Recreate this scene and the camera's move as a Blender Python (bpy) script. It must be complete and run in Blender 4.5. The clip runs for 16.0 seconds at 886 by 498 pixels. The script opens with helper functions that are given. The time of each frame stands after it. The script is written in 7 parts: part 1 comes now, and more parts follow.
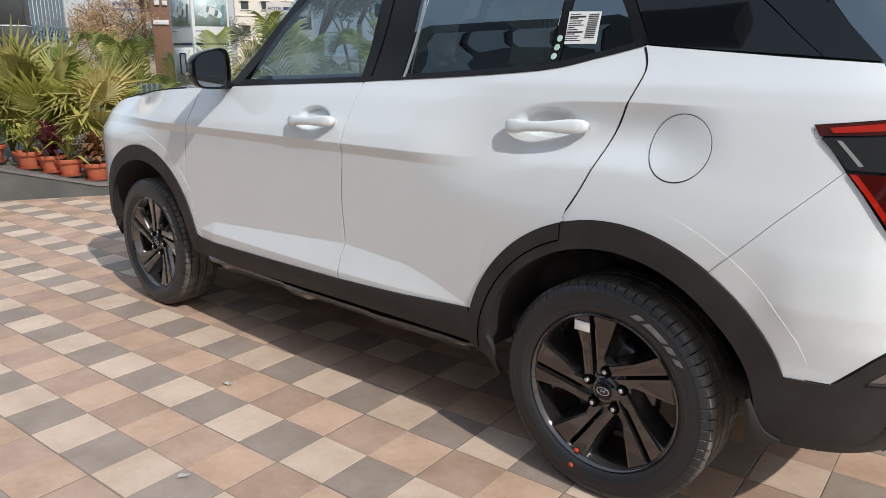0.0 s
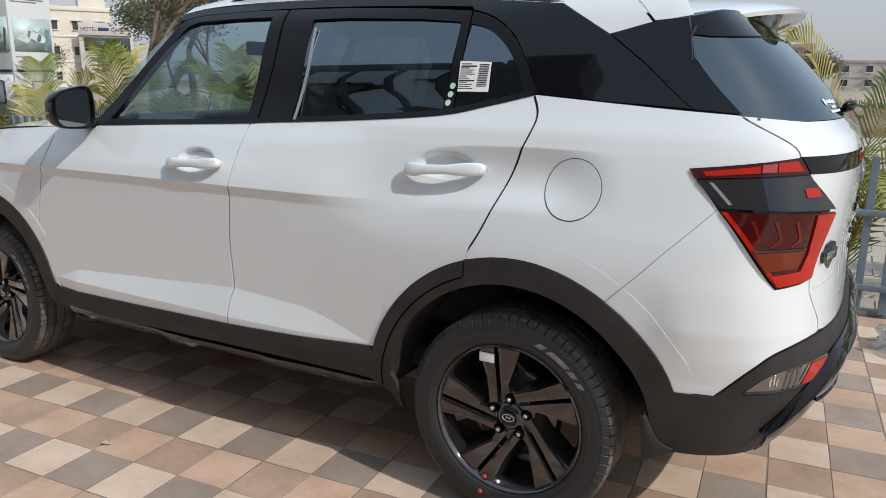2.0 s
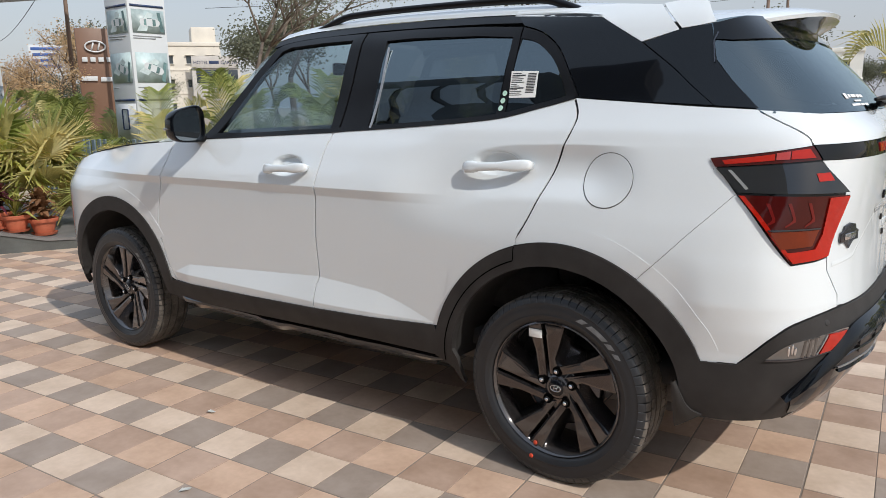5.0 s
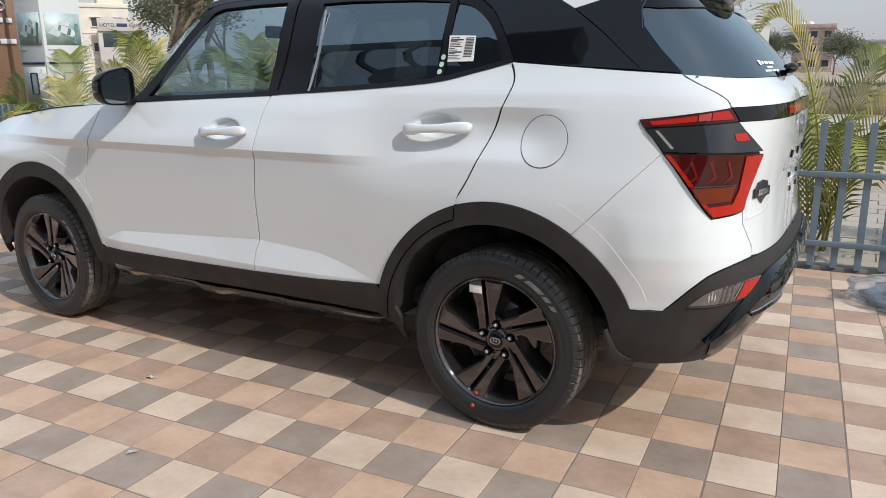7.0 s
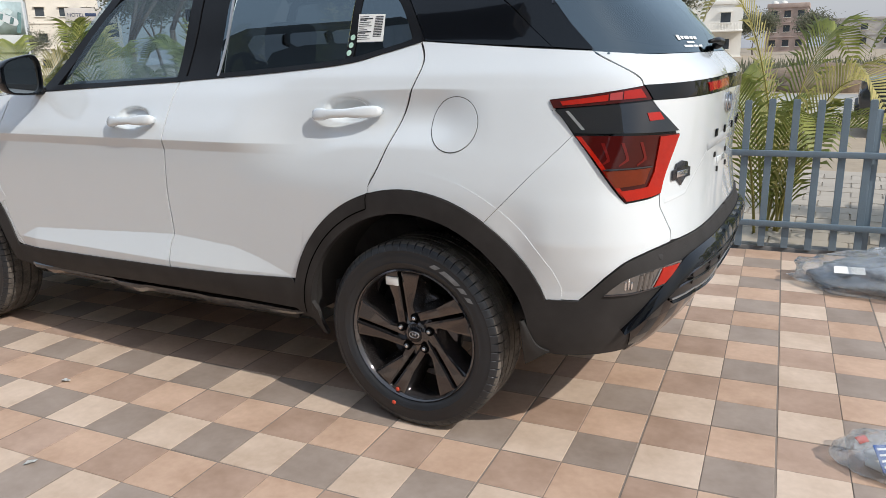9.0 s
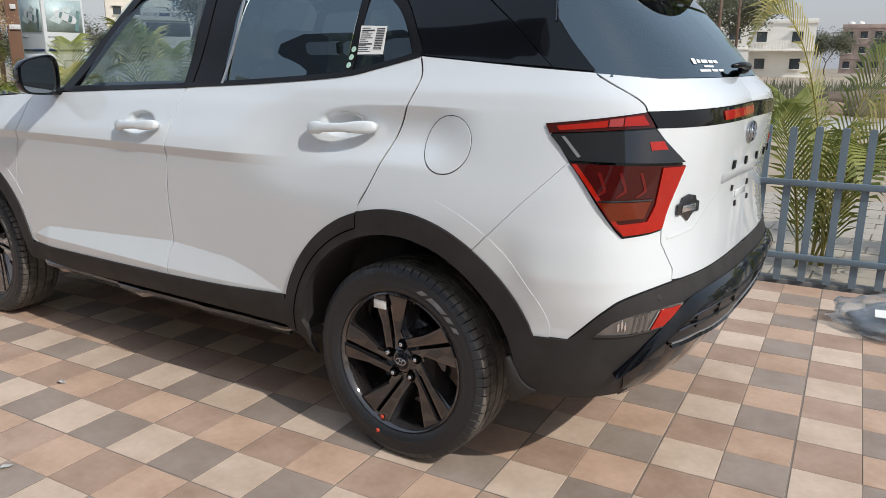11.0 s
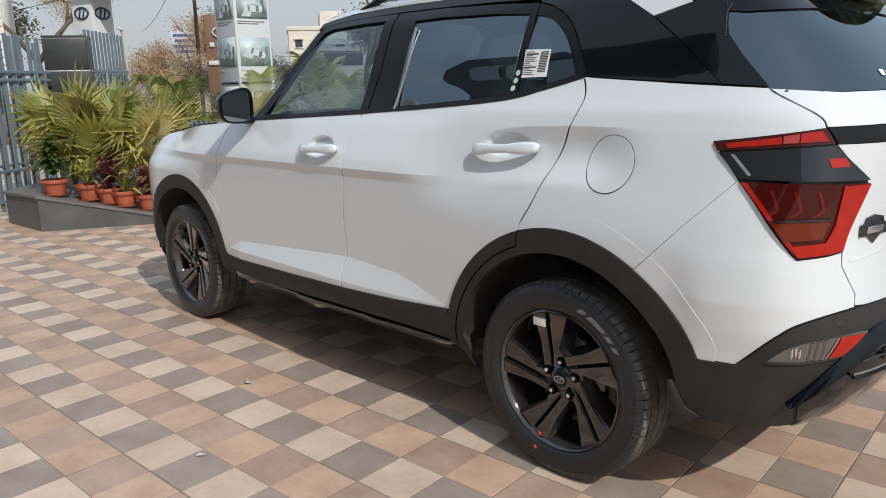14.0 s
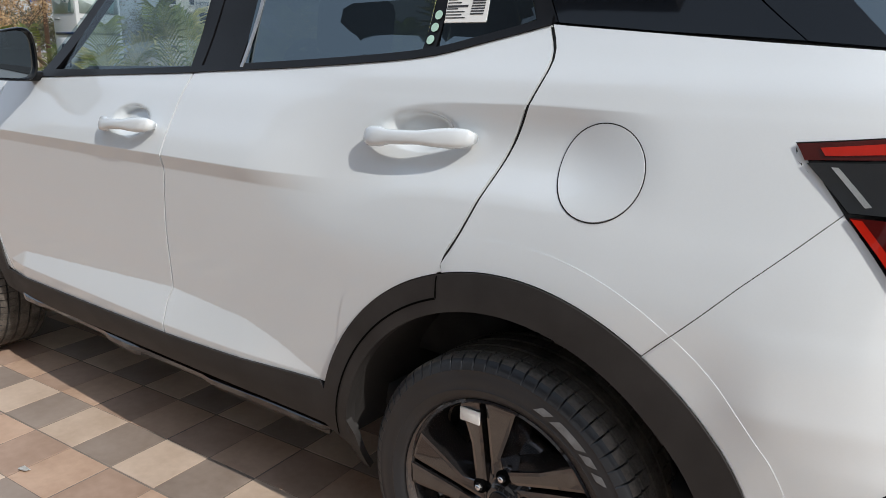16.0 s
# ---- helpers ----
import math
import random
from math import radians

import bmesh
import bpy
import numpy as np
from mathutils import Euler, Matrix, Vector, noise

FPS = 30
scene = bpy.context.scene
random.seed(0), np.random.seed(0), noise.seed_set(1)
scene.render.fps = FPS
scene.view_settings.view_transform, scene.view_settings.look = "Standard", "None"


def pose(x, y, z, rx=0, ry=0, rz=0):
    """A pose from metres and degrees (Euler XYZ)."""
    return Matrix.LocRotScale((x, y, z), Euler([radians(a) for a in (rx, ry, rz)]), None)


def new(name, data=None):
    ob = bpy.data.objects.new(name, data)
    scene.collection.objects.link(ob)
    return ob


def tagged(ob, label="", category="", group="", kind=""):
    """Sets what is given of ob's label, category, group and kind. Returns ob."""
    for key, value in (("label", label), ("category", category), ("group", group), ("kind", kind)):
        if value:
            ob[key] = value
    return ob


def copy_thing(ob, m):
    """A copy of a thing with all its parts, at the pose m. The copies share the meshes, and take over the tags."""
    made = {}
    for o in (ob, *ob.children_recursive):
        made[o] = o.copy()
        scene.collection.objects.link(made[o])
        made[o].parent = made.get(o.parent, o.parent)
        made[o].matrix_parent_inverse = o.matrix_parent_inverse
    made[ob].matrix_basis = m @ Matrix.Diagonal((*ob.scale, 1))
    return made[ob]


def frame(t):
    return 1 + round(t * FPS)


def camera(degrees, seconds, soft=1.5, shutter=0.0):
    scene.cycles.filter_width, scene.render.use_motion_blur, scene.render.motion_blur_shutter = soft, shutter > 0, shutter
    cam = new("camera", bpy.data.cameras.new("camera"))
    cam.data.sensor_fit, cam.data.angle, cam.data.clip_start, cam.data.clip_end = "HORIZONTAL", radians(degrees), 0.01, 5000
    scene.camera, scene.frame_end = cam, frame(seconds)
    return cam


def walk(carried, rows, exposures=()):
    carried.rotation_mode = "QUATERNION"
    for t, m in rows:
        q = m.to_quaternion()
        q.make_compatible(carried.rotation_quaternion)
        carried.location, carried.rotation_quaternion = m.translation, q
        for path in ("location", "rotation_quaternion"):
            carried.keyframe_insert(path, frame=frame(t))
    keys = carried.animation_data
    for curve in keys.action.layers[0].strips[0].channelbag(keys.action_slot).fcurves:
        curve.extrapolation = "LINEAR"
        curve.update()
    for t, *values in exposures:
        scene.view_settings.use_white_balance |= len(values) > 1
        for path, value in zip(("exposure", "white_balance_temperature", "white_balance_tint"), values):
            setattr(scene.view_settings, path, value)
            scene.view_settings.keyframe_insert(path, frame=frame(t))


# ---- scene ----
cam = camera(62.55, 16.0, soft=0.55)
# seconds, eye, yaw, pitch and roll in degrees
ROWS = [
    (0.0, 0.925, -2.563, 1.258, 42.0, -14.95, -0.16),
    (0.5, 0.859, -2.674, 1.27, 30.71, -13.04, -1.12),
    (1.0, 0.818, -2.732, 1.311, 26.97, -13.41, -0.77),
    (1.5, 0.783, -2.732, 1.3, 30.32, -13.98, -0.15),
    (2.0, 0.798, -2.713, 1.317, 29.07, -13.01, 0.48),
    (2.5, 0.799, -2.752, 1.319, 29.9, -14.78, 1.41),
    (3.0, 0.871, -2.789, 1.302, 34.37, -12.91, -0.31),
    (3.2, 0.914, -2.789, 1.32, 35.61, -13.77, -0.42),
    (5.3, 1.069, -2.946, 1.271, 36.56, -11.17, -1.34),
    (5.5, 1.064, -2.97, 1.28, 35.24, -11.79, -1.75),
    (6.0, 1.069, -3.001, 1.263, 31.62, -12.79, -1.49),
    (6.5, 1.068, -3.018, 1.267, 30.04, -12.62, -0.67),
    (7.0, 1.064, -3.016, 1.259, 30.58, -13.83, -0.72),
    (7.5, 1.095, -2.972, 1.263, 28.26, -12.82, -1.58),
    (8.0, 1.152, -2.925, 1.244, 27.95, -13.48, -1.33),
    (8.5, 1.183, -2.863, 1.242, 31.75, -13.14, -1.52),
    (9.0, 1.201, -2.803, 1.239, 29.13, -14.95, -1.66),
    (9.2, 1.201, -2.768, 1.249, 28.14, -14.17, -2.11),
    (11.3, 1.341, -2.591, 1.261, 35.52, -14.14, 0.81),
    (11.5, 1.37, -2.593, 1.271, 38.0, -13.8, 0.06),
    (12.0, 1.427, -2.615, 1.252, 40.18, -13.12, -0.96),
    (12.5, 1.443, -2.634, 1.264, 42.99, -12.17, -1.99),
    (13.0, 1.428, -2.651, 1.274, 47.06, -11.32, -2.03),
    (13.5, 1.39, -2.648, 1.263, 48.1, -12.23, -1.63),
    (14.0, 1.332, -2.636, 1.263, 46.19, -12.53, -1.67),
    (14.5, 1.136, -2.579, 1.288, 40.54, -12.6, -0.64),
    (15.0, 0.997, -2.456, 1.265, 39.59, -14.47, -1.17),
    (15.5, 0.867, -2.211, 1.247, 40.93, -11.67, 0.75),
    (16.0, 0.679, -1.972, 1.22, 36.87, -14.84, 0.94),
]
walk(cam, [(t, pose(x, y, z, 0, 0, yaw) @ pose(0, 0, 0, 90 + pitch, 0, 0) @ pose(0, 0, 0, 0, 0, roll)) for t, x, y, z, yaw, pitch, roll in ROWS],
     [(0.0, 0.20), (1.5, 0.08), (3.0, 0.12), (5.5, 0.17), (9.0, 0.22), (11.5, 0.06), (12.5, 0.02), (15.0, 0.02), (16.0, 0.06)])

# ---- light ----
world = bpy.data.worlds.new("sky")
scene.world = world
world.use_nodes = True
SUN = Vector((1.1, -0.245, 1.0)).normalized()
_n, _l = world.node_tree.nodes, world.node_tree.links
_sky = _n.new("ShaderNodeTexSky")
_sky.sky_type, _sky.sun_disc = "NISHITA", False
_sky.sun_elevation = math.asin(SUN.z)
_sky.sun_rotation = math.atan2(SUN.x, SUN.y)
_sky.air_density, _sky.dust_density, _sky.ozone_density = 1.4, 2.2, 1.5
# haze: grey along the horizon, paler and bluer overhead
_where, _split, _rise = _n.new("ShaderNodeTexCoord"), _n.new("ShaderNodeSeparateXYZ"), _n.new("ShaderNodeMapRange")
_l.new(_where.outputs["Generated"], _split.inputs[0])
_l.new(_split.outputs["Z"], _rise.inputs["Value"])
_rise.interpolation_type = "SMOOTHSTEP"
_rise.inputs["From Min"].default_value, _rise.inputs["From Max"].default_value = 0.02, 0.75
_veil, _haze = _n.new("ShaderNodeMix"), _n.new("ShaderNodeMix")
_veil.data_type = _haze.data_type = "RGBA"
_veil.inputs["A"].default_value = (2.15, 2.30, 2.68, 1)
_veil.inputs["B"].default_value = (2.85, 3.45, 4.30, 1)
_l.new(_rise.outputs[0], _veil.inputs["Factor"])
_haze.inputs["Factor"].default_value = 0.82
_l.new(_sky.outputs[0], _haze.inputs["A"])
_l.new(_veil.outputs["Result"], _haze.inputs["B"])
_l.new(_haze.outputs["Result"], _n["Background"].inputs[0])
_n["Background"].inputs[1].default_value = 0.195
sun = new("sun", bpy.data.lights.new("sun", "SUN"))
sun.data.energy, sun.data.angle, sun.data.color = 2.9, radians(0.6), (1.0, 0.952, 0.888)
sun.rotation_mode = "QUATERNION"
sun.rotation_quaternion = SUN.to_track_quat("Z", "Y")
sun.location = (6, -3, 12)
scene.view_settings.exposure = 0.0


# ---- materials ----
def surface(name, color, rough=0.5, metal=0.0, vary=0.12, scale=8.0, fine=90.0, bump=0.0, coat=0.0, rvary=0.08, spec=0.5,
            piece=0.0, island=0.0, dirt=None, thin=0.0, laid=False):
    """A node material: base colour broken by two noises, roughness broken by one, fine relief."""
    m = bpy.data.materials.new(name)
    m.use_nodes = True
    nodes, links = m.node_tree.nodes, m.node_tree.links
    p = nodes["Principled BSDF"]
    p.inputs["Metallic"].default_value = metal
    p.inputs["Coat Weight"].default_value = coat
    p.inputs["Coat Roughness"].default_value = 0.03
    p.inputs["Specular IOR Level"].default_value = spec
    geo = nodes.new("ShaderNodeNewGeometry" if laid else "ShaderNodeTexCoord")
    big, small = nodes.new("ShaderNodeTexNoise"), nodes.new("ShaderNodeTexNoise")
    big.inputs["Scale"].default_value, small.inputs["Scale"].default_value = scale, fine
    big.inputs["Detail"].default_value, small.inputs["Detail"].default_value = 4, 5
    for t in (big, small):
        links.new(geo.outputs["Position" if laid else "Object"], t.inputs["Vector"])
    add = nodes.new("ShaderNodeMath")
    add.operation = "MULTIPLY_ADD"
    links.new(small.outputs["Fac"], add.inputs[0])
    add.inputs[1].default_value = 0.5
    links.new(big.outputs["Fac"], add.inputs[2])
    last = add.outputs[0]
    lo, hi = 0.5, 1.0
    if piece or island:
        ident = nodes.new("ShaderNodeObjectInfo" if piece else "ShaderNodeNewGeometry")
        more = nodes.new("ShaderNodeMath")
        more.operation = "MULTIPLY_ADD"
        links.new(ident.outputs["Random" if piece else "Random Per Island"], more.inputs[0])
        more.inputs[1].default_value = piece or island
        links.new(last, more.inputs[2])
        last = more.outputs[0]
        lo, hi = 0.5, 1.0 + (piece or island)
    ramp = nodes.new("ShaderNodeMapRange")
    ramp.inputs["From Min"].default_value, ramp.inputs["From Max"].default_value = lo, hi
    links.new(last, ramp.inputs["Value"])
    mix = nodes.new("ShaderNodeMix")
    mix.data_type = "RGBA"
    c = Vector(color)
    d = Vector(dirt) if dirt else c * (1 - vary)
    mix.inputs["A"].default_value = (*d, 1)
    mix.inputs["B"].default_value = (*[min(1, v) for v in c * (1 + vary)], 1)
    links.new(ramp.outputs[0], mix.inputs["Factor"])
    links.new(mix.outputs["Result"], p.inputs["Base Color"])
    rr = nodes.new("ShaderNodeMapRange")
    rr.inputs["To Min"].default_value, rr.inputs["To Max"].default_value = max(0.0, rough - rvary), min(1.0, rough + rvary)
    links.new(small.outputs["Fac"], rr.inputs["Value"])
    links.new(rr.outputs[0], p.inputs["Roughness"])
    if bump:
        b = nodes.new("ShaderNodeBump")
        b.inputs["Strength"].default_value, b.inputs["Distance"].default_value = 0.6, bump
        links.new(small.outputs["Fac"], b.inputs["Height"])
        links.new(b.outputs[0], p.inputs["Normal"])
    if thin:
        glow, both = nodes.new("ShaderNodeBsdfTranslucent"), nodes.new("ShaderNodeMixShader")
        links.new(mix.outputs["Result"], glow.inputs["Color"])
        both.inputs[0].default_value = thin
        links.new(p.outputs[0], both.inputs[1])
        links.new(glow.outputs[0], both.inputs[2])
        links.new(both.outputs[0], nodes["Material Output"].inputs["Surface"])
    return m


def glazing(name, tint, ior=1.5, sheen=(1, 1, 1)):
    """A thin pane: tinted see-through with mirror gloss by Fresnel."""
    m = bpy.data.materials.new(name)
    m.use_nodes = True
    nodes, links = m.node_tree.nodes, m.node_tree.links
    nodes.remove(nodes["Principled BSDF"])
    clear, gloss, mix, fr, power, lift = (nodes.new("ShaderNode" + k) for k in ("BsdfTransparent", "BsdfGlossy", "MixShader", "LayerWeight", "Math", "Math"))
    clear.inputs["Color"].default_value = (*tint, 1)
    gloss.inputs["Roughness"].default_value = 0.01
    gloss.inputs["Color"].default_value = (*sheen, 1)
    fr.inputs["Blend"].default_value = 0.5
    power.operation, lift.operation = "POWER", "MULTIPLY_ADD"
    f0 = ((ior - 1) / (ior + 1)) ** 2
    links.new(fr.outputs["Facing"], power.inputs[0])
    power.inputs[1].default_value = 5.0
    links.new(power.outputs[0], lift.inputs[0])
    lift.inputs[1].default_value, lift.inputs[2].default_value = 1 - f0, f0
    links.new(lift.outputs[0], mix.inputs[0])
    links.new(clear.outputs[0], mix.inputs[1])
    links.new(gloss.outputs[0], mix.inputs[2])
    links.new(mix.outputs[0], nodes["Material Output"].inputs["Surface"])
    return m


def film(name):
    """Crumpled clear plastic: mostly see-through, with a pale haze and creased gloss."""
    m = glazing(name, (0.93, 0.95, 0.96), 1.8)
    nodes, links = m.node_tree.nodes, m.node_tree.links
    geo, crease, bump, haze, more = (nodes.new("ShaderNode" + k) for k in ("TexCoord", "TexNoise", "Bump", "BsdfDiffuse", "MixShader"))
    crease.inputs["Scale"].default_value, crease.inputs["Detail"].default_value, crease.inputs["Distortion"].default_value = 14, 5, 1.5
    links.new(geo.outputs["Object"], crease.inputs["Vector"])
    bump.inputs["Strength"].default_value, bump.inputs["Distance"].default_value = 0.9, 0.03
    links.new(crease.outputs["Fac"], bump.inputs["Height"])
    for node in list(nodes):
        if node.bl_idname == "ShaderNodeBsdfGlossy":
            node.inputs["Roughness"].default_value = 0.12
            links.new(bump.outputs[0], node.inputs["Normal"])
    haze.inputs["Color"].default_value = (0.75, 0.78, 0.80, 1)
    links.new(bump.outputs[0], haze.inputs["Normal"])
    more.inputs[0].default_value = 0.18
    out = nodes["Material Output"].inputs["Surface"]
    links.new(out.links[0].from_socket, more.inputs[1])
    links.new(haze.outputs[0], more.inputs[2])
    links.new(more.outputs[0], out)
    return m


def lens(name, color, rough=0.05):
    return surface(name, color, rough, 0, 0.10, 30, 160, coat=0.7, rvary=0.03, spec=0.1)


PAINT = surface("white_car_paint", (0.705, 0.745, 0.765), 0.20, 0, 0.015, 3, 300, coat=1.0, rvary=0.04)
CLAD = surface("black_textured_plastic", (0.032, 0.030, 0.0295), 0.58, 0, 0.25, 12, 700, bump=0.0003, rvary=0.08, spec=0.28)
GLOSS = surface("gloss_black_paint", (0.004, 0.005, 0.007), 0.08, 0, 0.2, 5, 200, coat=0.55, rvary=0.03, spec=0.1)
SMOKE = surface("smoked_lamp_cover", (0.004, 0.005, 0.007), 0.05, 0, 0.1, 5, 200, coat=1.0, rvary=0.02, spec=0.35)
SATIN = surface("satin_black_trim", (0.008, 0.008, 0.009), 0.30, 0, 0.2, 8, 300, rvary=0.06, spec=0.22)
DARK = surface("dark_underbody", (0.018, 0.017, 0.017), 0.8, 0, 0.4, 10, 150, bump=0.001)
WELL = surface("dusty_arch_liner", (0.022, 0.020, 0.019), 0.75, 0, 0.35, 10, 150, bump=0.001)
TREAD = surface("dusty_tread_rubber", (0.12, 0.106, 0.092), 0.85, 0, 0.35, 14, 160, bump=0.0006, dirt=(0.042, 0.039, 0.036), spec=0.25)
RUBBER = surface("tyre_rubber", (0.017, 0.019, 0.0225), 0.36, 0, 0.35, 14, 260, bump=0.0003, dirt=(0.021, 0.021, 0.022), spec=0.40)
GAPM = surface("dark_gap", (0.002, 0.002, 0.002), 0.9, 0, 0.2, 14, 260, spec=0.05)
UNDER = surface("dusty_grey_underbody", (0.10, 0.09, 0.08), 0.85, 0, 0.35, 6, 90, bump=0.001)
GRILLEM = surface("dark_grille_plastic", (0.010, 0.011, 0.013), 0.32, 0, 0.2, 14, 260, spec=0.3)
FLAPM = surface("mud_flap_rubber", (0.026, 0.025, 0.024), 0.6, 0, 0.2, 14, 260, bump=0.0005)
ALLOY = surface("dark_gloss_alloy", (0.072, 0.066, 0.066), 0.06, 0.8, 0.15, 10, 300, coat=1.0, rvary=0.03)
CHROME = surface("chrome", (0.75, 0.75, 0.76), 0.12, 1.0, 0.05, 10, 200)
DIMCHROME = surface("dim_chrome", (0.38, 0.38, 0.39), 0.16, 1.0, 0.05, 10, 200)
SILVER = surface("satin_silver_plastic", (0.45, 0.45, 0.46), 0.35, 0.7, 0.1, 10, 200)
STEPM = surface("gloss_black_step", (0.010, 0.0095, 0.0095), 0.10, 0, 0.2, 6, 200, coat=1.0, rvary=0.05)
SKID = surface("satin_grey_skid_plate", (0.30, 0.28, 0.27), 0.25, 0.6, 0.15, 10, 200)
GUNMETAL = surface("dark_chrome", (0.10, 0.10, 0.11), 0.2, 0.9, 0.1, 10, 200)
RED = lens("red_lens", (0.40, 0.014, 0.006))
DEEPRED = lens("dark_red_lens", (0.055, 0.005, 0.004))
AMBER = lens("amber_red_lens", (0.15, 0.021, 0.005))
PINK = lens("pale_red_lens", (0.42, 0.06, 0.06))
CLEARL = surface("clear_lamp_lens", (0.16, 0.15, 0.142), 0.10, 0.55, 0.06, 40, 160, coat=1.0)
GLASS_F = glazing("front_window_glass", (0.60, 0.69, 0.73), 1.75, (0.9, 0.97, 1.0))
GLASS_R = glazing("rear_window_glass", (0.05, 0.06, 0.065), 2.45, (0.76, 0.92, 1.0))
GLASS_B = glazing("rear_screen_glass", (0.10, 0.12, 0.125), 2.45, (0.80, 0.94, 1.0))
MIRRORM = surface("mirror_glass", (0.24, 0.27, 0.29), 0.02, 1.0, 0.02, 4, 60, rvary=0.01)
FABRIC = surface("dark_seat_fabric", (0.030, 0.029, 0.030), 0.85, 0, 0.3, 20, 300, bump=0.001)
DASH = surface("dashboard_plastic", (0.045, 0.045, 0.048), 0.6, 0, 0.2, 10, 300)
LINING = surface("grey_cabin_lining", (0.30, 0.29, 0.28), 0.8, 0, 0.1, 10, 200)
PAPER = surface("white_paper", (0.80, 0.80, 0.77), 0.6, 0, 0.04, 20, 200)
INK = surface("black_ink", (0.03, 0.03, 0.035), 0.6, 0, 0.2, 20, 200)
DECAL = surface("white_decal", (0.82, 0.82, 0.82), 0.4, 0, 0.04, 20, 200)
GREENDOT = surface("pale_green_sticker", (0.45, 0.66, 0.55), 0.5, 0, 0.08, 40, 200)
REDDOT = surface("red_marking_paint", (0.55, 0.06, 0.025), 0.5, 0, 0.1, 60, 200)
TILE_KINDS = (("tan_tile", (0.564, 0.394, 0.290), (0.388, 0.249, 0.166)), ("brown_tile", (0.455, 0.322, 0.247), (0.310, 0.203, 0.142)),
              ("grey_tile", (0.347, 0.282, 0.236), (0.233, 0.178, 0.141)), ("cream_tile", (0.637, 0.507, 0.404), (0.471, 0.348, 0.255)))
TILES_NEAR = [surface(n, c, 0.60, 0, 0.10, 6.0, 38, bump=0.0012, piece=0.24, dirt=d, laid=True, rvary=0.14) for n, c, d in TILE_KINDS]
TILES_FAR = [surface(n + "_far", c, 0.60, 0, 0.10, 6.0, 38, bump=0.0012, island=0.24, dirt=d, laid=True, rvary=0.14) for n, c, d in TILE_KINDS]
GROUT = surface("cement_joint", (0.215, 0.178, 0.148), 0.9, 0, 0.25, 5, 60, bump=0.001)
STEEL = surface("blue_grey_painted_steel", (0.15, 0.20, 0.24), 0.45, 0, 0.12, 6, 120, bump=0.0003)
GRANITE = surface("dark_granite", (0.045, 0.048, 0.050), 0.38, 0, 0.35, 5, 240, rvary=0.1)
GREYBAR = surface("grey_tyre_print", (0.16, 0.165, 0.17), 0.5, 0, 0.25, 60, 200)
PLANTW = surface("grey_green_granite", (0.10, 0.105, 0.10), 0.45, 0, 0.3, 4, 240)
GUIDE = lens("red_light_guide", (0.14, 0.010, 0.008))
GRANTOP = surface("grey_granite_slab", (0.16, 0.155, 0.15), 0.55, 0, 0.2, 6, 240)
TERRA = surface("red_plastic_pot", (0.46, 0.125, 0.065), 0.5, 0, 0.15, 14, 120)
SOIL = surface("potting_soil", (0.06, 0.04, 0.028), 0.95, 0, 0.4, 30, 120, bump=0.004)
EARTH = surface("dug_earth", (0.20, 0.145, 0.10), 0.95, 0, 0.35, 1.5, 14, bump=0.02)
SAND = surface("sandy_ground", (0.36, 0.29, 0.21), 0.95, 0, 0.18, 0.6, 12, bump=0.01)
PAVER = surface("pale_paver", (0.38, 0.335, 0.28), 0.85, 0, 0.12, 4, 60, bump=0.002, island=0.4)
CONCRETE = surface("pale_concrete", (0.42, 0.40, 0.36), 0.85, 0, 0.12, 2, 40, bump=0.002)
FAN = surface("fan_palm_leaf", (0.52, 0.49, 0.14), 0.42, 0, 0.35, 5, 60, island=0.7, dirt=(0.11, 0.17, 0.035), thin=0.42)
FANDRY = surface("yellowed_palm_leaf", (0.66, 0.55, 0.24), 0.5, 0, 0.3, 5, 60, island=0.5, dirt=(0.22, 0.23, 0.06), thin=0.42)
AREC = surface("feather_palm_leaf", (0.27, 0.28, 0.075), 0.5, 0, 0.4, 5, 60, island=0.6, dirt=(0.09, 0.13, 0.025), thin=0.35)
STALK = surface("palm_stalk", (0.30, 0.26, 0.07), 0.5, 0, 0.25, 8, 60)
PURPLE = surface("purple_leaf", (0.13, 0.025, 0.045), 0.45, 0, 0.35, 12, 60, island=0.5, thin=0.35)
DRYLEAF = surface("dry_brown_leaf", (0.26, 0.13, 0.06), 0.7, 0, 0.4, 12, 60, island=0.6, thin=0.35)
GREENLEAF = surface("small_green_leaf", (0.07, 0.11, 0.025), 0.5, 0, 0.4, 12, 60, island=0.6, thin=0.35)
ORANGELEAF = surface("orange_dry_foliage", (0.55, 0.38, 0.21), 0.8, 0, 0.4, 3, 60, island=0.6, thin=0.35)
DUSTLEAF = surface("dusty_green_foliage", (0.15, 0.155, 0.10), 0.8, 0, 0.4, 1, 60, island=0.6, thin=0.35)
BARK = surface("grey_bark", (0.13, 0.10, 0.075), 0.9, 0, 0.3, 6, 60, bump=0.004)
BOARDW = surface("white_sign_panel", (0.60, 0.62, 0.63), 0.35, 0, 0.03, 2, 60)
BOARDB = surface("brown_totem_panel", (0.175, 0.095, 0.06), 0.4, 0, 0.08, 2, 60)
PICTURE = surface("pale_green_print", (0.40, 0.49, 0.49), 0.4, 0, 0.35, 3.0, 14)
PICPALE = surface("pale_print_road", (0.52, 0.60, 0.60), 0.4, 0, 0.2, 6, 30)
PICCAR = surface("green_print_car", (0.11, 0.19, 0.19), 0.4, 0, 0.5, 8, 40)
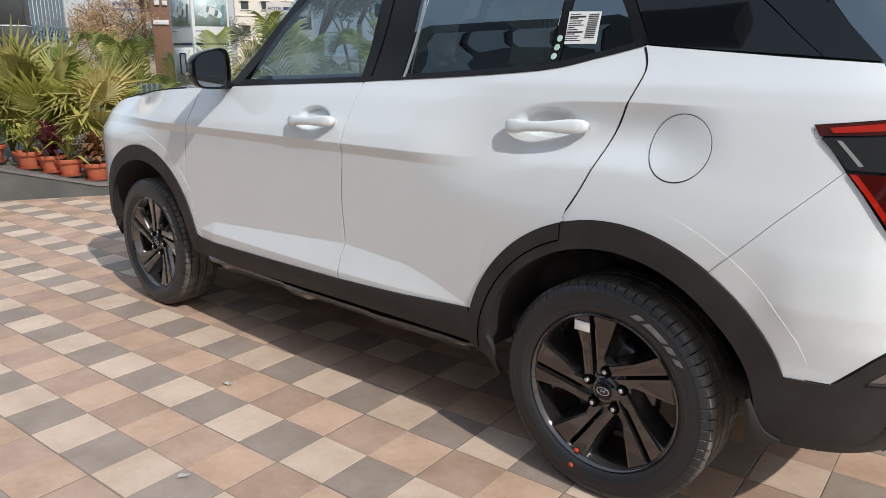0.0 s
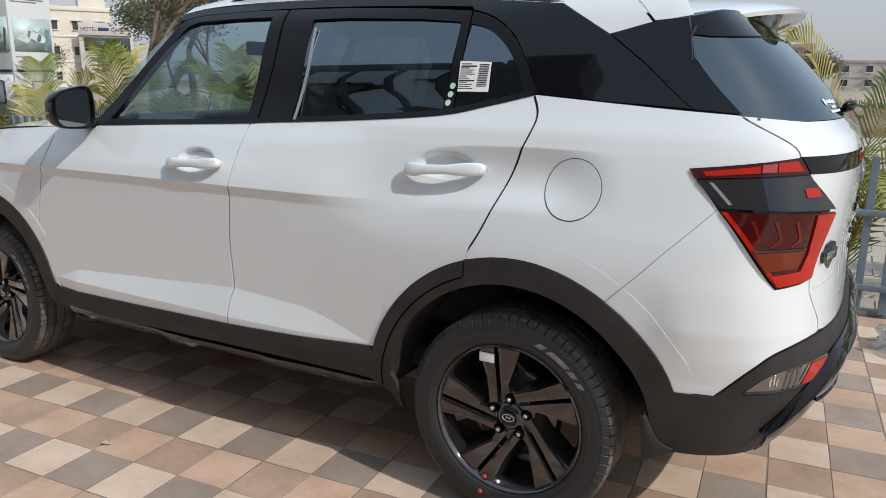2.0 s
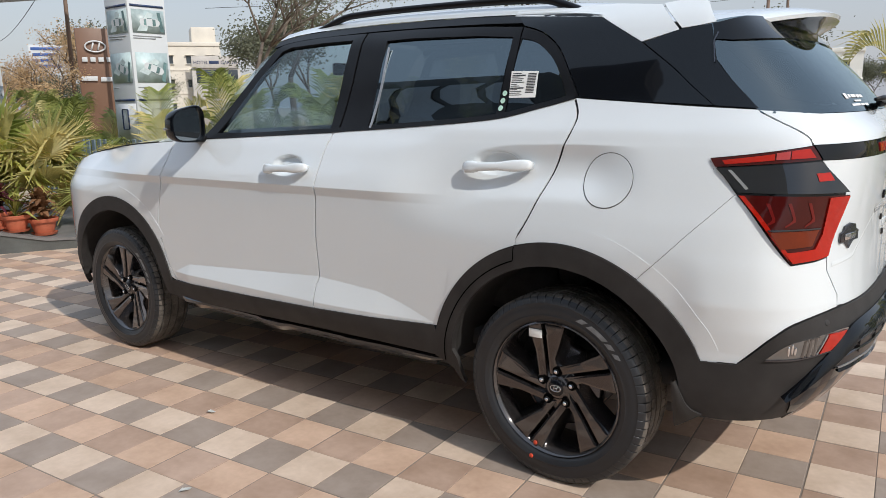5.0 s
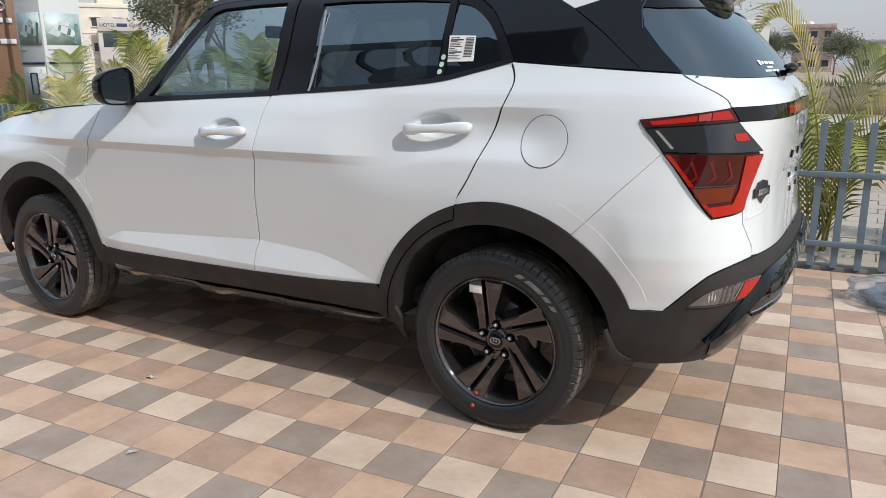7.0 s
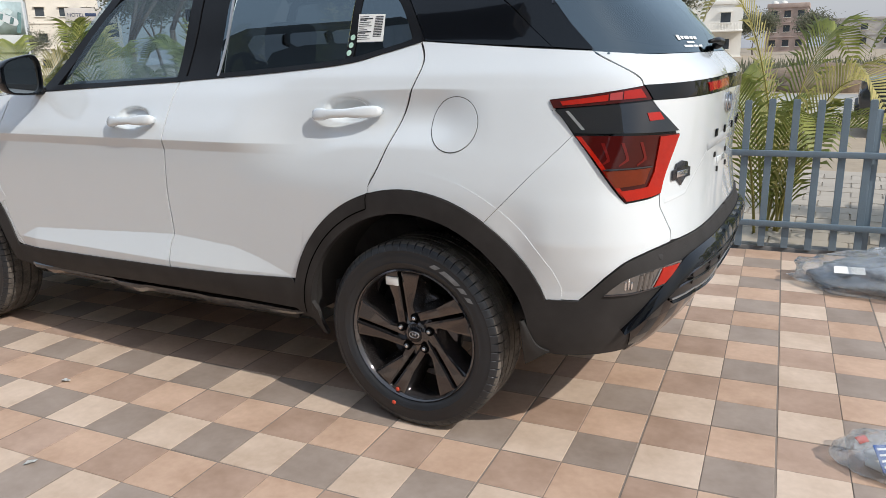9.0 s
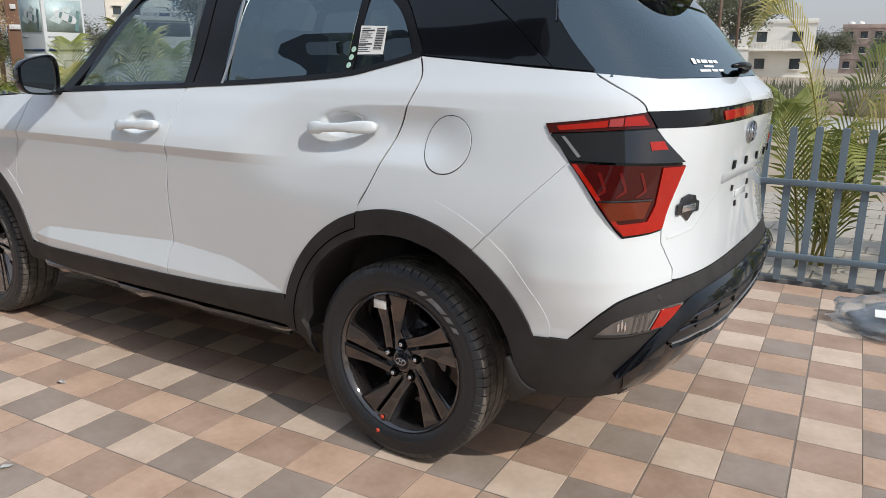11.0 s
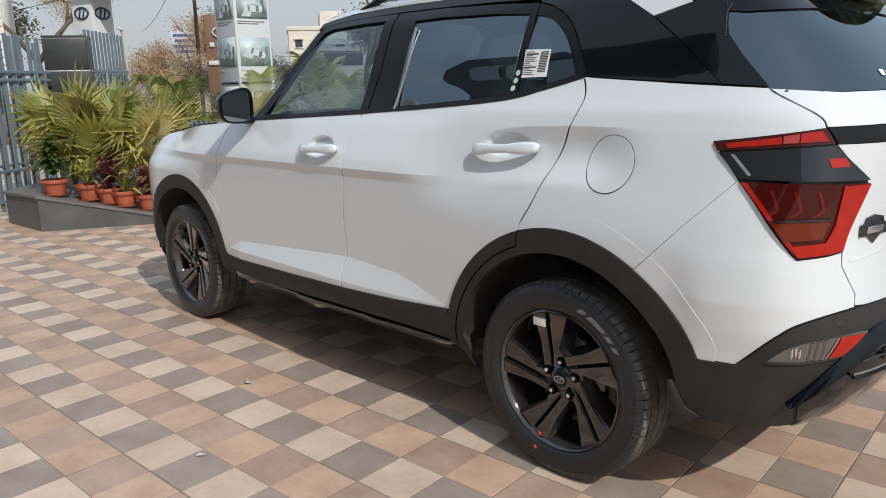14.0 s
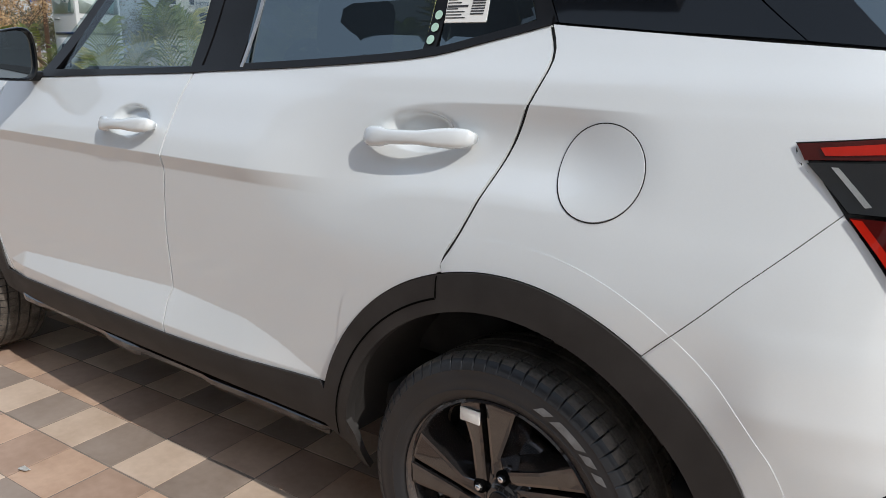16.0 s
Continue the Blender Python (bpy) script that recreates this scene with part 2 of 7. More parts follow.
NAVY = surface("navy_print", (0.02, 0.038, 0.095), 0.4, 0, 0.1, 8, 40)
GREYPRINT = surface("grey_print", (0.35, 0.36, 0.37), 0.5, 0, 0.1, 8, 40)
WALLW = surface("white_render_wall", (0.72, 0.70, 0.65), 0.85, 0, 0.08, 0.5, 8)
WALLC = surface("cream_render_wall", (0.66, 0.61, 0.53), 0.85, 0, 0.1, 0.5, 8)
WALLB = surface("brown_brick_wall", (0.40, 0.31, 0.27), 0.9, 0, 0.2, 0.6, 6)
WALLG = surface("grey_render_wall", (0.48, 0.45, 0.42), 0.9, 0, 0.15, 0.6, 6)
WINDOWM = surface("dark_window_glass", (0.045, 0.055, 0.065), 0.15, 0, 0.2, 1, 20)
BEAMG = surface("blue_grey_canopy_panel", (0.27, 0.30, 0.34), 0.4, 0, 0.06, 2, 40)
POLE = surface("brown_rusty_pole", (0.16, 0.105, 0.075), 0.7, 0, 0.2, 3, 40)
WIRE = surface("black_cable", (0.03, 0.03, 0.032), 0.6, 0, 0.1, 3, 40)
FILM = film("clear_plastic_film")
GREYWRAP = surface("grey_wrapped_parts", (0.20, 0.22, 0.245), 0.35, 0, 0.4, 9, 40)
BLUEINK = surface("blue_print", (0.05, 0.11, 0.32), 0.4, 0, 0.1, 20, 60)
YELLOW = surface("yellow_box", (0.65, 0.36, 0.05), 0.5, 0, 0.1, 5, 40)
FASCIA = surface("dark_bronze_fascia", (0.055, 0.045, 0.040), 0.35, 0.2, 0.1, 1, 20)
CARGREY = surface("dark_car_paint", (0.04, 0.045, 0.055), 0.25, 0.3, 0.1, 4, 100, coat=1.0)


# ---- building blocks ----
def part(name, bm, material, parent=None, label="", smooth=True):
    """Links a bmesh as one mesh object under a thing or a part."""
    me = bpy.data.meshes.new(name)
    for face in bm.faces:
        face.smooth = smooth
    bm.to_mesh(me)
    bm.free()
    for m in (material if isinstance(material, (list, tuple)) else [material]):
        me.materials.append(m)
    ob = new(name, me)
    if parent:
        ob.parent = parent
    if label:
        ob["label"] = label
    return ob


def thing(name, label, category, at=(0, 0, 0), turn=0.0, group="", kind=""):
    ob = new(name)
    ob.empty_display_size = 0.1
    ob.matrix_basis = pose(*at, 0, 0, turn)
    return tagged(ob, label, category, group, kind)


def box(bm, a, b, bevel=0.0, m=None):
    """A box from corner a to corner b, with bevelled edges."""
    r = bmesh.ops.create_cube(bm, size=1)
    vs = r["verts"]
    for v in vs:
        v.co = Vector([(a[k] + b[k]) / 2 + v.co[k] * (b[k] - a[k]) for k in range(3)])
    if bevel:
        es = list({e for v in vs for e in v.link_edges})
        r = bmesh.ops.bevel(bm, geom=es, offset=bevel, segments=2, affect="EDGES", profile=0.5)
        vs = list({v for f in r["faces"] for v in f.verts} | {v for v in vs if v.is_valid})
    if m is not None:
        bmesh.ops.transform(bm, matrix=m, verts=vs)
    return vs


def boxed(a, b, bevel=0.0, m=None):
    bm = bmesh.new()
    box(bm, a, b, bevel, m)
    return bm


def tube(bm, points, radius, sides=8, cap=True):
    """A round bar along points; radius is one number or one for each point."""
    pts = [Vector(p) for p in points]
    rad = [radius] * len(pts) if isinstance(radius, (int, float)) else radius
    rings, side = [], None
    for k, p in enumerate(pts):
        way = (pts[min(k + 1, len(pts) - 1)] - pts[max(k - 1, 0)]).normalized()
        if side is None:
            side = way.orthogonal().normalized()
        side = (side - way * side.dot(way)).normalized()
        up = way.cross(side)
        rings.append([bm.verts.new(p + (side * math.cos(a) + up * math.sin(a)) * rad[k]) for a in (2 * math.pi * n / sides for n in range(sides))])
    for r0, r1 in zip(rings, rings[1:]):
        for n in range(sides):
            bm.faces.new((r0[n], r0[(n + 1) % sides], r1[(n + 1) % sides], r1[n]))
    if cap:
        bm.faces.new(rings[0][::-1])
        bm.faces.new(rings[-1])
    return bm


def revolve(bm, profile, sides, axis="y", centre=(0, 0, 0), wobble=None):
    """Turns a profile of (radius, along) round an axis through centre."""
    rings = []
    for k, (r, a) in enumerate(profile):
        ring = []
        for n in range(sides):
            t = 2 * math.pi * n / sides
            rr = r + (wobble(k, n) if wobble else 0)
            p = (rr * math.cos(t), a, rr * math.sin(t)) if axis == "y" else (rr * math.cos(t), rr * math.sin(t), a)
            ring.append(bm.verts.new(Vector(p) + Vector(centre)))
        rings.append(ring)
    for r0, r1 in zip(rings, rings[1:]):
        for n in range(sides):
            bm.faces.new((r0[n], r0[(n + 1) % sides], r1[(n + 1) % sides], r1[n]))
    return rings


def sharp_by_angle(ob, degrees=35):
    me = ob.data
    bm = bmesh.new()
    bm.from_mesh(me)
    for e in bm.edges:
        if len(e.link_faces) == 2 and e.calc_face_angle(0) > radians(degrees):
            e.smooth = False
    bm.to_mesh(me)
    bm.free()
    return ob


def prism(outline, y0, y1, bevel=0.0, plane="xz"):
    """A flat outline given in a plane, drawn out from y0 to y1."""
    bm = bmesh.new()
    put = (lambda a, b, c: (a, c, b)) if plane == "xz" else ((lambda a, b, c: (a, b, c)) if plane == "xy" else (lambda a, b, c: (c, a, b)))
    face = bm.faces.new([bm.verts.new(put(a, b, y0)) for a, b in outline])
    r = bmesh.ops.extrude_face_region(bm, geom=[face])
    for v in [g for g in r["geom"] if isinstance(g, bmesh.types.BMVert)]:
        p = list(v.co)
        p[{"xz": 1, "xy": 2, "yz": 0}[plane]] = y1
        v.co = p
    bmesh.ops.recalc_face_normals(bm, faces=bm.faces)
    if bevel:
        bmesh.ops.bevel(bm, geom=list(bm.edges), offset=bevel, segments=2, affect="EDGES", profile=0.5)
    return bm


# ---- ground ----
STEP, TURN0, OX, OY = 0.20256, 0.07517, 0.2433, 0.1317
_c, _s = math.cos(TURN0), math.sin(TURN0)


def grid_at(i, j):
    """A corner of the tile grid; i counts along the car, j towards the camera's side."""
    return Vector((OX + STEP * (i * _c + j * _s), OY + STEP * (i * _s - j * _c), 0))


def fence_y(x):
    return 1.95 + 0.075 * x


ground = part("ground", boxed((-400, -400, -0.5), (400, 400, -0.06)), SAND)
tagged(ground, "dry sandy open ground reaching to the horizon", "ground", kind="structure")
I0, I1, J0, J1 = -60, 24, -9, 36
bm = bmesh.new()
_q = [grid_at(I0, J0), grid_at(I1, J0), grid_at(I1, 80), grid_at(I0, 80)]
_v = [bm.verts.new((p.x, p.y, -0.0016)) for p in _q] + [bm.verts.new((p.x, p.y, -0.4)) for p in _q]
bm.faces.new(_v[:4][::-1])
for n in range(4):
    bm.faces.new((_v[n], _v[(n + 1) % 4], _v[4 + (n + 1) % 4], _v[4 + n]))
bmesh.ops.recalc_face_normals(bm, faces=bm.faces)
pavement = part("pavement", bm, GROUT, smooth=False)
tagged(pavement, "forecourt of square tan, brown, grey and cream tiles", "tiled pavement", kind="structure")

# ---- the car's outer skin ----
CY = -0.06
DZ = [0.20, 0.30, 0.40, 0.470, 0.495, 0.594, 0.597, 0.601, 0.72, 0.86, 0.918, 0.922, 0.953, 0.957, 1.00, 1.06, 1.12, 1.17, 1.22, 1.28, 1.375, 1.46, 1.53, 1.60]
DY = [0.78, 0.84, 0.884, 0.9165, 0.9095, 0.8806, 0.8798, 0.8795, 0.880, 0.8795, 0.8785, 0.8788, 0.8862, 0.8864, 0.868, 0.838, 0.808, 0.778, 0.752, 0.724, 0.686, 0.648, 0.61, 0.53]
QZ = [0.20, 0.30, 0.40, 0.50, 0.60, 0.72, 0.82, 0.90, 0.98, 1.06, 1.115, 1.132, 1.142, 1.18, 1.22, 1.28, 1.375, 1.46, 1.53, 1.60]
NY = [0.78, 0.84, 0.872, 0.882, 0.886, 0.888, 0.886, 0.870, 0.846, 0.822, 0.804, 0.798, 0.794, 0.778, 0.755, 0.724, 0.686, 0.648, 0.61, 0.53]
RZ = [0.20, 0.30, 0.40, 0.52, 0.62, 0.66, 0.72, 0.86, 0.97, 1.06, 1.12, 1.17, 1.22, 1.30, 1.42, 1.52, 1.60]
RX = [0.60, 0.68, 0.775, 0.833, 0.842, 0.832, 0.827, 0.825, 0.829, 0.829, 0.820, 0.810, 0.768, 0.712, 0.60, 0.49, 0.40]

RC = [0.62, 0.70, 0.80, 0.865, 0.875, 0.855, 0.84, 0.822, 0.838, 0.856, 0.868, 0.858, 0.795, 0.72, 0.60, 0.49, 0.40]


def spline(v, xs, ys):
    if v <= xs[0]:
        return ys[0]
    if v >= xs[-1]:
        return ys[-1]
    k = 0
    while xs[k + 1] < v:
        k += 1
    h = xs[k + 1] - xs[k]
    t = (v - xs[k]) / h
    m0 = (ys[k + 1] - ys[k - 1]) / (xs[k + 1] - xs[k - 1]) * h if k > 0 else ys[1] - ys[0]
    m1 = (ys[k + 2] - ys[k]) / (xs[k + 2] - xs[k]) * h if k + 2 < len(xs) else ys[-1] - ys[-2]
    return (2 * t**3 - 3 * t * t + 1) * ys[k] + (t**3 - 2 * t * t + t) * m0 + (-2 * t**3 + 3 * t * t) * ys[k + 1] + (t**3 - t * t) * m1


def ease(v):
    v = min(1.0, max(0.0, v))
    return v * v * (3 - 2 * v)


# the raised facet along the foot of the doors: its upper edge and its lower edge
FACET = ((-2.09, 0.487), (-1.965, 0.536), (-1.08, 0.588), (-0.76, 0.569), (-0.64, 0.540), (-0.49, 0.487))
FOOT = 0.487
# the upper edge of the hollow that runs from the rear handle over the fuel flap
SCOOP_X = (-0.45, -0.41, -0.37, -0.32, -0.26, -0.18, 0.0, 0.18, 0.26, 0.33, 0.40)
SCOOP_Z = (1.045, 1.075, 1.097, 1.114, 1.125, 1.132, 1.136, 1.134, 1.125, 1.10, 1.05)


def low_side(x, z):
    """The half width of the doors below their middle."""
    top = float(np.interp(x, [p[0] for p in FACET], [p[1] for p in FACET]))
    full = 0.34 * (top - FOOT)
    base = float(np.interp(z, (0.20, 0.30, 0.40, 0.44, FOOT, 0.66), (0.78, 0.84, 0.869, 0.876, 0.8795, 0.8798)))
    return base + (full * (top - z) / max(top - FOOT, 1e-4) if FOOT < z < top else full * ease((z - 0.28) / 0.16) if z <= FOOT else 0.0)


def side_width(x, z):
    low = ease((0.95 - z) / 0.20)
    k = (1 - low) * ease((x + 0.75) / 0.35) + low * ease((x + 1.0) / 0.95)
    door = low_side(x, z) if z < 0.66 else spline(z, DZ, DY)
    w = (1 - k) * door + k * spline(z, QZ, NY)
    if x > -0.45 and z > 0.9:
        below = float(np.interp(x, SCOOP_X, SCOOP_Z)) - z
        fade = ease((x + 0.45) / 0.20) * (1 - ease((x - 0.06) / 0.22))
        w -= 0.46 * fade * max(0.0, below) * (1 - ease((below - 0.015) / 0.17))
    if z > 0.9:
        for hu, hz in ((-0.262, 1.071), (-1.262, 1.033)):
            q = ((x - hu) / 0.088) ** 2 + ((z - hz) / 0.043) ** 2
            if q < 1:
                w -= 0.024 * ease(1.8 * (1 - q))
    if x < -2.3:
        w -= 0.16 * ease((-2.30 - x) / 0.75) * ease((z - 0.84) / 0.22)
    if x > 0.1:
        w -= 0.015 * ((x - 0.1) / 0.35) ** 2
    return w


def skin(u, z):
    """The body's surface."""
    return shell(u, z)


def shell(u, z):
    """The body's surface: u is x along the side, then runs round the rear corner to the middle at 1.3, or round the front to -3.9."""
    if -2.9 <= u <= 0.3:
        return Vector((u, -side_width(u, z), z))
    if u > 0.3:
        t, xr, xc, w = u - 0.3, spline(z, RZ, RX), spline(z, RZ, RC), side_width(0.3, z)
        slope = (w - side_width(0.32, z)) / 0.02
        k = max(0.1, (xc - 0.3) * 0.68)
        p = [(0.3, -w), (0.3 + k, -w + slope * k), (xc - 0.008, -0.80 * w / 0.87 - 0.053), (xr, CY)]
    else:
        t, xf, w = -2.9 - u, -3.46 + max(0.0, z - 1.0) * 1.5, side_width(-2.9, z)
        p = [(-2.9, -w), (-3.25, -w + 0.020), (xf, -0.665), (xf, CY)]
    b = ((1 - t) ** 3, 3 * (1 - t) ** 2 * t, 3 * (1 - t) * t * t, t**3)
    if u > 0.36 and 0.56 < z < 0.84:
        ridge = 0.012 * ease((u - 0.36) / 0.12) * (1 - ease((u - 0.95) / 0.3)) * ((z - 0.56) / 0.14 if z < 0.70 else (0.84 - z) / 0.14)
        p = [(q[0] + ridge * 0.7 * k / 3, q[1] - ridge * (3 - k) / 2) for k, q in enumerate(p)]
    return Vector((sum(c * q[0] for c, q in zip(b, p)), sum(c * q[1] for c, q in zip(b, p)), z))


def skin_normal(u, z):
    e = 2e-3
    n = (skin(u + e, z) - skin(u - e, z)).cross(skin(u, z + e) - skin(u, z - e))
    return n.normalized()


def raised(u, z, off):
    return skin(u, z) + skin_normal(u, z) * off


def flip_side(bm):
    for v in bm.verts:
        v.co.y = 2 * CY - v.co.y
    bmesh.ops.reverse_faces(bm, faces=bm.faces)


CREASES = ((0.475, 0.60, 0.005), (0.905, 0.972, 0.0035), (1.02, 1.15, 0.0035))
CUTS = list(zip(FACET, FACET[1:])) + [((-2, z), (0, z)) for z in (FOOT, 0.918, 0.922, 0.953, 0.957)]


def panel(outline, off=0.0, lip=0.006, du=0.045, dz=0.028, mirror=False, crown=0.0, creases=()):
    """A sheet cut to an outline in (u, z), laid on the skin at a height off, with its edge turned in by lip; finer rows where creases run."""
    bm = bmesh.new()
    face = bm.faces.new([bm.verts.new((u, 0, z)) for u, z in outline])
    us, zs = [p[0] for p in outline], [p[1] for p in outline]
    for lo, hi, d, axis in ((min(us), max(us), du, 0), (min(zs), max(zs), dz, 2)):
        for n in range(math.ceil(lo / d), math.floor(hi / d) + 1):
            co, no = [0, 0, 0], [0, 0, 0]
            co[axis], no[axis] = n * d + 1e-5, 1
            bmesh.ops.bisect_plane(bm, geom=list(bm.verts) + list(bm.edges) + list(bm.faces), dist=1e-6, plane_co=co, plane_no=no)
    for lo, hi, d in () if mirror else creases:
        for n in range(int((hi - lo) / d) + 1):
            if min(zs) < lo + n * d < max(zs):
                bmesh.ops.bisect_plane(bm, geom=list(bm.verts) + list(bm.edges) + list(bm.faces), dist=1e-6, plane_co=(0, 0, lo + n * d), plane_no=(0, 0, 1))
    for (u0, z0), (u1, z1) in () if mirror or not creases else CUTS:
        bmesh.ops.bisect_plane(bm, geom=list(bm.verts) + list(bm.edges) + list(bm.faces), dist=1e-6, plane_co=(u0, 0, z0), plane_no=(z0 - z1, 0, u1 - u0))
    bmesh.ops.remove_doubles(bm, verts=bm.verts, dist=2e-4)
    where = {v: (v.co.x, v.co.z) for v in bm.verts}
    for v, (u, z) in where.items():
        rise = min(1.0, max(0.0, (z - 1.17) / 0.36))
        v.co = raised(u, z, off + crown * 4 * rise * (1 - rise))
    for f in bm.faces:
        f.normal_update()
        u, z = where[f.verts[0]]
        if f.normal.dot(skin_normal(u, z)) < 0:
            f.normal_flip()
    if lip:
        rim = [e for e in bm.edges if len(e.link_faces) == 1]
        inner = {}
        for e in rim:
            for v in e.verts:
                if v not in inner:
                    u, z = where[v]
                    inner[v] = bm.verts.new(raised(u, z, off - lip))
        for e in rim:
            l = e.link_loops[0]
            a, b = l.vert, l.link_loop_next.vert
            bm.faces.new((b, a, inner[a], inner[b]))
            e.smooth = False
    if mirror:
        flip_side(bm)
    return bm


def band(path_a, path_b, off=0.0, lip=0.012, across=4, mirror=False, bulge=0.0, closed=False, taper=0, tilt=0.0):
    """A strip between two lines of equally many (u, z) points on the skin, bulging by bulge between them and rising by tilt towards the second."""
    bm = bmesh.new()
    grid = []
    high = off
    for n, ((ua, za), (ub, zb)) in enumerate(zip(path_a, path_b)):
        row = []
        off = high * ease(min(n, len(path_a) - 1 - n) / taper) if taper else high
        for k in range(across + 1):
            s = k / across
            u, z = ua + (ub - ua) * s, za + (zb - za) * s
            row.append(bm.verts.new(raised(u, z, off + tilt * s + bulge * math.sin(math.pi * s))))
        if lip:
            row = [bm.verts.new(raised(ua, za, off - lip))] + row + [bm.verts.new(raised(ub, zb, off + min(tilt, 0.0) - lip))]
        grid.append(row)
    rows = list(zip(grid, grid[1:] + grid[:1])) if closed else list(zip(grid, grid[1:]))
    for r0, r1 in rows:
        for k in range(len(r0) - 1):
            bm.faces.new((r0[k], r1[k], r1[k + 1], r0[k + 1]))
    f = bm.faces[len(bm.faces) // 2] if bm.faces.ensure_lookup_table() is None else None
    f.normal_update()
    mid = len(path_a) // 2
    if f.normal.dot(skin_normal(*path_a[mid])) < 0:
        bmesh.ops.reverse_faces(bm, faces=bm.faces)
    if lip:
        bm.normal_update()
        for e in bm.edges:
            if len(e.link_faces) == 2 and e.calc_face_angle(0) > 0.7:
                e.smooth = False
    if mirror:
        flip_side(bm)
    return bm


def arc(cx, cz, r, a0, a1, n=20):
    return [(cx + r * math.cos(radians(a0 + (a1 - a0) * k / n)), cz + r * math.sin(radians(a0 + (a1 - a0) * k / n))) for k in range(n + 1)]


def through_points(pts, n=5):
    """A smooth line through points."""
    out = []
    for k in range(len(pts) - 1):
        p0, p1, p2, p3 = pts[max(k - 1, 0)], pts[k], pts[k + 1], pts[min(k + 2, len(pts) - 1)]
        for s in range(n):
            t = s / n
            out.append(tuple(0.5 * (2 * b + (c - a) * t + (2 * a - 5 * b + 4 * c - d) * t * t + (3 * b - a - 3 * c + d) * t**3) for a, b, c, d in zip(p0, p1, p2, p3)))
    return out + [pts[-1]]


def evenly(pts, n):
    """n + 1 points at even steps along a line of points."""
    d = [0.0]
    for a, b in zip(pts, pts[1:]):
        d.append(d[-1] + math.dist(a, b))
    out = []
    for k in range(n + 1):
        s = d[-1] * k / n
        out.append(tuple(float(np.interp(s, d, [p[c] for p in pts])) for c in range(len(pts[0]))))
    return out


REAR, FRONT, HUBZ = 0.0, -2.61, 0.335
AXLE = 0.3275
car = thing("car", "white compact SUV with black cladding and dark alloy wheels", "car", at=(0, 0, 0))

# lines that two panels share
LB = through_points([(-1.052, 1.165), (-1.067, 1.095), (-1.073, 1.0), (-1.075, 0.90), (-1.084, 0.76), (-1.074, 0.60), (-1.086, 0.545), (-1.082, 0.46)], 4)
LF = through_points([(-2.10, 1.118), (-2.12, 1.0), (-2.160, 0.86), (-2.192, 0.71), (-2.152, 0.55), (-2.086, 0.443)], 5)
LR = through_points([(-0.012, 1.278), (0.011, 1.217), (-0.017, 1.127), (-0.062, 1.006), (-0.108, 0.894), (-0.145, 0.83)], 4)
BELT_F = through_points([(-1.90, 1.128), (-1.60, 1.142), (-1.367, 1.152), (-1.052, 1.165)], 4)
BELT_R = through_points([(-1.052, 1.167), (-0.715, 1.184), (-0.318, 1.212), (-0.145, 1.246), (-0.012, 1.278)], 4)
GATE = through_points([(0.605, 1.232), (0.685, 1.19), (0.735, 1.160), (0.748, 1.140)], 3)
SEAM = [(0.530, 1.009), (0.405, 0.887), (0.2735, 0.7485)]
ARCH_O, ARCH_I = 0.495, 0.42
BUMPER = through_points([(0.565, 0.536), (0.668, 0.620), (0.776, 0.662), (0.94, 0.687), (1.12, 0.688), (1.3, 0.690)], 5)


def grow(line, d, side=1):
    """A line moved sideways by d."""
    out = []
    for k, p in enumerate(line):
        a, b = line[max(k - 1, 0)], line[min(k + 1, len(line) - 1)]
        l = math.dist(a, b) or 1
        out.append((p[0] - side * d * (b[1] - a[1]) / l, p[1] + side * d * (b[0] - a[0]) / l))
    return out


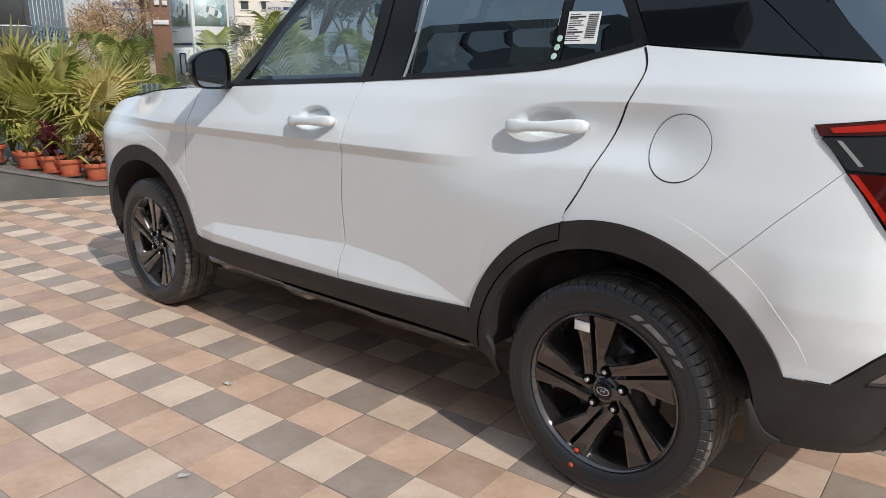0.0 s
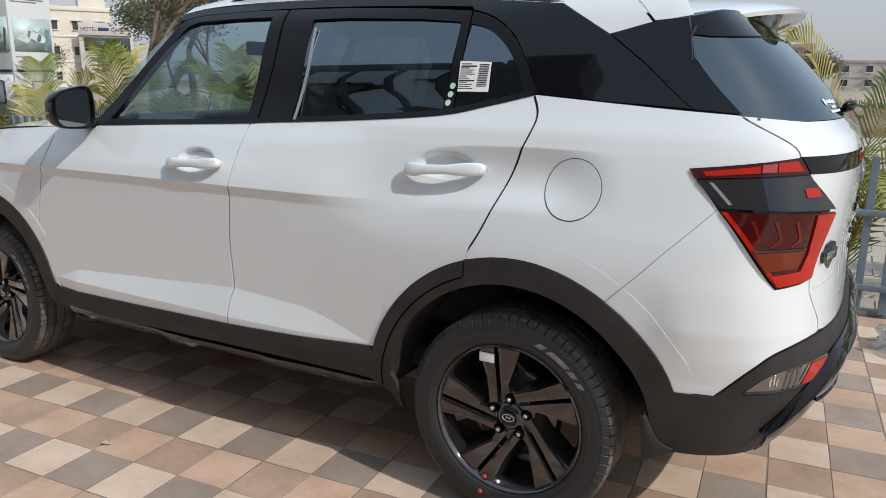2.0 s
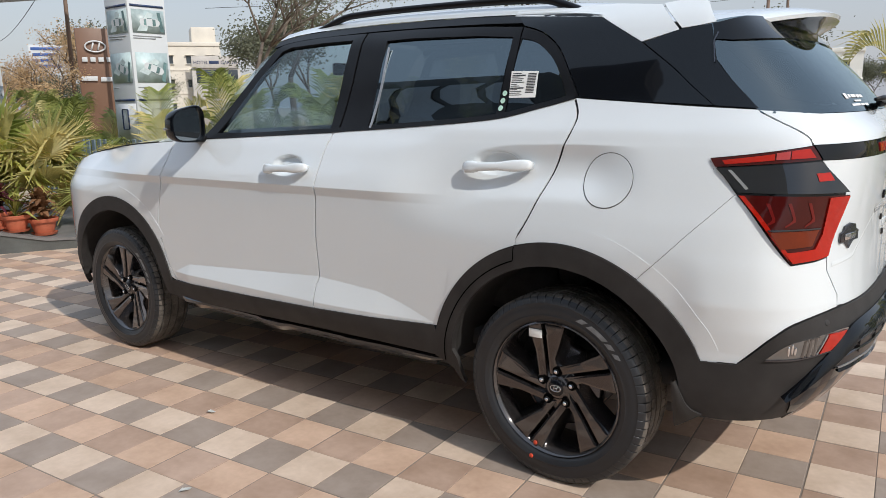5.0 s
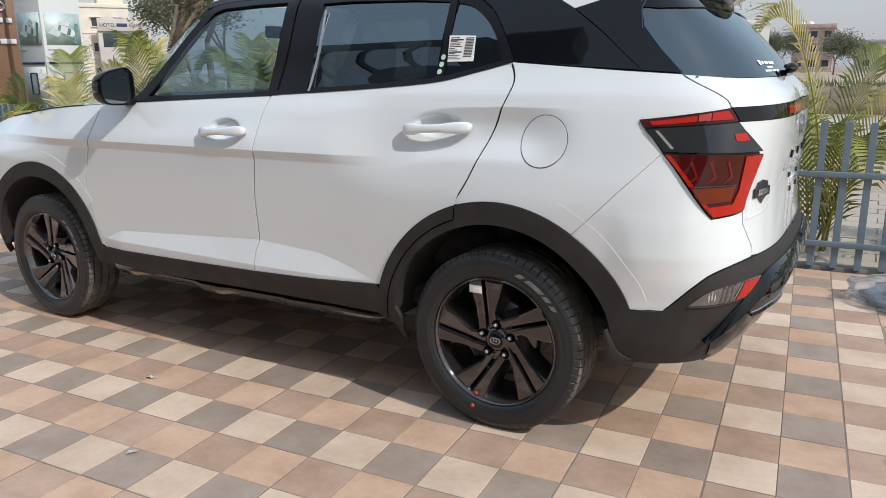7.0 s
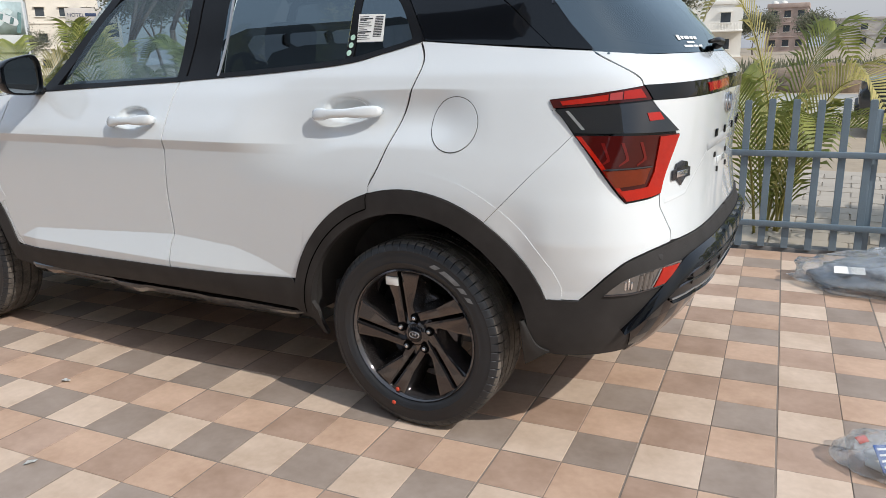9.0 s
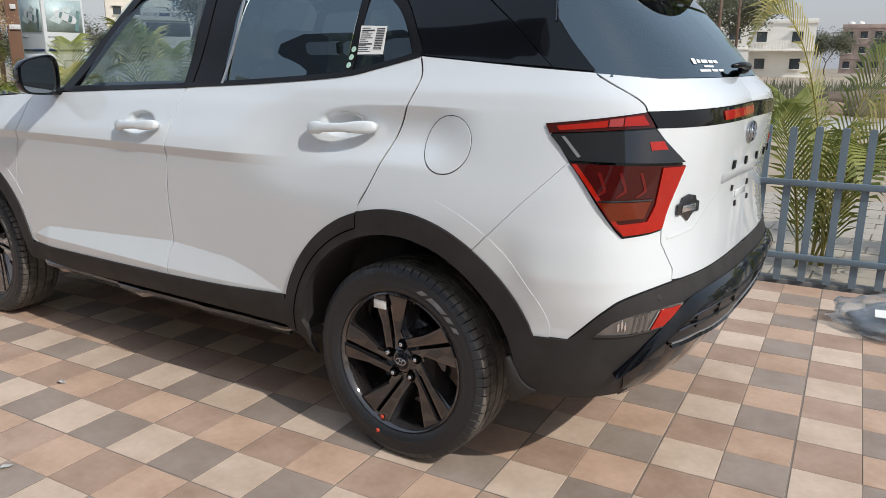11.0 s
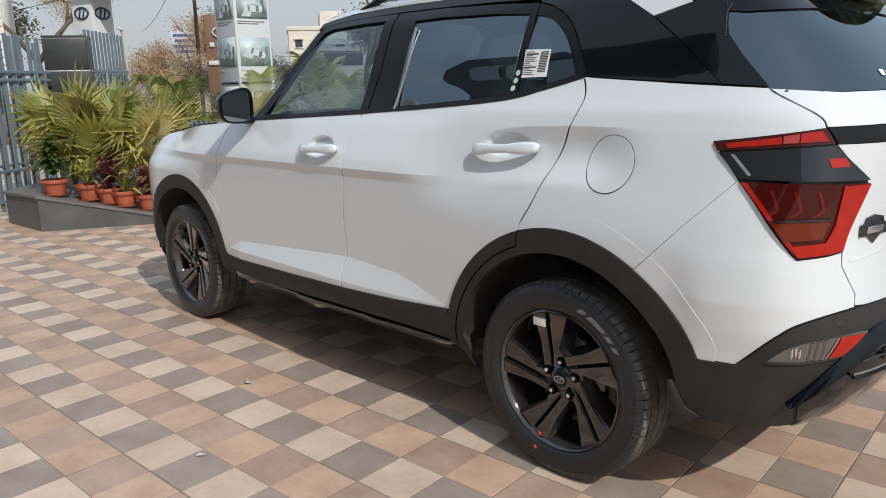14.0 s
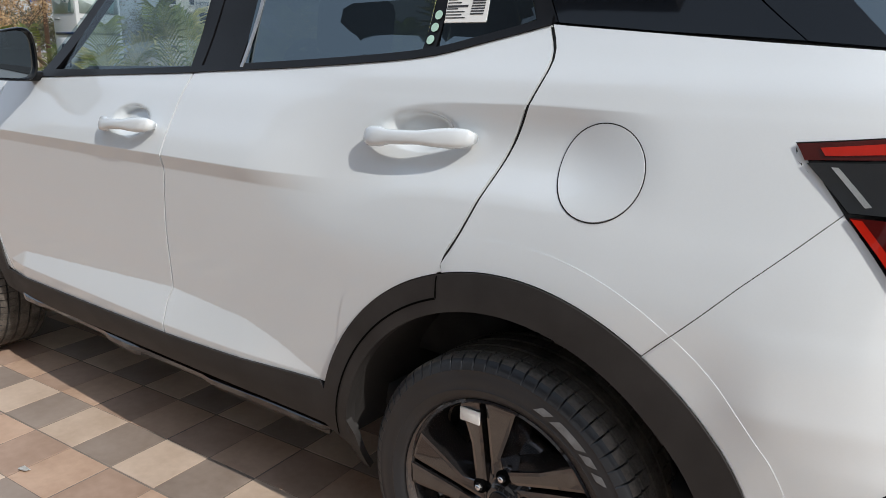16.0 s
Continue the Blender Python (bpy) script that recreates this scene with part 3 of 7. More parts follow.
GAP = 0.003
for right in (False, True):
    tag = "right " if right else ""
    M = dict(mirror=right)
    # front wing
    wing = grow(LF, GAP, -1) + arc(FRONT, HUBZ, ARCH_O, 14, 160, 26) + [(-3.10, 0.46), (-3.297, 0.458), (-3.42, 0.50)]
    wing += [(-3.50, 0.66)] + through_points([(-3.47, 0.77), (-3.41, 0.86), (-3.32, 0.94), (-3.18, 1.005), (-3.0, 1.042), (-2.75, 1.072), (-2.40, 1.100), (-2.14, 1.116)], 3)
    part("front_wing", panel(wing, du=0.022, dz=0.0105, creases=CREASES, **M), PAINT, car)
    # front door
    door = grow(LF, GAP, 1)[::-1] + BELT_F + grow(LB, GAP, -1) + [(-1.5, 0.452), (-1.9, 0.445)]
    fd = part("front_door", panel(door, du=0.012, dz=0.0105, creases=CREASES, **M), PAINT, car)
    # rear door
    rdoor = grow(LB, GAP, 1)[::-1] + BELT_R + grow(LR, GAP * 1.6, -1) + arc(REAR, HUBZ, ARCH_O + 0.004, 106, 163, 12) + [(-0.76, 0.470)]
    rd = part("rear_door", panel(rdoor, du=0.012, dz=0.0105, creases=CREASES, **M), PAINT, car)
    # quarter panel
    quarter = grow(LR, GAP, 1)[::-1] + through_points([(0.016, 1.277), (0.20, 1.262), (0.38, 1.248), (0.602, 1.236)], 3) + grow(GATE, GAP, -1)
    quarter += [(0.434, 1.105), (0.445, 1.092)] + grow(SEAM, GAP / 4, -1) + arc(REAR, HUBZ, ARCH_O + 0.003, 57, 106, 14)
    part("quarter_panel", panel(quarter, du=0.013, dz=0.0105, creases=CREASES, **M), PAINT, car)
    # painted corner of the rear bumper
    corner = grow(SEAM, GAP / 4, 1) + arc(REAR, HUBZ, ARCH_O - 0.004, 56, 23.7, 10) + [(0.47, 0.5322), (0.565, 0.534)] + grow(BUMPER[:16], 0.001) + [(0.944, 0.72), (0.904, 0.795), (0.905, 0.828), (0.86, 0.822), (0.76, 0.816), (0.738, 0.832)]
    part("bumper_corner", panel(corner, du=0.022, dz=0.0105, creases=CREASES, **M), PAINT, car)
    # tailgate below the lamp bar
    gate = [(1.3, 1.098), (0.795, 1.098), (0.94, 1.003), (0.909, 0.828), (0.908, 0.795), (0.948, 0.72), (0.942, 0.692)] + [p for p in BUMPER if p[0] > 0.95]
    part("tailgate_skin", panel(gate, **M), PAINT, car)
    upper = grow(GATE, GAP, 1) + [(1.3, 1.148), (1.3, 1.222), (0.85, 1.222)]
    part("tailgate_ledge", panel(upper, **M), PAINT, car)
    part("lamp_bar", panel([(0.752, 1.140), (1.3, 1.145), (1.3, 1.100), (0.797, 1.100)], off=0.002, **M), GLOSS, car, "gloss black bar with a red reflector")
    # black cladding
    part("front_arch_trim", band(arc(FRONT, HUBZ, ARCH_O, 4, 172, 40), arc(FRONT, HUBZ, ARCH_I, 4, 172, 40), off=0.006, bulge=0.0005, lip=0.03, **M), CLAD, car, "matt black plastic arch trim")
    part("rear_arch_trim", band(arc(REAR, HUBZ, ARCH_O, 20, 172, 40), arc(REAR, HUBZ, ARCH_I, 20, 176, 40), off=0.0066, bulge=0.0005, lip=0.03, **M), CLAD, car, "matt black plastic arch trim")
    joint = arc(REAR, HUBZ, 0.452, 109, 178, 24)
    part("trim_joint", band(joint, arc(REAR, HUBZ, 0.4475, 109, 178, 24), off=0.0085, lip=0, across=1, **M), GAPM, car)
    part("trim_joint", band([(-0.145, 0.806), (-0.147, 0.794), (-0.1475, 0.763)], [(-0.1415, 0.806), (-0.1435, 0.794), (-0.1435, 0.760)], off=0.0085, lip=0, across=1, **M), GAPM, car)
    part("sill_trim", panel([(-2.115, 0.442), (-1.5, 0.452), (-0.76, 0.470), (-0.49, 0.480), (-0.41, 0.36), (-0.76, 0.372), (-1.06, 0.374), (-2.06, 0.345), (-2.19, 0.36)], off=0.006, lip=0.03, **M), CLAD, car, "matt black plastic sill")
    part("sill_return", panel([(-0.47, 0.42), (-0.52, 0.30), (-2.08, 0.30), (-2.12, 0.38)], off=-0.012, lip=0.03, **M), SATIN, car)
    low = [(0.423, 0.345)] + arc(REAR, HUBZ, ARCH_I, 3, 20, 6) + arc(REAR, HUBZ, ARCH_O, 20, 23, 2) + [(0.470, 0.530), (0.563, 0.532)] + grow(BUMPER, GAP, -1)[1:] + [(1.3, 0.345), (0.90, 0.345), (0.76, 0.352), (0.46, 0.350)]
    part("bumper_cladding", panel(low, off=0.0066, lip=0.03, **M), CLAD, car, "matt black lower rear bumper")
    fwd = [(-3.094, 0.47)] + arc(FRONT, HUBZ, ARCH_O, 164, 186, 6) + [(-3.16, 0.315), (-3.9, 0.315), (-3.9, 0.46), (-3.3, 0.455)]
    part("lower_fascia", panel(fwd, off=0.002, lip=0.03, **M), CLAD, car)
    part("front_fascia", panel([(-3.30, 0.458), (-3.9, 0.463), (-3.9, 0.86), (-3.56, 0.80), (-3.475, 0.775), (-3.503, 0.66), (-3.425, 0.50)], lip=0.02, **M), PAINT, car)

# dark seals in the gaps, and the carcass behind
for right in (False, True):
    for line in (LB, LF, LR, GATE, SEAM, BUMPER, [(0.904, 0.832), (0.906, 0.795), (0.946, 0.72), (0.941, 0.690)]):
        line = evenly(line, 40)
        part("panel_seal", band(grow(line, 0.012, -1), grow(line, 0.012, 1), off=-0.0065, lip=0, across=2, mirror=right), DARK, car)
for right in (False, True):
    inner = [(-2.0, 1.10), (-1.9, 1.115), (-1.05, 1.15), (-0.3, 1.19), (0.0, 1.25), (0.55, 1.21), (1.3, 1.20), (1.3, 0.36), (0.47, 0.36)]
    inner += arc(REAR, HUBZ, 0.47, 12, 168, 16) + [(-0.47, 0.30), (-2.15, 0.30)] + arc(FRONT, HUBZ, 0.47, 12, 168, 16) + [(-3.3, 0.40), (-3.3, 0.90), (-2.6, 1.0)]
    part("carcass", panel(inner, off=-0.030, lip=0, du=0.06, dz=0.06, mirror=right), DARK, car)
    ysgn = (lambda y: 2 * CY - y) if right else (lambda y: y)
    for x in (REAR, FRONT):
        bm = bmesh.new()
        prof = arc(x, HUBZ, 0.425, 2, 178, 24)
        a = [bm.verts.new((px, ysgn(-0.855), pz)) for px, pz in prof]
        b = [bm.verts.new((px, ysgn(-0.52), pz)) for px, pz in prof]
        for k in range(len(prof) - 1):
            bm.faces.new((a[k], a[k + 1], b[k + 1], b[k]))
        bm.faces.new(b)
        part("wheel_well", bm, WELL, car)
part("underbody", boxed((-3.2, -0.66, 0.285), (0.46, 0.44, 0.36), 0.02), UNDER, car)
part("rear_floor", boxed((0.30, -0.66, 0.345), (0.70, 0.50, 0.42), 0.02), UNDER, car)

# bonnet, windscreen and roof
BONNET = evenly(through_points([(-2.14, 1.118), (-2.40, 1.102), (-2.75, 1.074), (-3.0, 1.044), (-3.18, 1.007), (-3.32, 0.942), (-3.41, 0.862), (-3.47, 0.772)], 5), 16)
bm = bmesh.new()
rows = []
for k in range(17):
    s = k / 16
    u0, z0 = BONNET[k]
    edge = skin(u0, z0)
    x0, y0 = edge.x, edge.y
    row = []
    for n in range(17):
        w = n / 16 * 2 - 1
        lift = (0.024 + 0.018 * (1 - s)) * (1 - abs(w) ** 2.6) + 0.008 * math.exp(-((abs(w) - 0.72) / 0.08) ** 2)
        x = x0 + (0.18 if k == 0 else 0.0) * (abs(w) ** 2 - 1) * -0.4 - 0.10 * s**3 * (1 - w * w)
        row.append(bm.verts.new((x, CY + w * (CY - y0), z0 + lift)))
    rows.append(row)
for r0, r1 in zip(rows, rows[1:]):
    for n in range(16):
        bm.faces.new((r0[n], r1[n], r1[n + 1], r0[n + 1]))
bmesh.ops.recalc_face_normals(bm, faces=bm.faces)
part("bonnet", bm, PAINT, car)
for right in (False, True):
    bm = bmesh.new()
    tube(bm, [skin(u, z) + Vector((0, -0.001, 0.0015)) for u, z in BONNET[1:11]], 0.0028, 6)
    if right:
        flip_side(bm)
    part("bonnet_seal", bm, DARK, car)


def lofted(line_at, count, cols, crown):
    """A sheet from the left edge line to its mirror image, crowned in the middle."""
    bm = bmesh.new()
    rows = []
    for k in range(count + 1):
        p = line_at(k / count)
        row = []
        for n in range(cols + 1):
            w = n / cols * 2 - 1
            row.append(bm.verts.new((p.x + crown[0] * (1 - w * w), CY + w * (CY - p.y), p.z + crown[1] * (1 - abs(w) ** 5) ** 0.7)))
        rows.append(row)
    for r0, r1 in zip(rows, rows[1:]):
        for n in range(cols):
            bm.faces.new((r0[n], r0[n + 1], r1[n + 1], r1[n]))
    bmesh.ops.recalc_face_normals(bm, faces=bm.faces)
    return bm


ROOF = through_points([(-1.56, 1.560), (-1.42, 1.583), (-1.08, 1.592), (-0.73, 1.588), (-0.33, 1.572), (0.02, 1.540), (0.182, 1.445)], 6)


def roof_edge(s):
    p = evenly(ROOF[:-6], 40)[round(s * 40)]
    return skin(*p) + Vector((0, 0, 0.004))


part("roof", lofted(roof_edge, 40, 20, (0, 0.055)), PAINT, car)
# painted roof corner that runs down to the tailgate
for right in (False, True):
    part("roof_side", panel([(-0.33, 1.570), (0.02, 1.538), (0.176, 1.447), (0.287, 1.4765), (0.209, 1.562), (0.05, 1.580), (-0.33, 1.590)], off=0.001, mirror=right), PAINT, car)
    part("roof_gutter", band([(p[0], p[1]) for p in ROOF[:-6]], [(p[0], p[1] - 0.028) for p in ROOF[:-6]], off=0.001, lip=0.01, mirror=right), SATIN, car)


def screen_edge(s):
    a, b = Vector((-1.56, -0.575, 1.565)), Vector((-2.02, -0.74, 1.135))
    return a.lerp(b, s)


part("windscreen", lofted(screen_edge, 10, 10, (-0.16, 0.02)), GLASS_F, car)
# glasshouse
F_OUT = [(-1.895, 1.13), (-1.70, 1.345), (-1.54, 1.530), (-1.48, 1.557), (-1.25, 1.562), (-1.03, 1.560), (-1.02, 1.36), (-1.032, 1.168), (-1.45, 1.150)]
F_IN = [(-1.795, 1.158), (-1.65, 1.335), (-1.50, 1.512), (-1.45, 1.528), (-1.25, 1.535), (-1.085, 1.535), (-1.078, 1.36), (-1.075, 1.178), (-1.45, 1.166)]
R_OUT = [(-1.022, 1.168), (-1.012, 1.36), (-1.02, 1.560), (-0.75, 1.556), (-0.45, 1.542), (-0.272, 1.527), (-0.268, 1.36), (-0.268, 1.219), (-0.65, 1.189)]
R_IN = [(-0.878, 1.178), (-0.875, 1.36), (-0.89, 1.520), (-0.75, 1.521), (-0.45, 1.508), (-0.300, 1.494), (-0.300, 1.36), (-0.300, 1.224), (-0.65, 1.197)]
Q_OUT = [(-0.262, 1.221), (-0.264, 1.36), *through_points([(-0.266, 1.526), (-0.185, 1.500), (-0.11, 1.445), (-0.05, 1.36), (-0.002, 1.284)], 3), (-0.13, 1.250)]
Q_IN = [(-0.262, 1.229), (-0.264, 1.36), *through_points([(-0.264, 1.488), (-0.20, 1.470), (-0.13, 1.418), (-0.085, 1.36), (-0.048, 1.288)], 3), (-0.14, 1.262)]


def ring_of(a, n=8):
    return [tuple(p[c] + (q[c] - p[c]) * k / n for c in (0, 1)) for p, q in zip(a, a[1:] + a[:1]) for k in range(n)]


for right in (False, True):
    M = dict(mirror=right)
    for name, o, i, glass in (("front_window", F_OUT, F_IN, GLASS_F), ("rear_window", R_OUT, R_IN, GLASS_R), ("quarter_window", Q_OUT, Q_IN, GLASS_R)):
        w = part(name + "_frame", band(ring_of(o), ring_of(i), off=0.0, lip=0.02, across=2, closed=True, **M), SATIN, car)
        part("window_pane", panel(ring_of(i, 3), off=-0.010, lip=0, du=0.08, dz=0.03, crown=0.013, **M), glass, w, "tinted window glass")
    part("belt_trim", band(evenly([(-1.92, 1.131)] + BELT_F[2:] + BELT_R[1:], 60), evenly([(-1.92, 1.148)] + [(u, z + 0.016) for u, z in BELT_F[2:] + BELT_R[1:]], 60), off=0.004, lip=0.012, across=2, **M), SATIN, car)
    part("rear_pillar", panel([*through_points([(0.002, 1.282), (-0.047, 1.362), (-0.107, 1.448), (-0.184, 1.5035), (-0.266, 1.530)], 3), (-0.30, 1.560), (-0.15, 1.553), (0.02, 1.536), (0.180, 1.442), (0.443, 1.250), (0.20, 1.265)], off=0.002, **M), GLOSS, car, "gloss black rear pillar panel")
    part("tailgate_side", panel([(0.447, 1.250), (0.184, 1.444), (0.290, 1.4765), (0.40, 1.483), (0.49, 1.486), (0.485, 1.443), (0.478, 1.376), (0.604, 1.240)], off=0.001, **M), GLOSS, car, "black tailgate side panel")
    part("rear_screen", panel([(0.606, 1.226), (0.49, 1.370), (0.37, 1.490), (0.8, 1.51), (1.3, 1.525), (1.3, 1.224), (0.85, 1.224)], off=0.0, lip=0, du=0.06, dz=0.05, **M), GLASS_B, car, "dark tinted rear screen")
    part("screen_border", panel([(0.606, 1.226), (0.37, 1.490), (0.47, 1.485), (0.60, 1.37), (0.72, 1.268), (0.90, 1.247), (1.3, 1.245), (1.3, 1.224), (0.85, 1.224)], off=-0.004, lip=0, **M), GLOSS, car)

# raised painted lips round the arches
for right in (False, True):
    # each span: where its outer and its inner edge begin and end
    for hub, spans in ((REAR, ((14, 14, 55.1, 56.0), (56.0, 57.0, 101.6, 106.0), (103.0, 107.4, 150, 150))), (FRONT, ((36, 36, 150, 150),))):
        for o0, i0, o1, i1 in spans:
            rim = [radians(o0 + (o1 - o0) * k / 40) for k in range(41)]
            far = [0.501 + 0.055 * ease((math.degrees(a) - 12) / 14) * ease((152 - math.degrees(a)) / 18) for a in rim]
            outer = [(hub + r * math.cos(a), HUBZ + r * math.sin(a)) for a, r in zip(rim, far)]
            part("arch_lip", band(outer, arc(hub, HUBZ, 0.497, i0, i1, 40), off=0.0011, tilt=0.0004, lip=0.003, across=3, mirror=right), PAINT, car)
    part("spoiler_side", panel([(0.294, 1.480), (0.215, 1.563), (0.35, 1.578), (0.50, 1.555), (0.53, 1.492), (0.40, 1.4845)], off=0.002, mirror=right), PAINT, car)

# dark backing behind the joints of the rear corner
for right in (False, True):
    part("spoiler_skirt", panel([(0.484, 1.440), (0.60, 1.434), (0.80, 1.436), (1.05, 1.442), (1.3, 1.446), (1.3, 1.518), (0.80, 1.506), (0.50, 1.486)], off=0.004, lip=0.006, mirror=right), GLOSS, car, "gloss black skirt under the spoiler")
    part("pillar_backing", panel([(0.01, 1.262), (-0.06, 1.42), (-0.20, 1.53), (0.10, 1.53), (0.30, 1.50), (0.42, 1.46), (0.58, 1.26), (0.58, 1.236), (0.2, 1.256)], off=-0.008, lip=0, mirror=right), DARK, car)
    part("screen_edge_trim", band(evenly([(0.464, 1.372), (0.478, 1.435), (0.520, 1.462)], 10), evenly([(0.470, 1.372), (0.484, 1.433), (0.522, 1.456)], 10), off=0.006, lip=0.006, across=1, mirror=right), GUNMETAL, car)

# spoiler over the rear screen
bm = bmesh.new()
cols = []
for n in range(29):
    w = n / 28 * 2 - 1
    a = abs(w) ** 2.2
    back, rim = 0.625 - 0.225 * a, 1.540 - 0.052 * a
    half = 0.50

    def at(x, z, k=1.0):
        return bm.verts.new((x, CY + w * half * k, z))

    cols.append([at(-0.06, 1.586 - 0.046 * a, 0.78), at(0.10, 1.584 - 0.058 * a, 0.82), at(0.25, 1.576 - 0.065 * a, 0.90), at(back - 0.09, rim + 0.020 - 0.010 * a), at(back - 0.02, rim + 0.006), at(back, rim - 0.004),
                 at(back - 0.004, rim - 0.016), at(back - 0.045, rim - 0.024), at(0.47 - 0.08 * a, 1.468 - 0.006 * a, 0.97), at(0.465 - 0.085 * a, 1.430 + 0.012 * a, 0.95)])
for r0, r1 in zip(cols, cols[1:]):
    for n in range(9):
        f = bm.faces.new((r0[n], r0[n + 1], r1[n + 1], r1[n]))
        f.material_index = 1 if n >= 6 else 0
for r in (cols[0][::-1], cols[-1]):
    bm.faces.new(r).material_index = 1
bmesh.ops.recalc_face_normals(bm, faces=bm.faces)
sp = sharp_by_angle(part("spoiler", bm, [PAINT, GLOSS], car, "white roof spoiler with black underside"), 40)

# ---- the car's details ----
def rear_point(y, z, off=0.0):
    """A point of the rear at a given y, on either half."""
    yy = y if y <= CY else 2 * CY - y
    lo, hi = 0.3, 1.3
    for _ in range(30):
        mid = (lo + hi) / 2
        if skin(mid, z).y < yy:
            lo = mid
        else:
            hi = mid
    p, n = skin(lo, z), skin_normal(lo, z)
    if y > CY:
        p.y, n.y = 2 * CY - p.y, -n.y
    return p + n * off, n


def facing(p, n):
    """A pose at p whose z axis points along n and whose y axis points up."""
    x = Vector((0, 0, 1)).cross(n).normalized()
    y = n.cross(x)
    return Matrix(((x.x, y.x, n.x, p.x), (x.y, y.y, n.y, p.y), (x.z, y.z, n.z, p.z), (0, 0, 0, 1)))


def dome(bm, rx, ry, rz, m, seg=20):
    r = bmesh.ops.create_uvsphere(bm, u_segments=seg, v_segments=seg // 2, radius=1)
    for v in r["verts"]:
        v.co = m @ Vector((v.co.x * rx, v.co.y * ry, v.co.z * rz))
    return bm


def lamp_ridge(bm, right):
    """Swells a lamp part outward to the ridge between the smoked panel and the lower lens."""
    out = skin_normal(0.72, 1.0)
    if right:
        out.y = -out.y
    fore, aft = skin(0.54, 1.0).x, skin(0.80, 1.0).x
    for v in bm.verts:
        v.co += out * float(np.interp(v.co.z, (0.82, 1.008, 1.10), (0.0, LAMP_SWELL, 0.0))) * ease((v.co.x - fore) / (aft - fore))
    return bm


LAMP_SWELL = 0.020
for right in (False, True):
    M = dict(mirror=right)
    lamp = part("tail_lamp", panel([(0.434, 1.104), (0.748, 1.139), (0.790, 1.099), (0.938, 1.003), (0.905, 0.831), (0.862, 0.824), (0.756, 0.818), (0.737, 0.833), (0.530, 1.008), (0.442, 1.080)], off=0.0, **M), GLOSS, car, "red and smoked black tail lamp")
    part("top_lens", panel([(0.437, 1.102), (0.747, 1.137), (0.786, 1.101), (0.453, 1.080)], off=0.005, **M), DEEPRED, lamp, "thin red top lens")
    part("top_glow", panel([(0.470, 1.098), (0.622, 1.116), (0.624, 1.099), (0.480, 1.087)], off=0.0075, lip=0.003, **M), RED, lamp)
    part("top_glow", panel([(0.675, 1.124), (0.735, 1.130), (0.762, 1.106), (0.677, 1.102)], off=0.0075, lip=0.003, **M), RED, lamp)
    part("top_clear", panel([(0.627, 1.118), (0.671, 1.123), (0.673, 1.102), (0.629, 1.100)], off=0.0075, lip=0.003, **M), PINK, lamp, "pale red window in the lens")
    part("smoked_panel", lamp_ridge(panel([(0.457, 1.076), (0.786, 1.096), (0.93, 1.008), (0.535, 1.012)], off=0.006, lip=0.026, dz=0.012, **M), right), SMOKE, lamp, "gloss black lamp panel")
    part("chrome_sliver", lamp_ridge(panel([(0.492, 1.072), (0.503, 1.072), (0.566, 1.022), (0.556, 1.020)], off=0.009, lip=0.006, **M), right), CHROME, lamp)
    part("side_reflector", lamp_ridge(panel([(0.775, 1.064), (0.826, 1.066), (0.850, 1.044), (0.790, 1.042)], off=0.0075, lip=0.003, **M), right), RED, lamp)
    part("lower_lens", lamp_ridge(panel([(0.538, 1.006), (0.935, 1.000), (0.903, 0.833), (0.862, 0.827), (0.758, 0.821), (0.741, 0.834)], off=0.005, lip=0.022, **M), right), DEEPRED, lamp, "dark red lower lens")
    part("edge_strip", lamp_ridge(panel([(0.540, 1.004), (0.558, 1.003), (0.752, 0.842), (0.742, 0.835)], off=0.007, lip=0.003, **M), right), RED, lamp)
    part("red_strip", lamp_ridge(panel([(0.846, 0.997), (0.932, 0.998), (0.901, 0.835), (0.862, 0.829), (0.760, 0.823), (0.745, 0.836), (0.728, 0.852), (0.842, 0.858), (0.858, 0.90)], off=0.009, lip=0.005, **M), right), RED, lamp, "bright red light strip")
    part("amber_lens", lamp_ridge(panel([(0.661, 0.908), (0.838, 0.912), (0.826, 0.868), (0.712, 0.862)], off=0.009, lip=0.005, **M), right), AMBER, lamp, "orange turn signal lens")
    part("lens_divider", lamp_ridge(band(evenly([(0.655, 0.914), (0.842, 0.918)], 6), evenly([(0.657, 0.910), (0.842, 0.914)], 6), off=0.010, lip=0.004, across=1, **M), right), GUNMETAL, lamp)
    for k in range(3):
        u = 0.628 + 0.070 * k
        part("light_guide", lamp_ridge(band(evenly([(u, 0.985), (u + 0.035, 0.94), (u + 0.012, 0.925)], 8), evenly([(u + 0.012, 0.985), (u + 0.047, 0.937), (u + 0.012, 0.919)], 8), off=0.0062, lip=0.001, across=1, **M), right), GUIDE, lamp)
    fog = part("rear_fog_lamp", panel(through_points([(0.645, 0.553), (0.693, 0.588), (0.745, 0.608), (0.837, 0.622), (0.958, 0.626), (0.915, 0.596), (0.878, 0.573), (0.821, 0.566), (0.749, 0.557), (0.645, 0.553)], 3)[:-1], off=0.009, lip=0.012, **M), CLEARL, car, "clear lamp in the rear bumper")
    part("red_reflector", panel([(0.868, 0.622), (0.945, 0.623), (0.912, 0.598), (0.880, 0.576), (0.832, 0.571)], off=0.013, lip=0.004, **M), RED, fog)
    part("lens_edge", band(evenly([(0.858, 0.6215), (0.822, 0.570)], 4), evenly([(0.862, 0.6215), (0.826, 0.570)], 4), off=0.012, lip=0.003, across=1, **M), SILVER, fog)
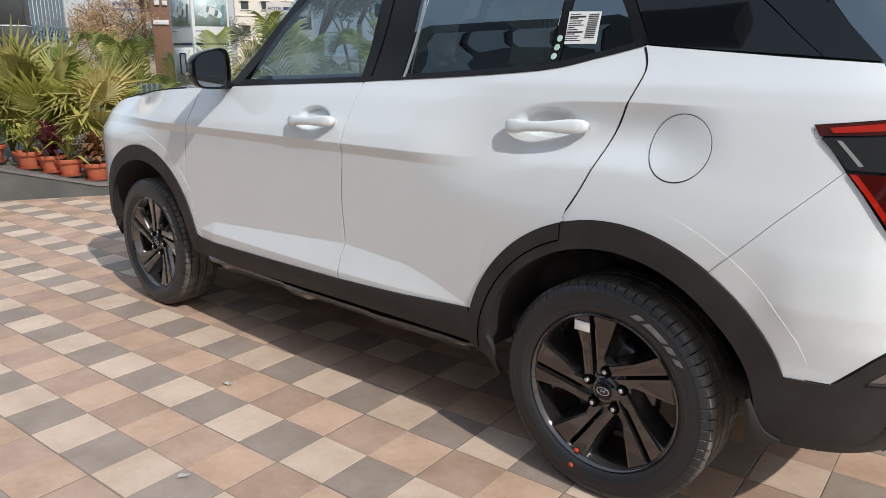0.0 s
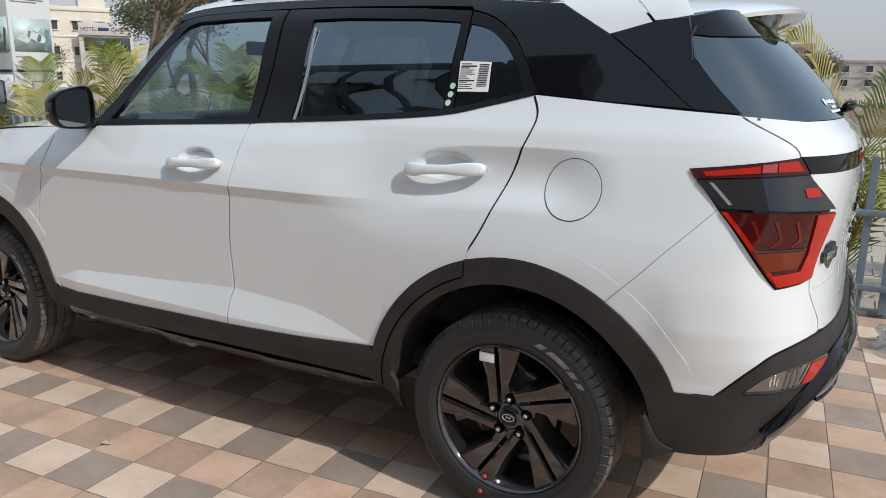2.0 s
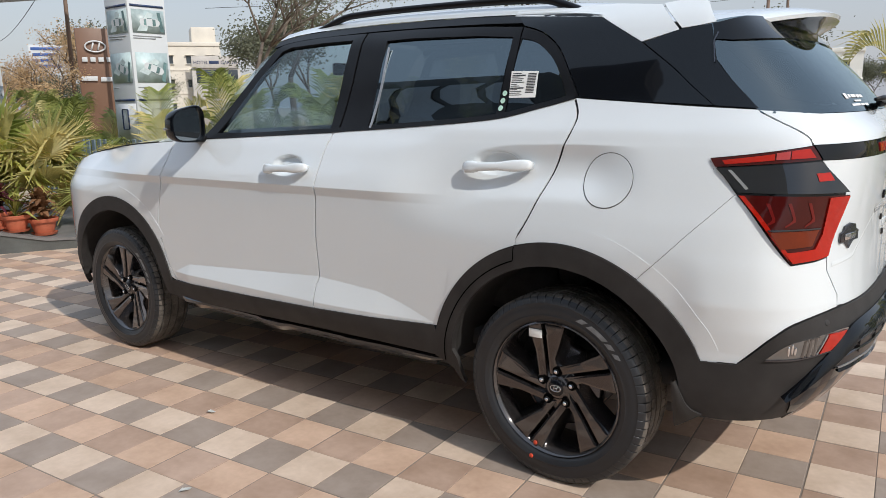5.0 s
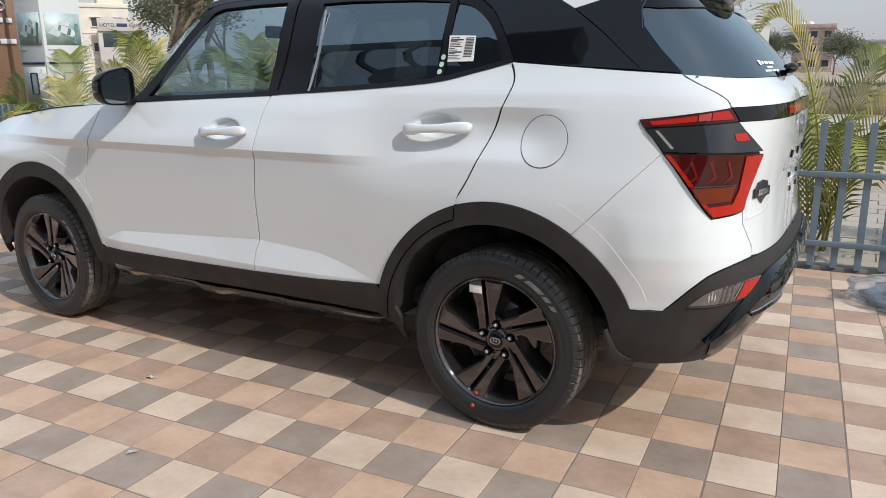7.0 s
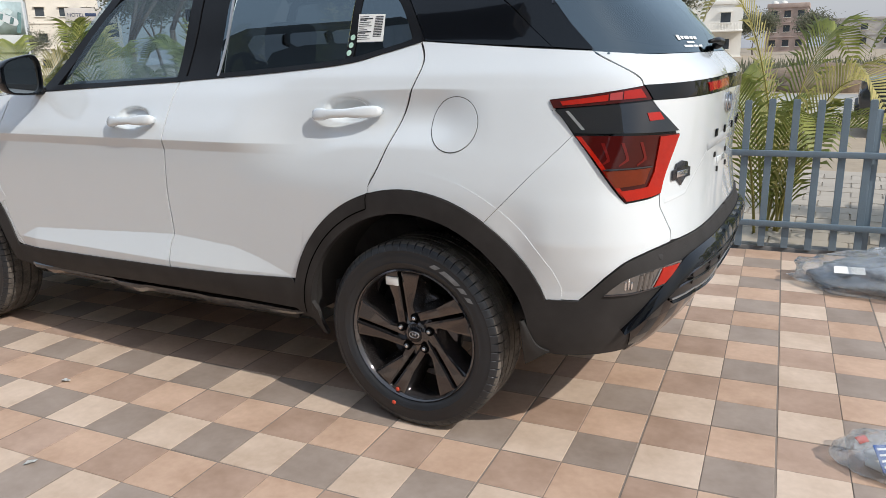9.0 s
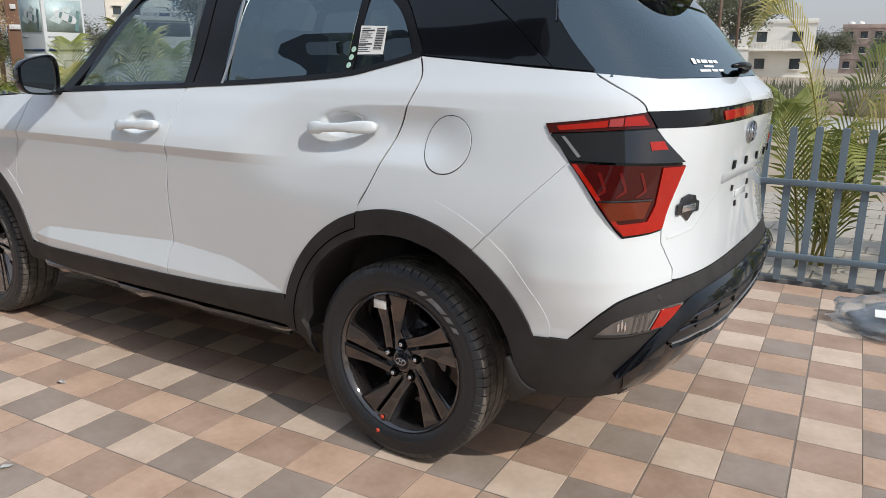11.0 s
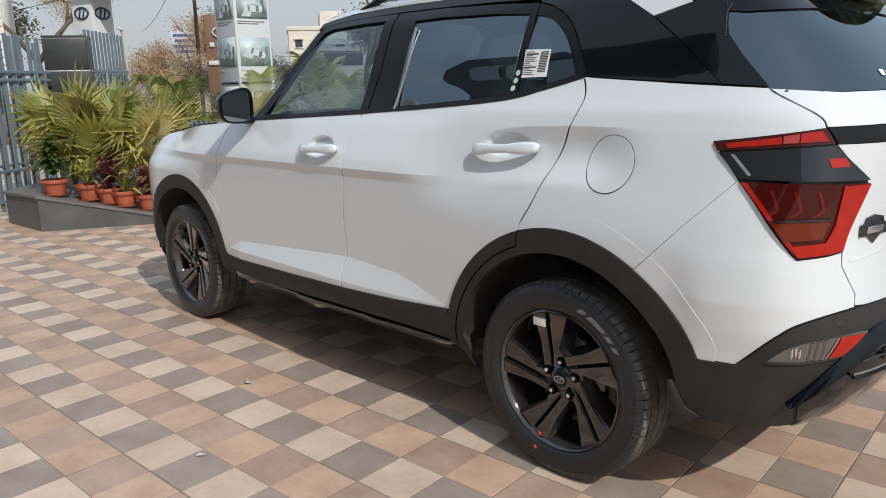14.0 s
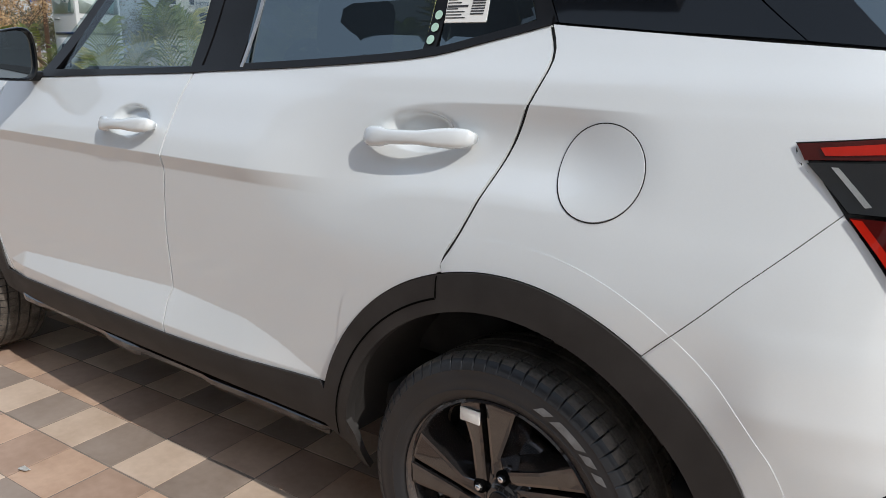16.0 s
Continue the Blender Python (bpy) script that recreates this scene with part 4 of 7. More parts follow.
    part("lens_rim", band(evenly([(0.650, 0.556), (0.749, 0.560), (0.821, 0.569), (0.878, 0.576)], 12), evenly([(0.645, 0.552), (0.749, 0.555), (0.821, 0.564), (0.882, 0.571)], 12), off=0.012, lip=0.006, across=1, **M), GUNMETAL, fog)
    for u, z0, z1 in ((0.765, 0.565, 0.612), (0.786, 0.566, 0.616), (0.806, 0.568, 0.619)):
        part("lens_flute", band(evenly([(u, z0), (u + 0.010, z1)], 4), evenly([(u + 0.016, z0 + 0.001), (u + 0.026, z1 + 0.001)], 4), off=0.0095, lip=0.004, bulge=0.004, **M), CLEARL, fog)
    # three chrome ellipses stand in for upright highlights in the crinkled reflector
    for u, z, r in ((0.722, 0.582, 0.016), (0.734, 0.588, 0.018), (0.745, 0.582, 0.014)):
        glint = dome(bmesh.new(), 0.0035, r, 0.0025, facing(raised(u, z, 0.009), skin_normal(u, z)), 12)
        if right:
            flip_side(glint)
        part("lens_glint", glint, CHROME, fog)
    sensor = dome(bmesh.new(), 0.009, 0.009, 0.0012, facing(raised(0.877, 0.651, 0.007), skin_normal(0.877, 0.651)), 20)
    if right:
        flip_side(sensor)
    part("parking_sensor", sensor, CLAD, car)
    if not right:
        start = next(k / 400 for k in range(120, 521) if skin(k / 400, 1.12).y >= -0.44)
        part("lamp_bar_reflector", panel([(start, 1.134), (1.3, 1.136), (1.3, 1.112), (start + 0.012, 1.108)], off=0.005, lip=0.004, **M), RED, car, "long red reflector in the bar")
    # lower rear valance
    part("diffuser", panel([(0.840, 0.374), (0.772, 0.462), (0.83, 0.526), (0.887, 0.573), (0.953, 0.618), (1.023, 0.633), (1.144, 0.636), (1.3, 0.631), (1.3, 0.374)], off=0.0105, lip=0.006, **M), GLOSS, car, "gloss black rear diffuser")
    grille = part("rear_grille", panel([(0.905, 0.530), (0.935, 0.562), (0.975, 0.588), (1.025, 0.600), (1.137, 0.602), (1.3, 0.586), (1.3, 0.462), (1.188, 0.487), (1.045, 0.513), (0.925, 0.513)], off=0.0155, lip=0.004, **M), GRILLEM, car, "dark slatted rear grille")
    for line in ([(0.968, 0.576), (1.021, 0.584), (1.141, 0.580), (1.3, 0.552)], [(0.942, 0.552), (0.983, 0.557), (1.077, 0.550), (1.151, 0.543), (1.3, 0.512)]):
        part("grille_bar", band(evenly(line, 16), evenly([(u, z - 0.0035) for u, z in line], 16), off=0.017, lip=0.005, across=1, tilt=0.003, **M), GUNMETAL, grille)
    for hole in ([(0.981, 0.567), (1.019, 0.562), (1.021, 0.537)], [(1.102, 0.558), (1.128, 0.559), (1.134, 0.531)], [(1.201, 0.549), (1.227, 0.550), (1.237, 0.522)],
                 [(0.992, 0.575), (1.015, 0.580), (1.017, 0.563)], [(1.106, 0.577), (1.131, 0.577), (1.130, 0.560)], [(1.204, 0.573), (1.232, 0.568), (1.231, 0.552)]):
        part("grille_slot", panel(hole, off=0.0175, lip=0.001, **M), GAPM, grille)
    outer = through_points([(0.752, 0.440), (0.775, 0.466), (0.83, 0.527), (0.887, 0.575), (0.953, 0.620), (1.023, 0.635), (1.144, 0.638), (1.3, 0.632)], 6)
    inner = through_points([(0.756, 0.439), (0.790, 0.464), (0.850, 0.515), (0.912, 0.556), (0.970, 0.588), (1.022, 0.602), (1.137, 0.604), (1.3, 0.588)], 6)
    part("bright_edge", band(outer, inner, off=0.011, lip=0.014, across=4, tilt=0.021, bulge=0.003, **M), GLOSS, car, "gloss black frame of the diffuser")
    lipline = evenly([(0.926, 0.517), (0.979, 0.516), (1.045, 0.517), (1.188, 0.491), (1.3, 0.466)], 18)
    part("diffuser_lip", band(lipline, [(u, z - 0.010) for u, z in lipline], off=0.016, lip=0.004, across=2, tilt=0.009, **M), GLOSS, car)
    # silver strip standing in for the light caught along the gloss lip
    part("lip_highlight", band([(u, z + 0.0015) for u, z in lipline], [(u, z - 0.0025) for u, z in lipline], off=0.0185, lip=0.004, across=1, **M), SILVER, car)
    part("skid_plate", panel([(0.86, 0.345), (0.885, 0.371), (1.3, 0.371), (1.3, 0.330)], off=0.010, lip=0.02, **M), SKID, car, "satin grey lower skid plate")
    # fuel flap
    if not right:
        ring0 = arc(0.148, 1.031, 0.0832, 0, 360, 48)[:-1]
        ring1 = arc(0.148, 1.031, 0.0812, 0, 360, 48)[:-1]
        part("fuel_flap_gap", band(ring0, ring1, off=0.0009, lip=0, across=1, closed=True), DARK, car)
        part("fuel_flap", panel(arc(0.148, 1.031, 0.0806, 0, 360, 48)[:-1], off=0.0022, lip=0.003, du=0.022, dz=0.015), PAINT, car)
    # door handles
    for hu, hz in ((-0.245, 1.062), (-1.245, 1.024)):
        bm = bmesh.new()
        rings = []
        for k in range(25):
            s = k / 24
            u = hu - 0.128 + 0.256 * s
            z = hz - 0.006 + 0.012 * s
            out = 0.034 + 0.010 * math.sin(math.pi * s)
            h = float(np.interp(s, (0.0, 0.04, 0.17, 0.25, 0.55, 0.68, 0.80, 0.90, 0.96, 1.0), (0.0150, 0.0205, 0.0205, 0.0150, 0.0140, 0.0180, 0.0200, 0.0195, 0.0165, 0.0095)))
            d = 0.012
            if s < 0.10 or s > 0.90:
                out -= 0.007 * (abs(s - 0.5) - 0.4) / 0.1
            n = Vector((0, -1, 0.28)).normalized()
            up = Vector((0, 0.28, 1)).normalized()
            base = Vector((u, -(side_width(hu - 0.16, hz) * (1 - s) + side_width(hu + 0.16, hz) * s), z))
            c = base + Vector((0, -out + 0.008, 0))
            rings.append([bm.verts.new(c + n * d * math.copysign(abs(math.cos(a)) ** 0.6, math.cos(a)) + up * h * math.copysign(abs(math.sin(a)) ** 0.75, math.sin(a))) for a in (2 * math.pi * q / 14 for q in range(14))])
        for r0, r1 in zip(rings, rings[1:]):
            for q in range(14):
                bm.faces.new((r0[q], r0[(q + 1) % 14], r1[(q + 1) % 14], r1[q]))
        bm.faces.new(rings[0][::-1])
        bm.faces.new(rings[-1])
        for u in (hu - 0.112, hu + 0.105):
            y = -(side_width(hu - 0.16, hz) + side_width(hu + 0.16, hz)) / 2
            box(bm, (u - 0.012, y - 0.020, hz - 0.008), (u + 0.012, y + 0.03, hz + 0.008), 0.004)
        bmesh.ops.recalc_face_normals(bm, faces=bm.faces)
        if right:
            flip_side(bm)
        part("door_handle", bm, PAINT, car, "white door handle")
    # wing mirror
    def mirror_ring(x, g, cy, cz, hy, hz, grow_in):
        out = []
        for q in range(32):
            a = 2 * math.pi * q / 32
            c, n = math.cos(a), math.sin(a)
            y = hy * g * abs(c) ** 0.55 * (1 if c > 0 else -1)
            z = hz * g * abs(n) ** 0.60 * (1 if n > 0 else -1)
            z *= 1.0 + (0.24 * y / hy if z > 0 else 0.05 * y / hy)
            out.append(Vector((x + 0.10 * y, cy + y * (0.96 if grow_in else 1), cz + z)))
        return out

    MY, MZ = -0.900, 1.200
    bm = bmesh.new()
    shape = ((-1.938, 0.34, -0.006), (-1.934, 0.56, -0.005), (-1.925, 0.74, -0.004), (-1.912, 0.87, -0.002), (-1.895, 0.95, -0.001), (-1.878, 0.99, 0), (-1.858, 1.0, 0), (-1.846, 0.99, 0), (-1.842, 0.965, 0))
    rings = [[bm.verts.new(p) for p in mirror_ring(x, g, MY + dy, MZ - 0.012 * (1 - g), 0.082, 0.080, False)] for x, g, dy in shape]
    rings.append([bm.verts.new(p) for p in mirror_ring(-1.843, 0.90, MY, MZ, 0.082, 0.080, False)])
    rings.append([bm.verts.new(p) for p in mirror_ring(-1.862, 0.87, MY, MZ, 0.082, 0.080, False)])
    for r0, r1 in zip(rings, rings[1:]):
        for q in range(32):
            bm.faces.new((r0[q], r0[(q + 1) % 32], r1[(q + 1) % 32], r1[q]))
    bm.faces.new(rings[0])
    bm.faces.new(rings[-1])
    bmesh.ops.recalc_face_normals(bm, faces=bm.faces)
    if right:
        flip_side(bm)
    wm = sharp_by_angle(part("wing_mirror", bm, GLOSS, car, "gloss black wing mirror"), 40)
    bm = boxed((-1.935, -0.865, 1.118), (-1.858, -0.765, 1.150), 0.012)
    if right:
        flip_side(bm)
    part("mirror_foot", bm, SATIN, wm)
    bm = bmesh.new()
    vs = []
    for p in mirror_ring(-1.856, 0.885, MY, MZ, 0.082, 0.080, False):
        p.x -= 0.06 * (p.y - MY)
        if right:
            p.y = 2 * CY - p.y
        vs.append(bm.verts.new(p))
    bm.faces.new(vs)
    bmesh.ops.recalc_face_normals(bm, faces=bm.faces)
    part("mirror_glass", bm, MIRRORM, wm, "silvered mirror glass", smooth=False)
    bm = boxed((-1.928, -0.9815, 1.178), (-1.868, -0.968, 1.188), 0.004)
    if right:
        flip_side(bm)
    part("indicator_strip", bm, CLEARL, wm)
    # side step, mud flaps, roof rail
    bm = bmesh.new()
    prof = [(-0.858, 0.352), (-0.874, 0.338), (-0.876, 0.326), (-0.858, 0.306), (-0.80, 0.298), (-0.77, 0.315), (-0.79, 0.345), (-0.84, 0.356)]
    rings = []
    for x, g, drop in ((-2.075, 0.35, -0.012), (-2.06, 0.8, -0.006), (-2.03, 1.05, 0), (-1.93, 1.1, 0), (-1.88, 0.86, 0.002), (-1.50, 0.84, 0.006), (-1.46, 1.12, 0.010), (-1.34, 1.15, 0.010), (-1.29, 0.88, 0.008), (-0.98, 0.86, 0.006), (-0.94, 1.05, 0.006), (-0.72, 1.0, 0.0), (-0.60, 0.8, 0.006), (-0.52, 0.6, 0.010), (-0.475, 0.3, 0.012)):
        rings.append([bm.verts.new((x, -0.84 + (y + 0.84) * min(1, g), 0.345 + (z - 0.345) * g + 0.016 - drop)) for y, z in prof])
    for r0, r1 in zip(rings, rings[1:]):
        for q in range(len(prof)):
            bm.faces.new((r0[q], r0[(q + 1) % 8], r1[(q + 1) % 8], r1[q]))
    bm.faces.new(rings[0][::-1])
    bm.faces.new(rings[-1])
    bmesh.ops.recalc_face_normals(bm, faces=bm.faces)
    if right:
        flip_side(bm)
    sharp_by_angle(part("side_step", bm, STEPM, car, "gloss black side step"), 24)
    part("arch_foot", panel([(-0.52, 0.372), (-0.415, 0.400), (-0.397, 0.365), (-0.391, 0.262), (-0.404, 0.268), (-0.425, 0.325), (-0.465, 0.346)], off=0.0055, lip=0.016, **M), CLAD, car)
    flap_fore = evenly(through_points([(0.383, 0.454), (0.393, 0.395), (0.409, 0.327), (0.416, 0.302)], 4), 12)
    flap_aft = evenly(through_points([(0.395, 0.457), (0.412, 0.428), (0.440, 0.387), (0.471, 0.369), (0.503, 0.362)], 4), 12)
    if not right:
        part("mud_flap", band(flap_fore, flap_aft, off=0.013, lip=0.03, bulge=0.005, **M), FLAPM, car, "black rubber mud flap")
    bm = bmesh.new()
    rl = [skin(u, z) + Vector((0, 0.045, 0.008 + 0.050 * ease(min(k, 40 - k) / 7))) for k, (u, z) in enumerate(evenly(through_points([(-1.44, 1.580), (-1.08, 1.592), (-0.73, 1.588), (-0.33, 1.572), (0.0, 1.542)], 6), 40))]
    tube(bm, rl, [0.008] + [0.014] * 39 + [0.008], 10)
    if right:
        flip_side(bm)
    part("roof_rail", bm, SATIN, car, "black roof rail")

# thin pale upright strip near the rear window's front edge
part("window_strip", band(evenly([(-0.864, 1.182), (-0.858, 1.35), (-0.868, 1.490)], 12), evenly([(-0.854, 1.182), (-0.848, 1.35), (-0.860, 1.490)], 12), off=0.006, lip=0.004, across=1), SILVER, car)
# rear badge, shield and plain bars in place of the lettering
p, n = rear_point(-0.105, 1.056, 0.004)
bm = bmesh.new()
m = facing(p, n)
tube(bm, [m @ Vector((0.069 * math.cos(a), 0.030 * math.sin(a), 0)) for a in (2 * math.pi * k / 32 for k in range(33))], 0.0036, 8, False)
part("rear_badge", bm, DIMCHROME, car, "dark chrome oval badge")
for a, b in (((-0.032, -0.021), (-0.014, 0.024)), ((0.014, -0.024), (0.032, 0.021)), ((-0.02, -0.006), (0.02, 0.006))):
    bm = bmesh.new()
    tube(bm, [m @ Vector((*a, 0.001)), m @ Vector(((a[0] + b[0]) / 2, (a[1] + b[1]) / 2, 0.002)), m @ Vector((*b, 0.001))], 0.005, 6)
    part("badge_stroke", bm, DIMCHROME, car)
for y in (-0.275, -0.135, 0.030, 0.190, 0.330):
    p, n = rear_point(y, 0.968, 0.003)
    part("nameplate_bar", boxed((-0.012, -0.013, -0.003), (0.012, 0.013, 0.003), 0.002, facing(p, n)), GLOSS, car)
p, n = rear_point(-0.577, 0.879, 0.003)
m = facing(p, n)
bm = prism([(-0.056, 0.012), (-0.040, 0.016), (-0.034, 0.030), (0, 0.037), (0.034, 0.030), (0.040, 0.016), (0.056, 0.012), (0.056, -0.016), (0.028, -0.016), (0, -0.038), (-0.028, -0.016), (-0.056, -0.016)], -0.003, 0.003, 0.0008, "xy")
bmesh.ops.transform(bm, matrix=m, verts=bm.verts)
sh = part("shield_badge", bm, GUNMETAL, car, "dark chrome shield badge")
part("shield_bar", boxed((-0.034, -0.010, 0.003), (0.034, 0.008, 0.0055), 0.001, m), CHROME, sh)
# recess for the plate, with its clips
bm = bmesh.new()
top, low = [], []
for k in range(21):
    y = -0.365 + 0.67 * k / 20
    z = 0.918 + 0.016 * math.sin(math.pi * k / 20)
    out = 0.011 * ease(min(k, 20 - k) / 10)
    p, n = rear_point(y, z, out + 0.001)
    q, n2 = rear_point(y, z - 0.004, -0.002)
    r, n3 = rear_point(y, z + 0.030, 0.0002)
    top.append((bm.verts.new(r), bm.verts.new(p), bm.verts.new(q)))
for a, b in zip(top, top[1:]):
    bm.faces.new((a[0], b[0], b[1], a[1]))
    bm.faces.new((a[1], b[1], b[2], a[2]))
bmesh.ops.recalc_face_normals(bm, faces=bm.faces)
part("plate_lip", bm, PAINT, car)
for y, z in ((-0.253, 0.893), (-0.068, 0.891), (-0.200, 0.838), (-0.043, 0.839)):
    p, n = rear_point(y, z, 0.002)
    part("plate_clip", boxed((-0.007, -0.009, -0.003), (0.007, 0.009, 0.003), 0.002, facing(p, n)), DARK, car)
p, n = rear_point(-0.145, 0.868, 0.001)
part("plate_bracket", boxed((-0.062, -0.010, -0.002), (0.062, 0.010, 0.002), 0.001, facing(p, n)), PAINT, car)
# crease from the lamp's foot under the badge and up to the recess
bm = bmesh.new()
ridge = []
for y, z in evenly([(-0.668, 0.804), (-0.545, 0.814), (-0.365, 0.916)], 40):
    ridge.append([bm.verts.new(rear_point(y + 0.5 * d, z + d, lift)[0]) for d, lift in ((0.010, 0.0003), (0.0, 0.0010), (-0.004, 0.0003))])
for a, b in zip(ridge, ridge[1:]):
    for k in range(2):
        bm.faces.new((a[k], b[k], b[k + 1], a[k + 1]))
bmesh.ops.recalc_face_normals(bm, faces=bm.faces)
part("tailgate_crease", bm, PAINT, car, smooth=False)
# rear wiper
bm = bmesh.new()
p, n = rear_point(CY + 0.04, 1.236, 0.02)
dome(bm, 0.020, 0.017, 0.022, facing(p, n), 14)
q, n2 = rear_point(CY - 0.10, 1.244, 0.020)
tube(bm, [p + n * 0.012, p.lerp(q, 0.5) + n * 0.014, q], [0.014, 0.010, 0.006], 8)
part("rear_wiper", bm, SATIN, car, "black rear wiper")
# plain marks on the rear screen
for a, b, z, h in ((-0.43, -0.408, 1.268, 0.0075), (-0.398, -0.375, 1.268, 0.0045), (-0.368, -0.320, 1.268, 0.0045), (-0.308, -0.27, 1.267, 0.0045), (-0.263, -0.225, 1.267, 0.0045), (-0.37, -0.29, 1.2535, 0.0025), (-0.42, -0.335, 1.242, 0.003), (-0.325, -0.27, 1.242, 0.003), (-0.26, -0.21, 1.242, 0.003)):
    part("screen_mark", panel([(u, z + s * h) for y0, s in ((a, -1), (a, 1), (b, 1), (b, -1)) for u in [next(k / 400 for k in range(120, 521) if skin(k / 400, z).y >= y0)]], off=0.0012, lip=0), DECAL, car)
# paper label and green dots on the quarter window
label = part("window_label", panel([(-0.262, 1.284), (-0.271, 1.374), (-0.166, 1.370), (-0.160, 1.284)], off=0.004, lip=0.002, du=0.03, dz=0.03), PAPER, car, "white printed paper label")
for k in range(13):
    z, w = 1.366 - 0.0060 * k, (0.034, 0.052, 0.028, 0.046, 0.040, 0.050, 0.022)[k % 7]
    h = 0.0042 if k in (1, 8) else 0.0022
    part("print_bar", panel([(-0.263, z), (-0.263, z - h), (-0.263 + w, z - h), (-0.263 + w, z)], off=0.0048, lip=0), INK, label)
for k in range(13):
    z = 1.364 - 0.0052 * k
    part("code_bar", panel([(-0.202, z), (-0.202, z - 0.0028), (-0.170, z - 0.0028), (-0.170, z)], off=0.0048, lip=0), INK, label)
for k in range(3):
    part("green_dot", panel(arc(-0.285 + 0.0018 * k, 1.250 + 0.025 * k, 0.0092, 0, 360, 16)[:-1], off=0.004, lip=0.001), GREENDOT, car, "pale green round sticker")


# ---- wheels ----
def wheel(parent):
    """One wheel about the origin, its outer side towards -y."""
    hubw = new("wheel")
    hubw.parent = parent
    bm = bmesh.new()
    R = 0.3285
    prof = [(0.233, 0.075), (0.243, 0.095), (0.268, 0.106), (0.295, 0.104), (0.312, 0.096), (0.325, 0.084)]
    for y in (0.062, 0.021, -0.021, -0.062):
        prof += [(R - 0.001, y + 0.012), (R - 0.001, y + 0.0045), (R - 0.009, y + 0.0035), (R - 0.009, y - 0.0035), (R - 0.001, y - 0.0045), (R - 0.001, y - 0.012)]
    prof += [(0.3265, -0.080), (0.321, -0.089), (0.311, -0.0965), (0.300, -0.1015), (0.297, -0.1005), (0.288, -0.1035), (0.272, -0.1045), (0.264, -0.1034), (0.260, -0.1050), (0.250, -0.1005), (0.239, -0.094), (0.233, -0.085), (0.226, -0.07)]
    n_in, n_out = len(prof), 0

    def wobble(k, n):
        r, y = prof[k]
        if abs(y) > 0.045 and abs(y) < 0.1 and r > 0.309 and n % 14 == 0:
            return -0.006
        return 0.0

    revolve(bm, prof, 952, wobble=wobble)
    bmesh.ops.recalc_face_normals(bm, faces=bm.faces)
    for f in bm.faces:
        c = f.calc_center_median()
        if math.hypot(c.x, c.z) > 0.3225 and abs(c.y) < 0.090:
            f.material_index = 1
    tyre = sharp_by_angle(part("tyre", bm, [RUBBER, TREAD], hubw, "black road tyre with grooved tread"), 40)
    # pale printed bars on the side wall
    for a0, a1 in ((70, 65), (62, 48), (46, 41), (38, 34)):
        bm = bmesh.new()
        vs = []
        for s in range(7):
            a = radians(a0 + (a1 - a0) * s / 6)
            vs.append([bm.verts.new((r * math.cos(a + d), y, r * math.sin(a + d))) for r, y, d in ((0.272, -0.1056, 0.028), (0.279, -0.1054, 0.0), (0.287, -0.1046, -0.028))])
        for r0, r1 in zip(vs, vs[1:]):
            for q in range(2):
                bm.faces.new((r0[q], r1[q], r1[q + 1], r0[q + 1]))
        bmesh.ops.recalc_face_normals(bm, faces=bm.faces)
        part("printed_bar", bm, GREYBAR, tyre)
    bm = bmesh.new()
    revolve(bm, [(0.2355, -0.083), (0.2355, -0.091), (0.231, -0.094), (0.227, -0.090), (0.220, -0.074), (0.210, -0.045), (0.202, 0.02), (0.206, 0.07), (0.214, 0.08)], 72)
    bmesh.ops.recalc_face_normals(bm, faces=bm.faces)
    rim = sharp_by_angle(part("rim", bm, ALLOY, hubw, "gloss black alloy rim"), 30)
    bm = bmesh.new()
    revolve(bm, [(0.001, -0.02), (0.13, -0.02), (0.145, -0.005), (0.145, 0.01), (0.001, 0.01)], 48)
    part("brake_disc", bm, GUNMETAL, hubw)
    bm = bmesh.new()
    revolve(bm, [(0.001, -0.012), (0.080, -0.030), (0.082, -0.050), (0.076, -0.0555), (0.044, -0.0565), (0.040, -0.0605), (0.033, -0.0665), (0.001, -0.068)], 48)
    bmesh.ops.recalc_face_normals(bm, faces=bm.faces)
    part("hub", bm, ALLOY, hubw)
    bm = bmesh.new()
    revolve(bm, [(0.001, -0.0705), (0.024, -0.0695), (0.028, -0.067), (0.029, -0.064)], 32)
    bmesh.ops.recalc_face_normals(bm, faces=bm.faces)
    cap = part("centre_cap", bm, GLOSS, hubw)
    bm = bmesh.new()
    tube(bm, [(0.019 * math.cos(a), -0.0712, 0.011 * math.sin(a)) for a in (2 * math.pi * k / 24 for k in range(25))], 0.0016, 6, False)
    for sx in (-0.006, 0.006):
        tube(bm, [(sx - 0.002, -0.0714, -0.007), (sx + 0.002, -0.0714, 0.007)], 0.0016, 6)
    tube(bm, [(-0.006, -0.0714, -0.001), (0.006, -0.0714, 0.001)], 0.0016, 6)
    part("cap_emblem", bm, CHROME, cap, "small chrome oval emblem")
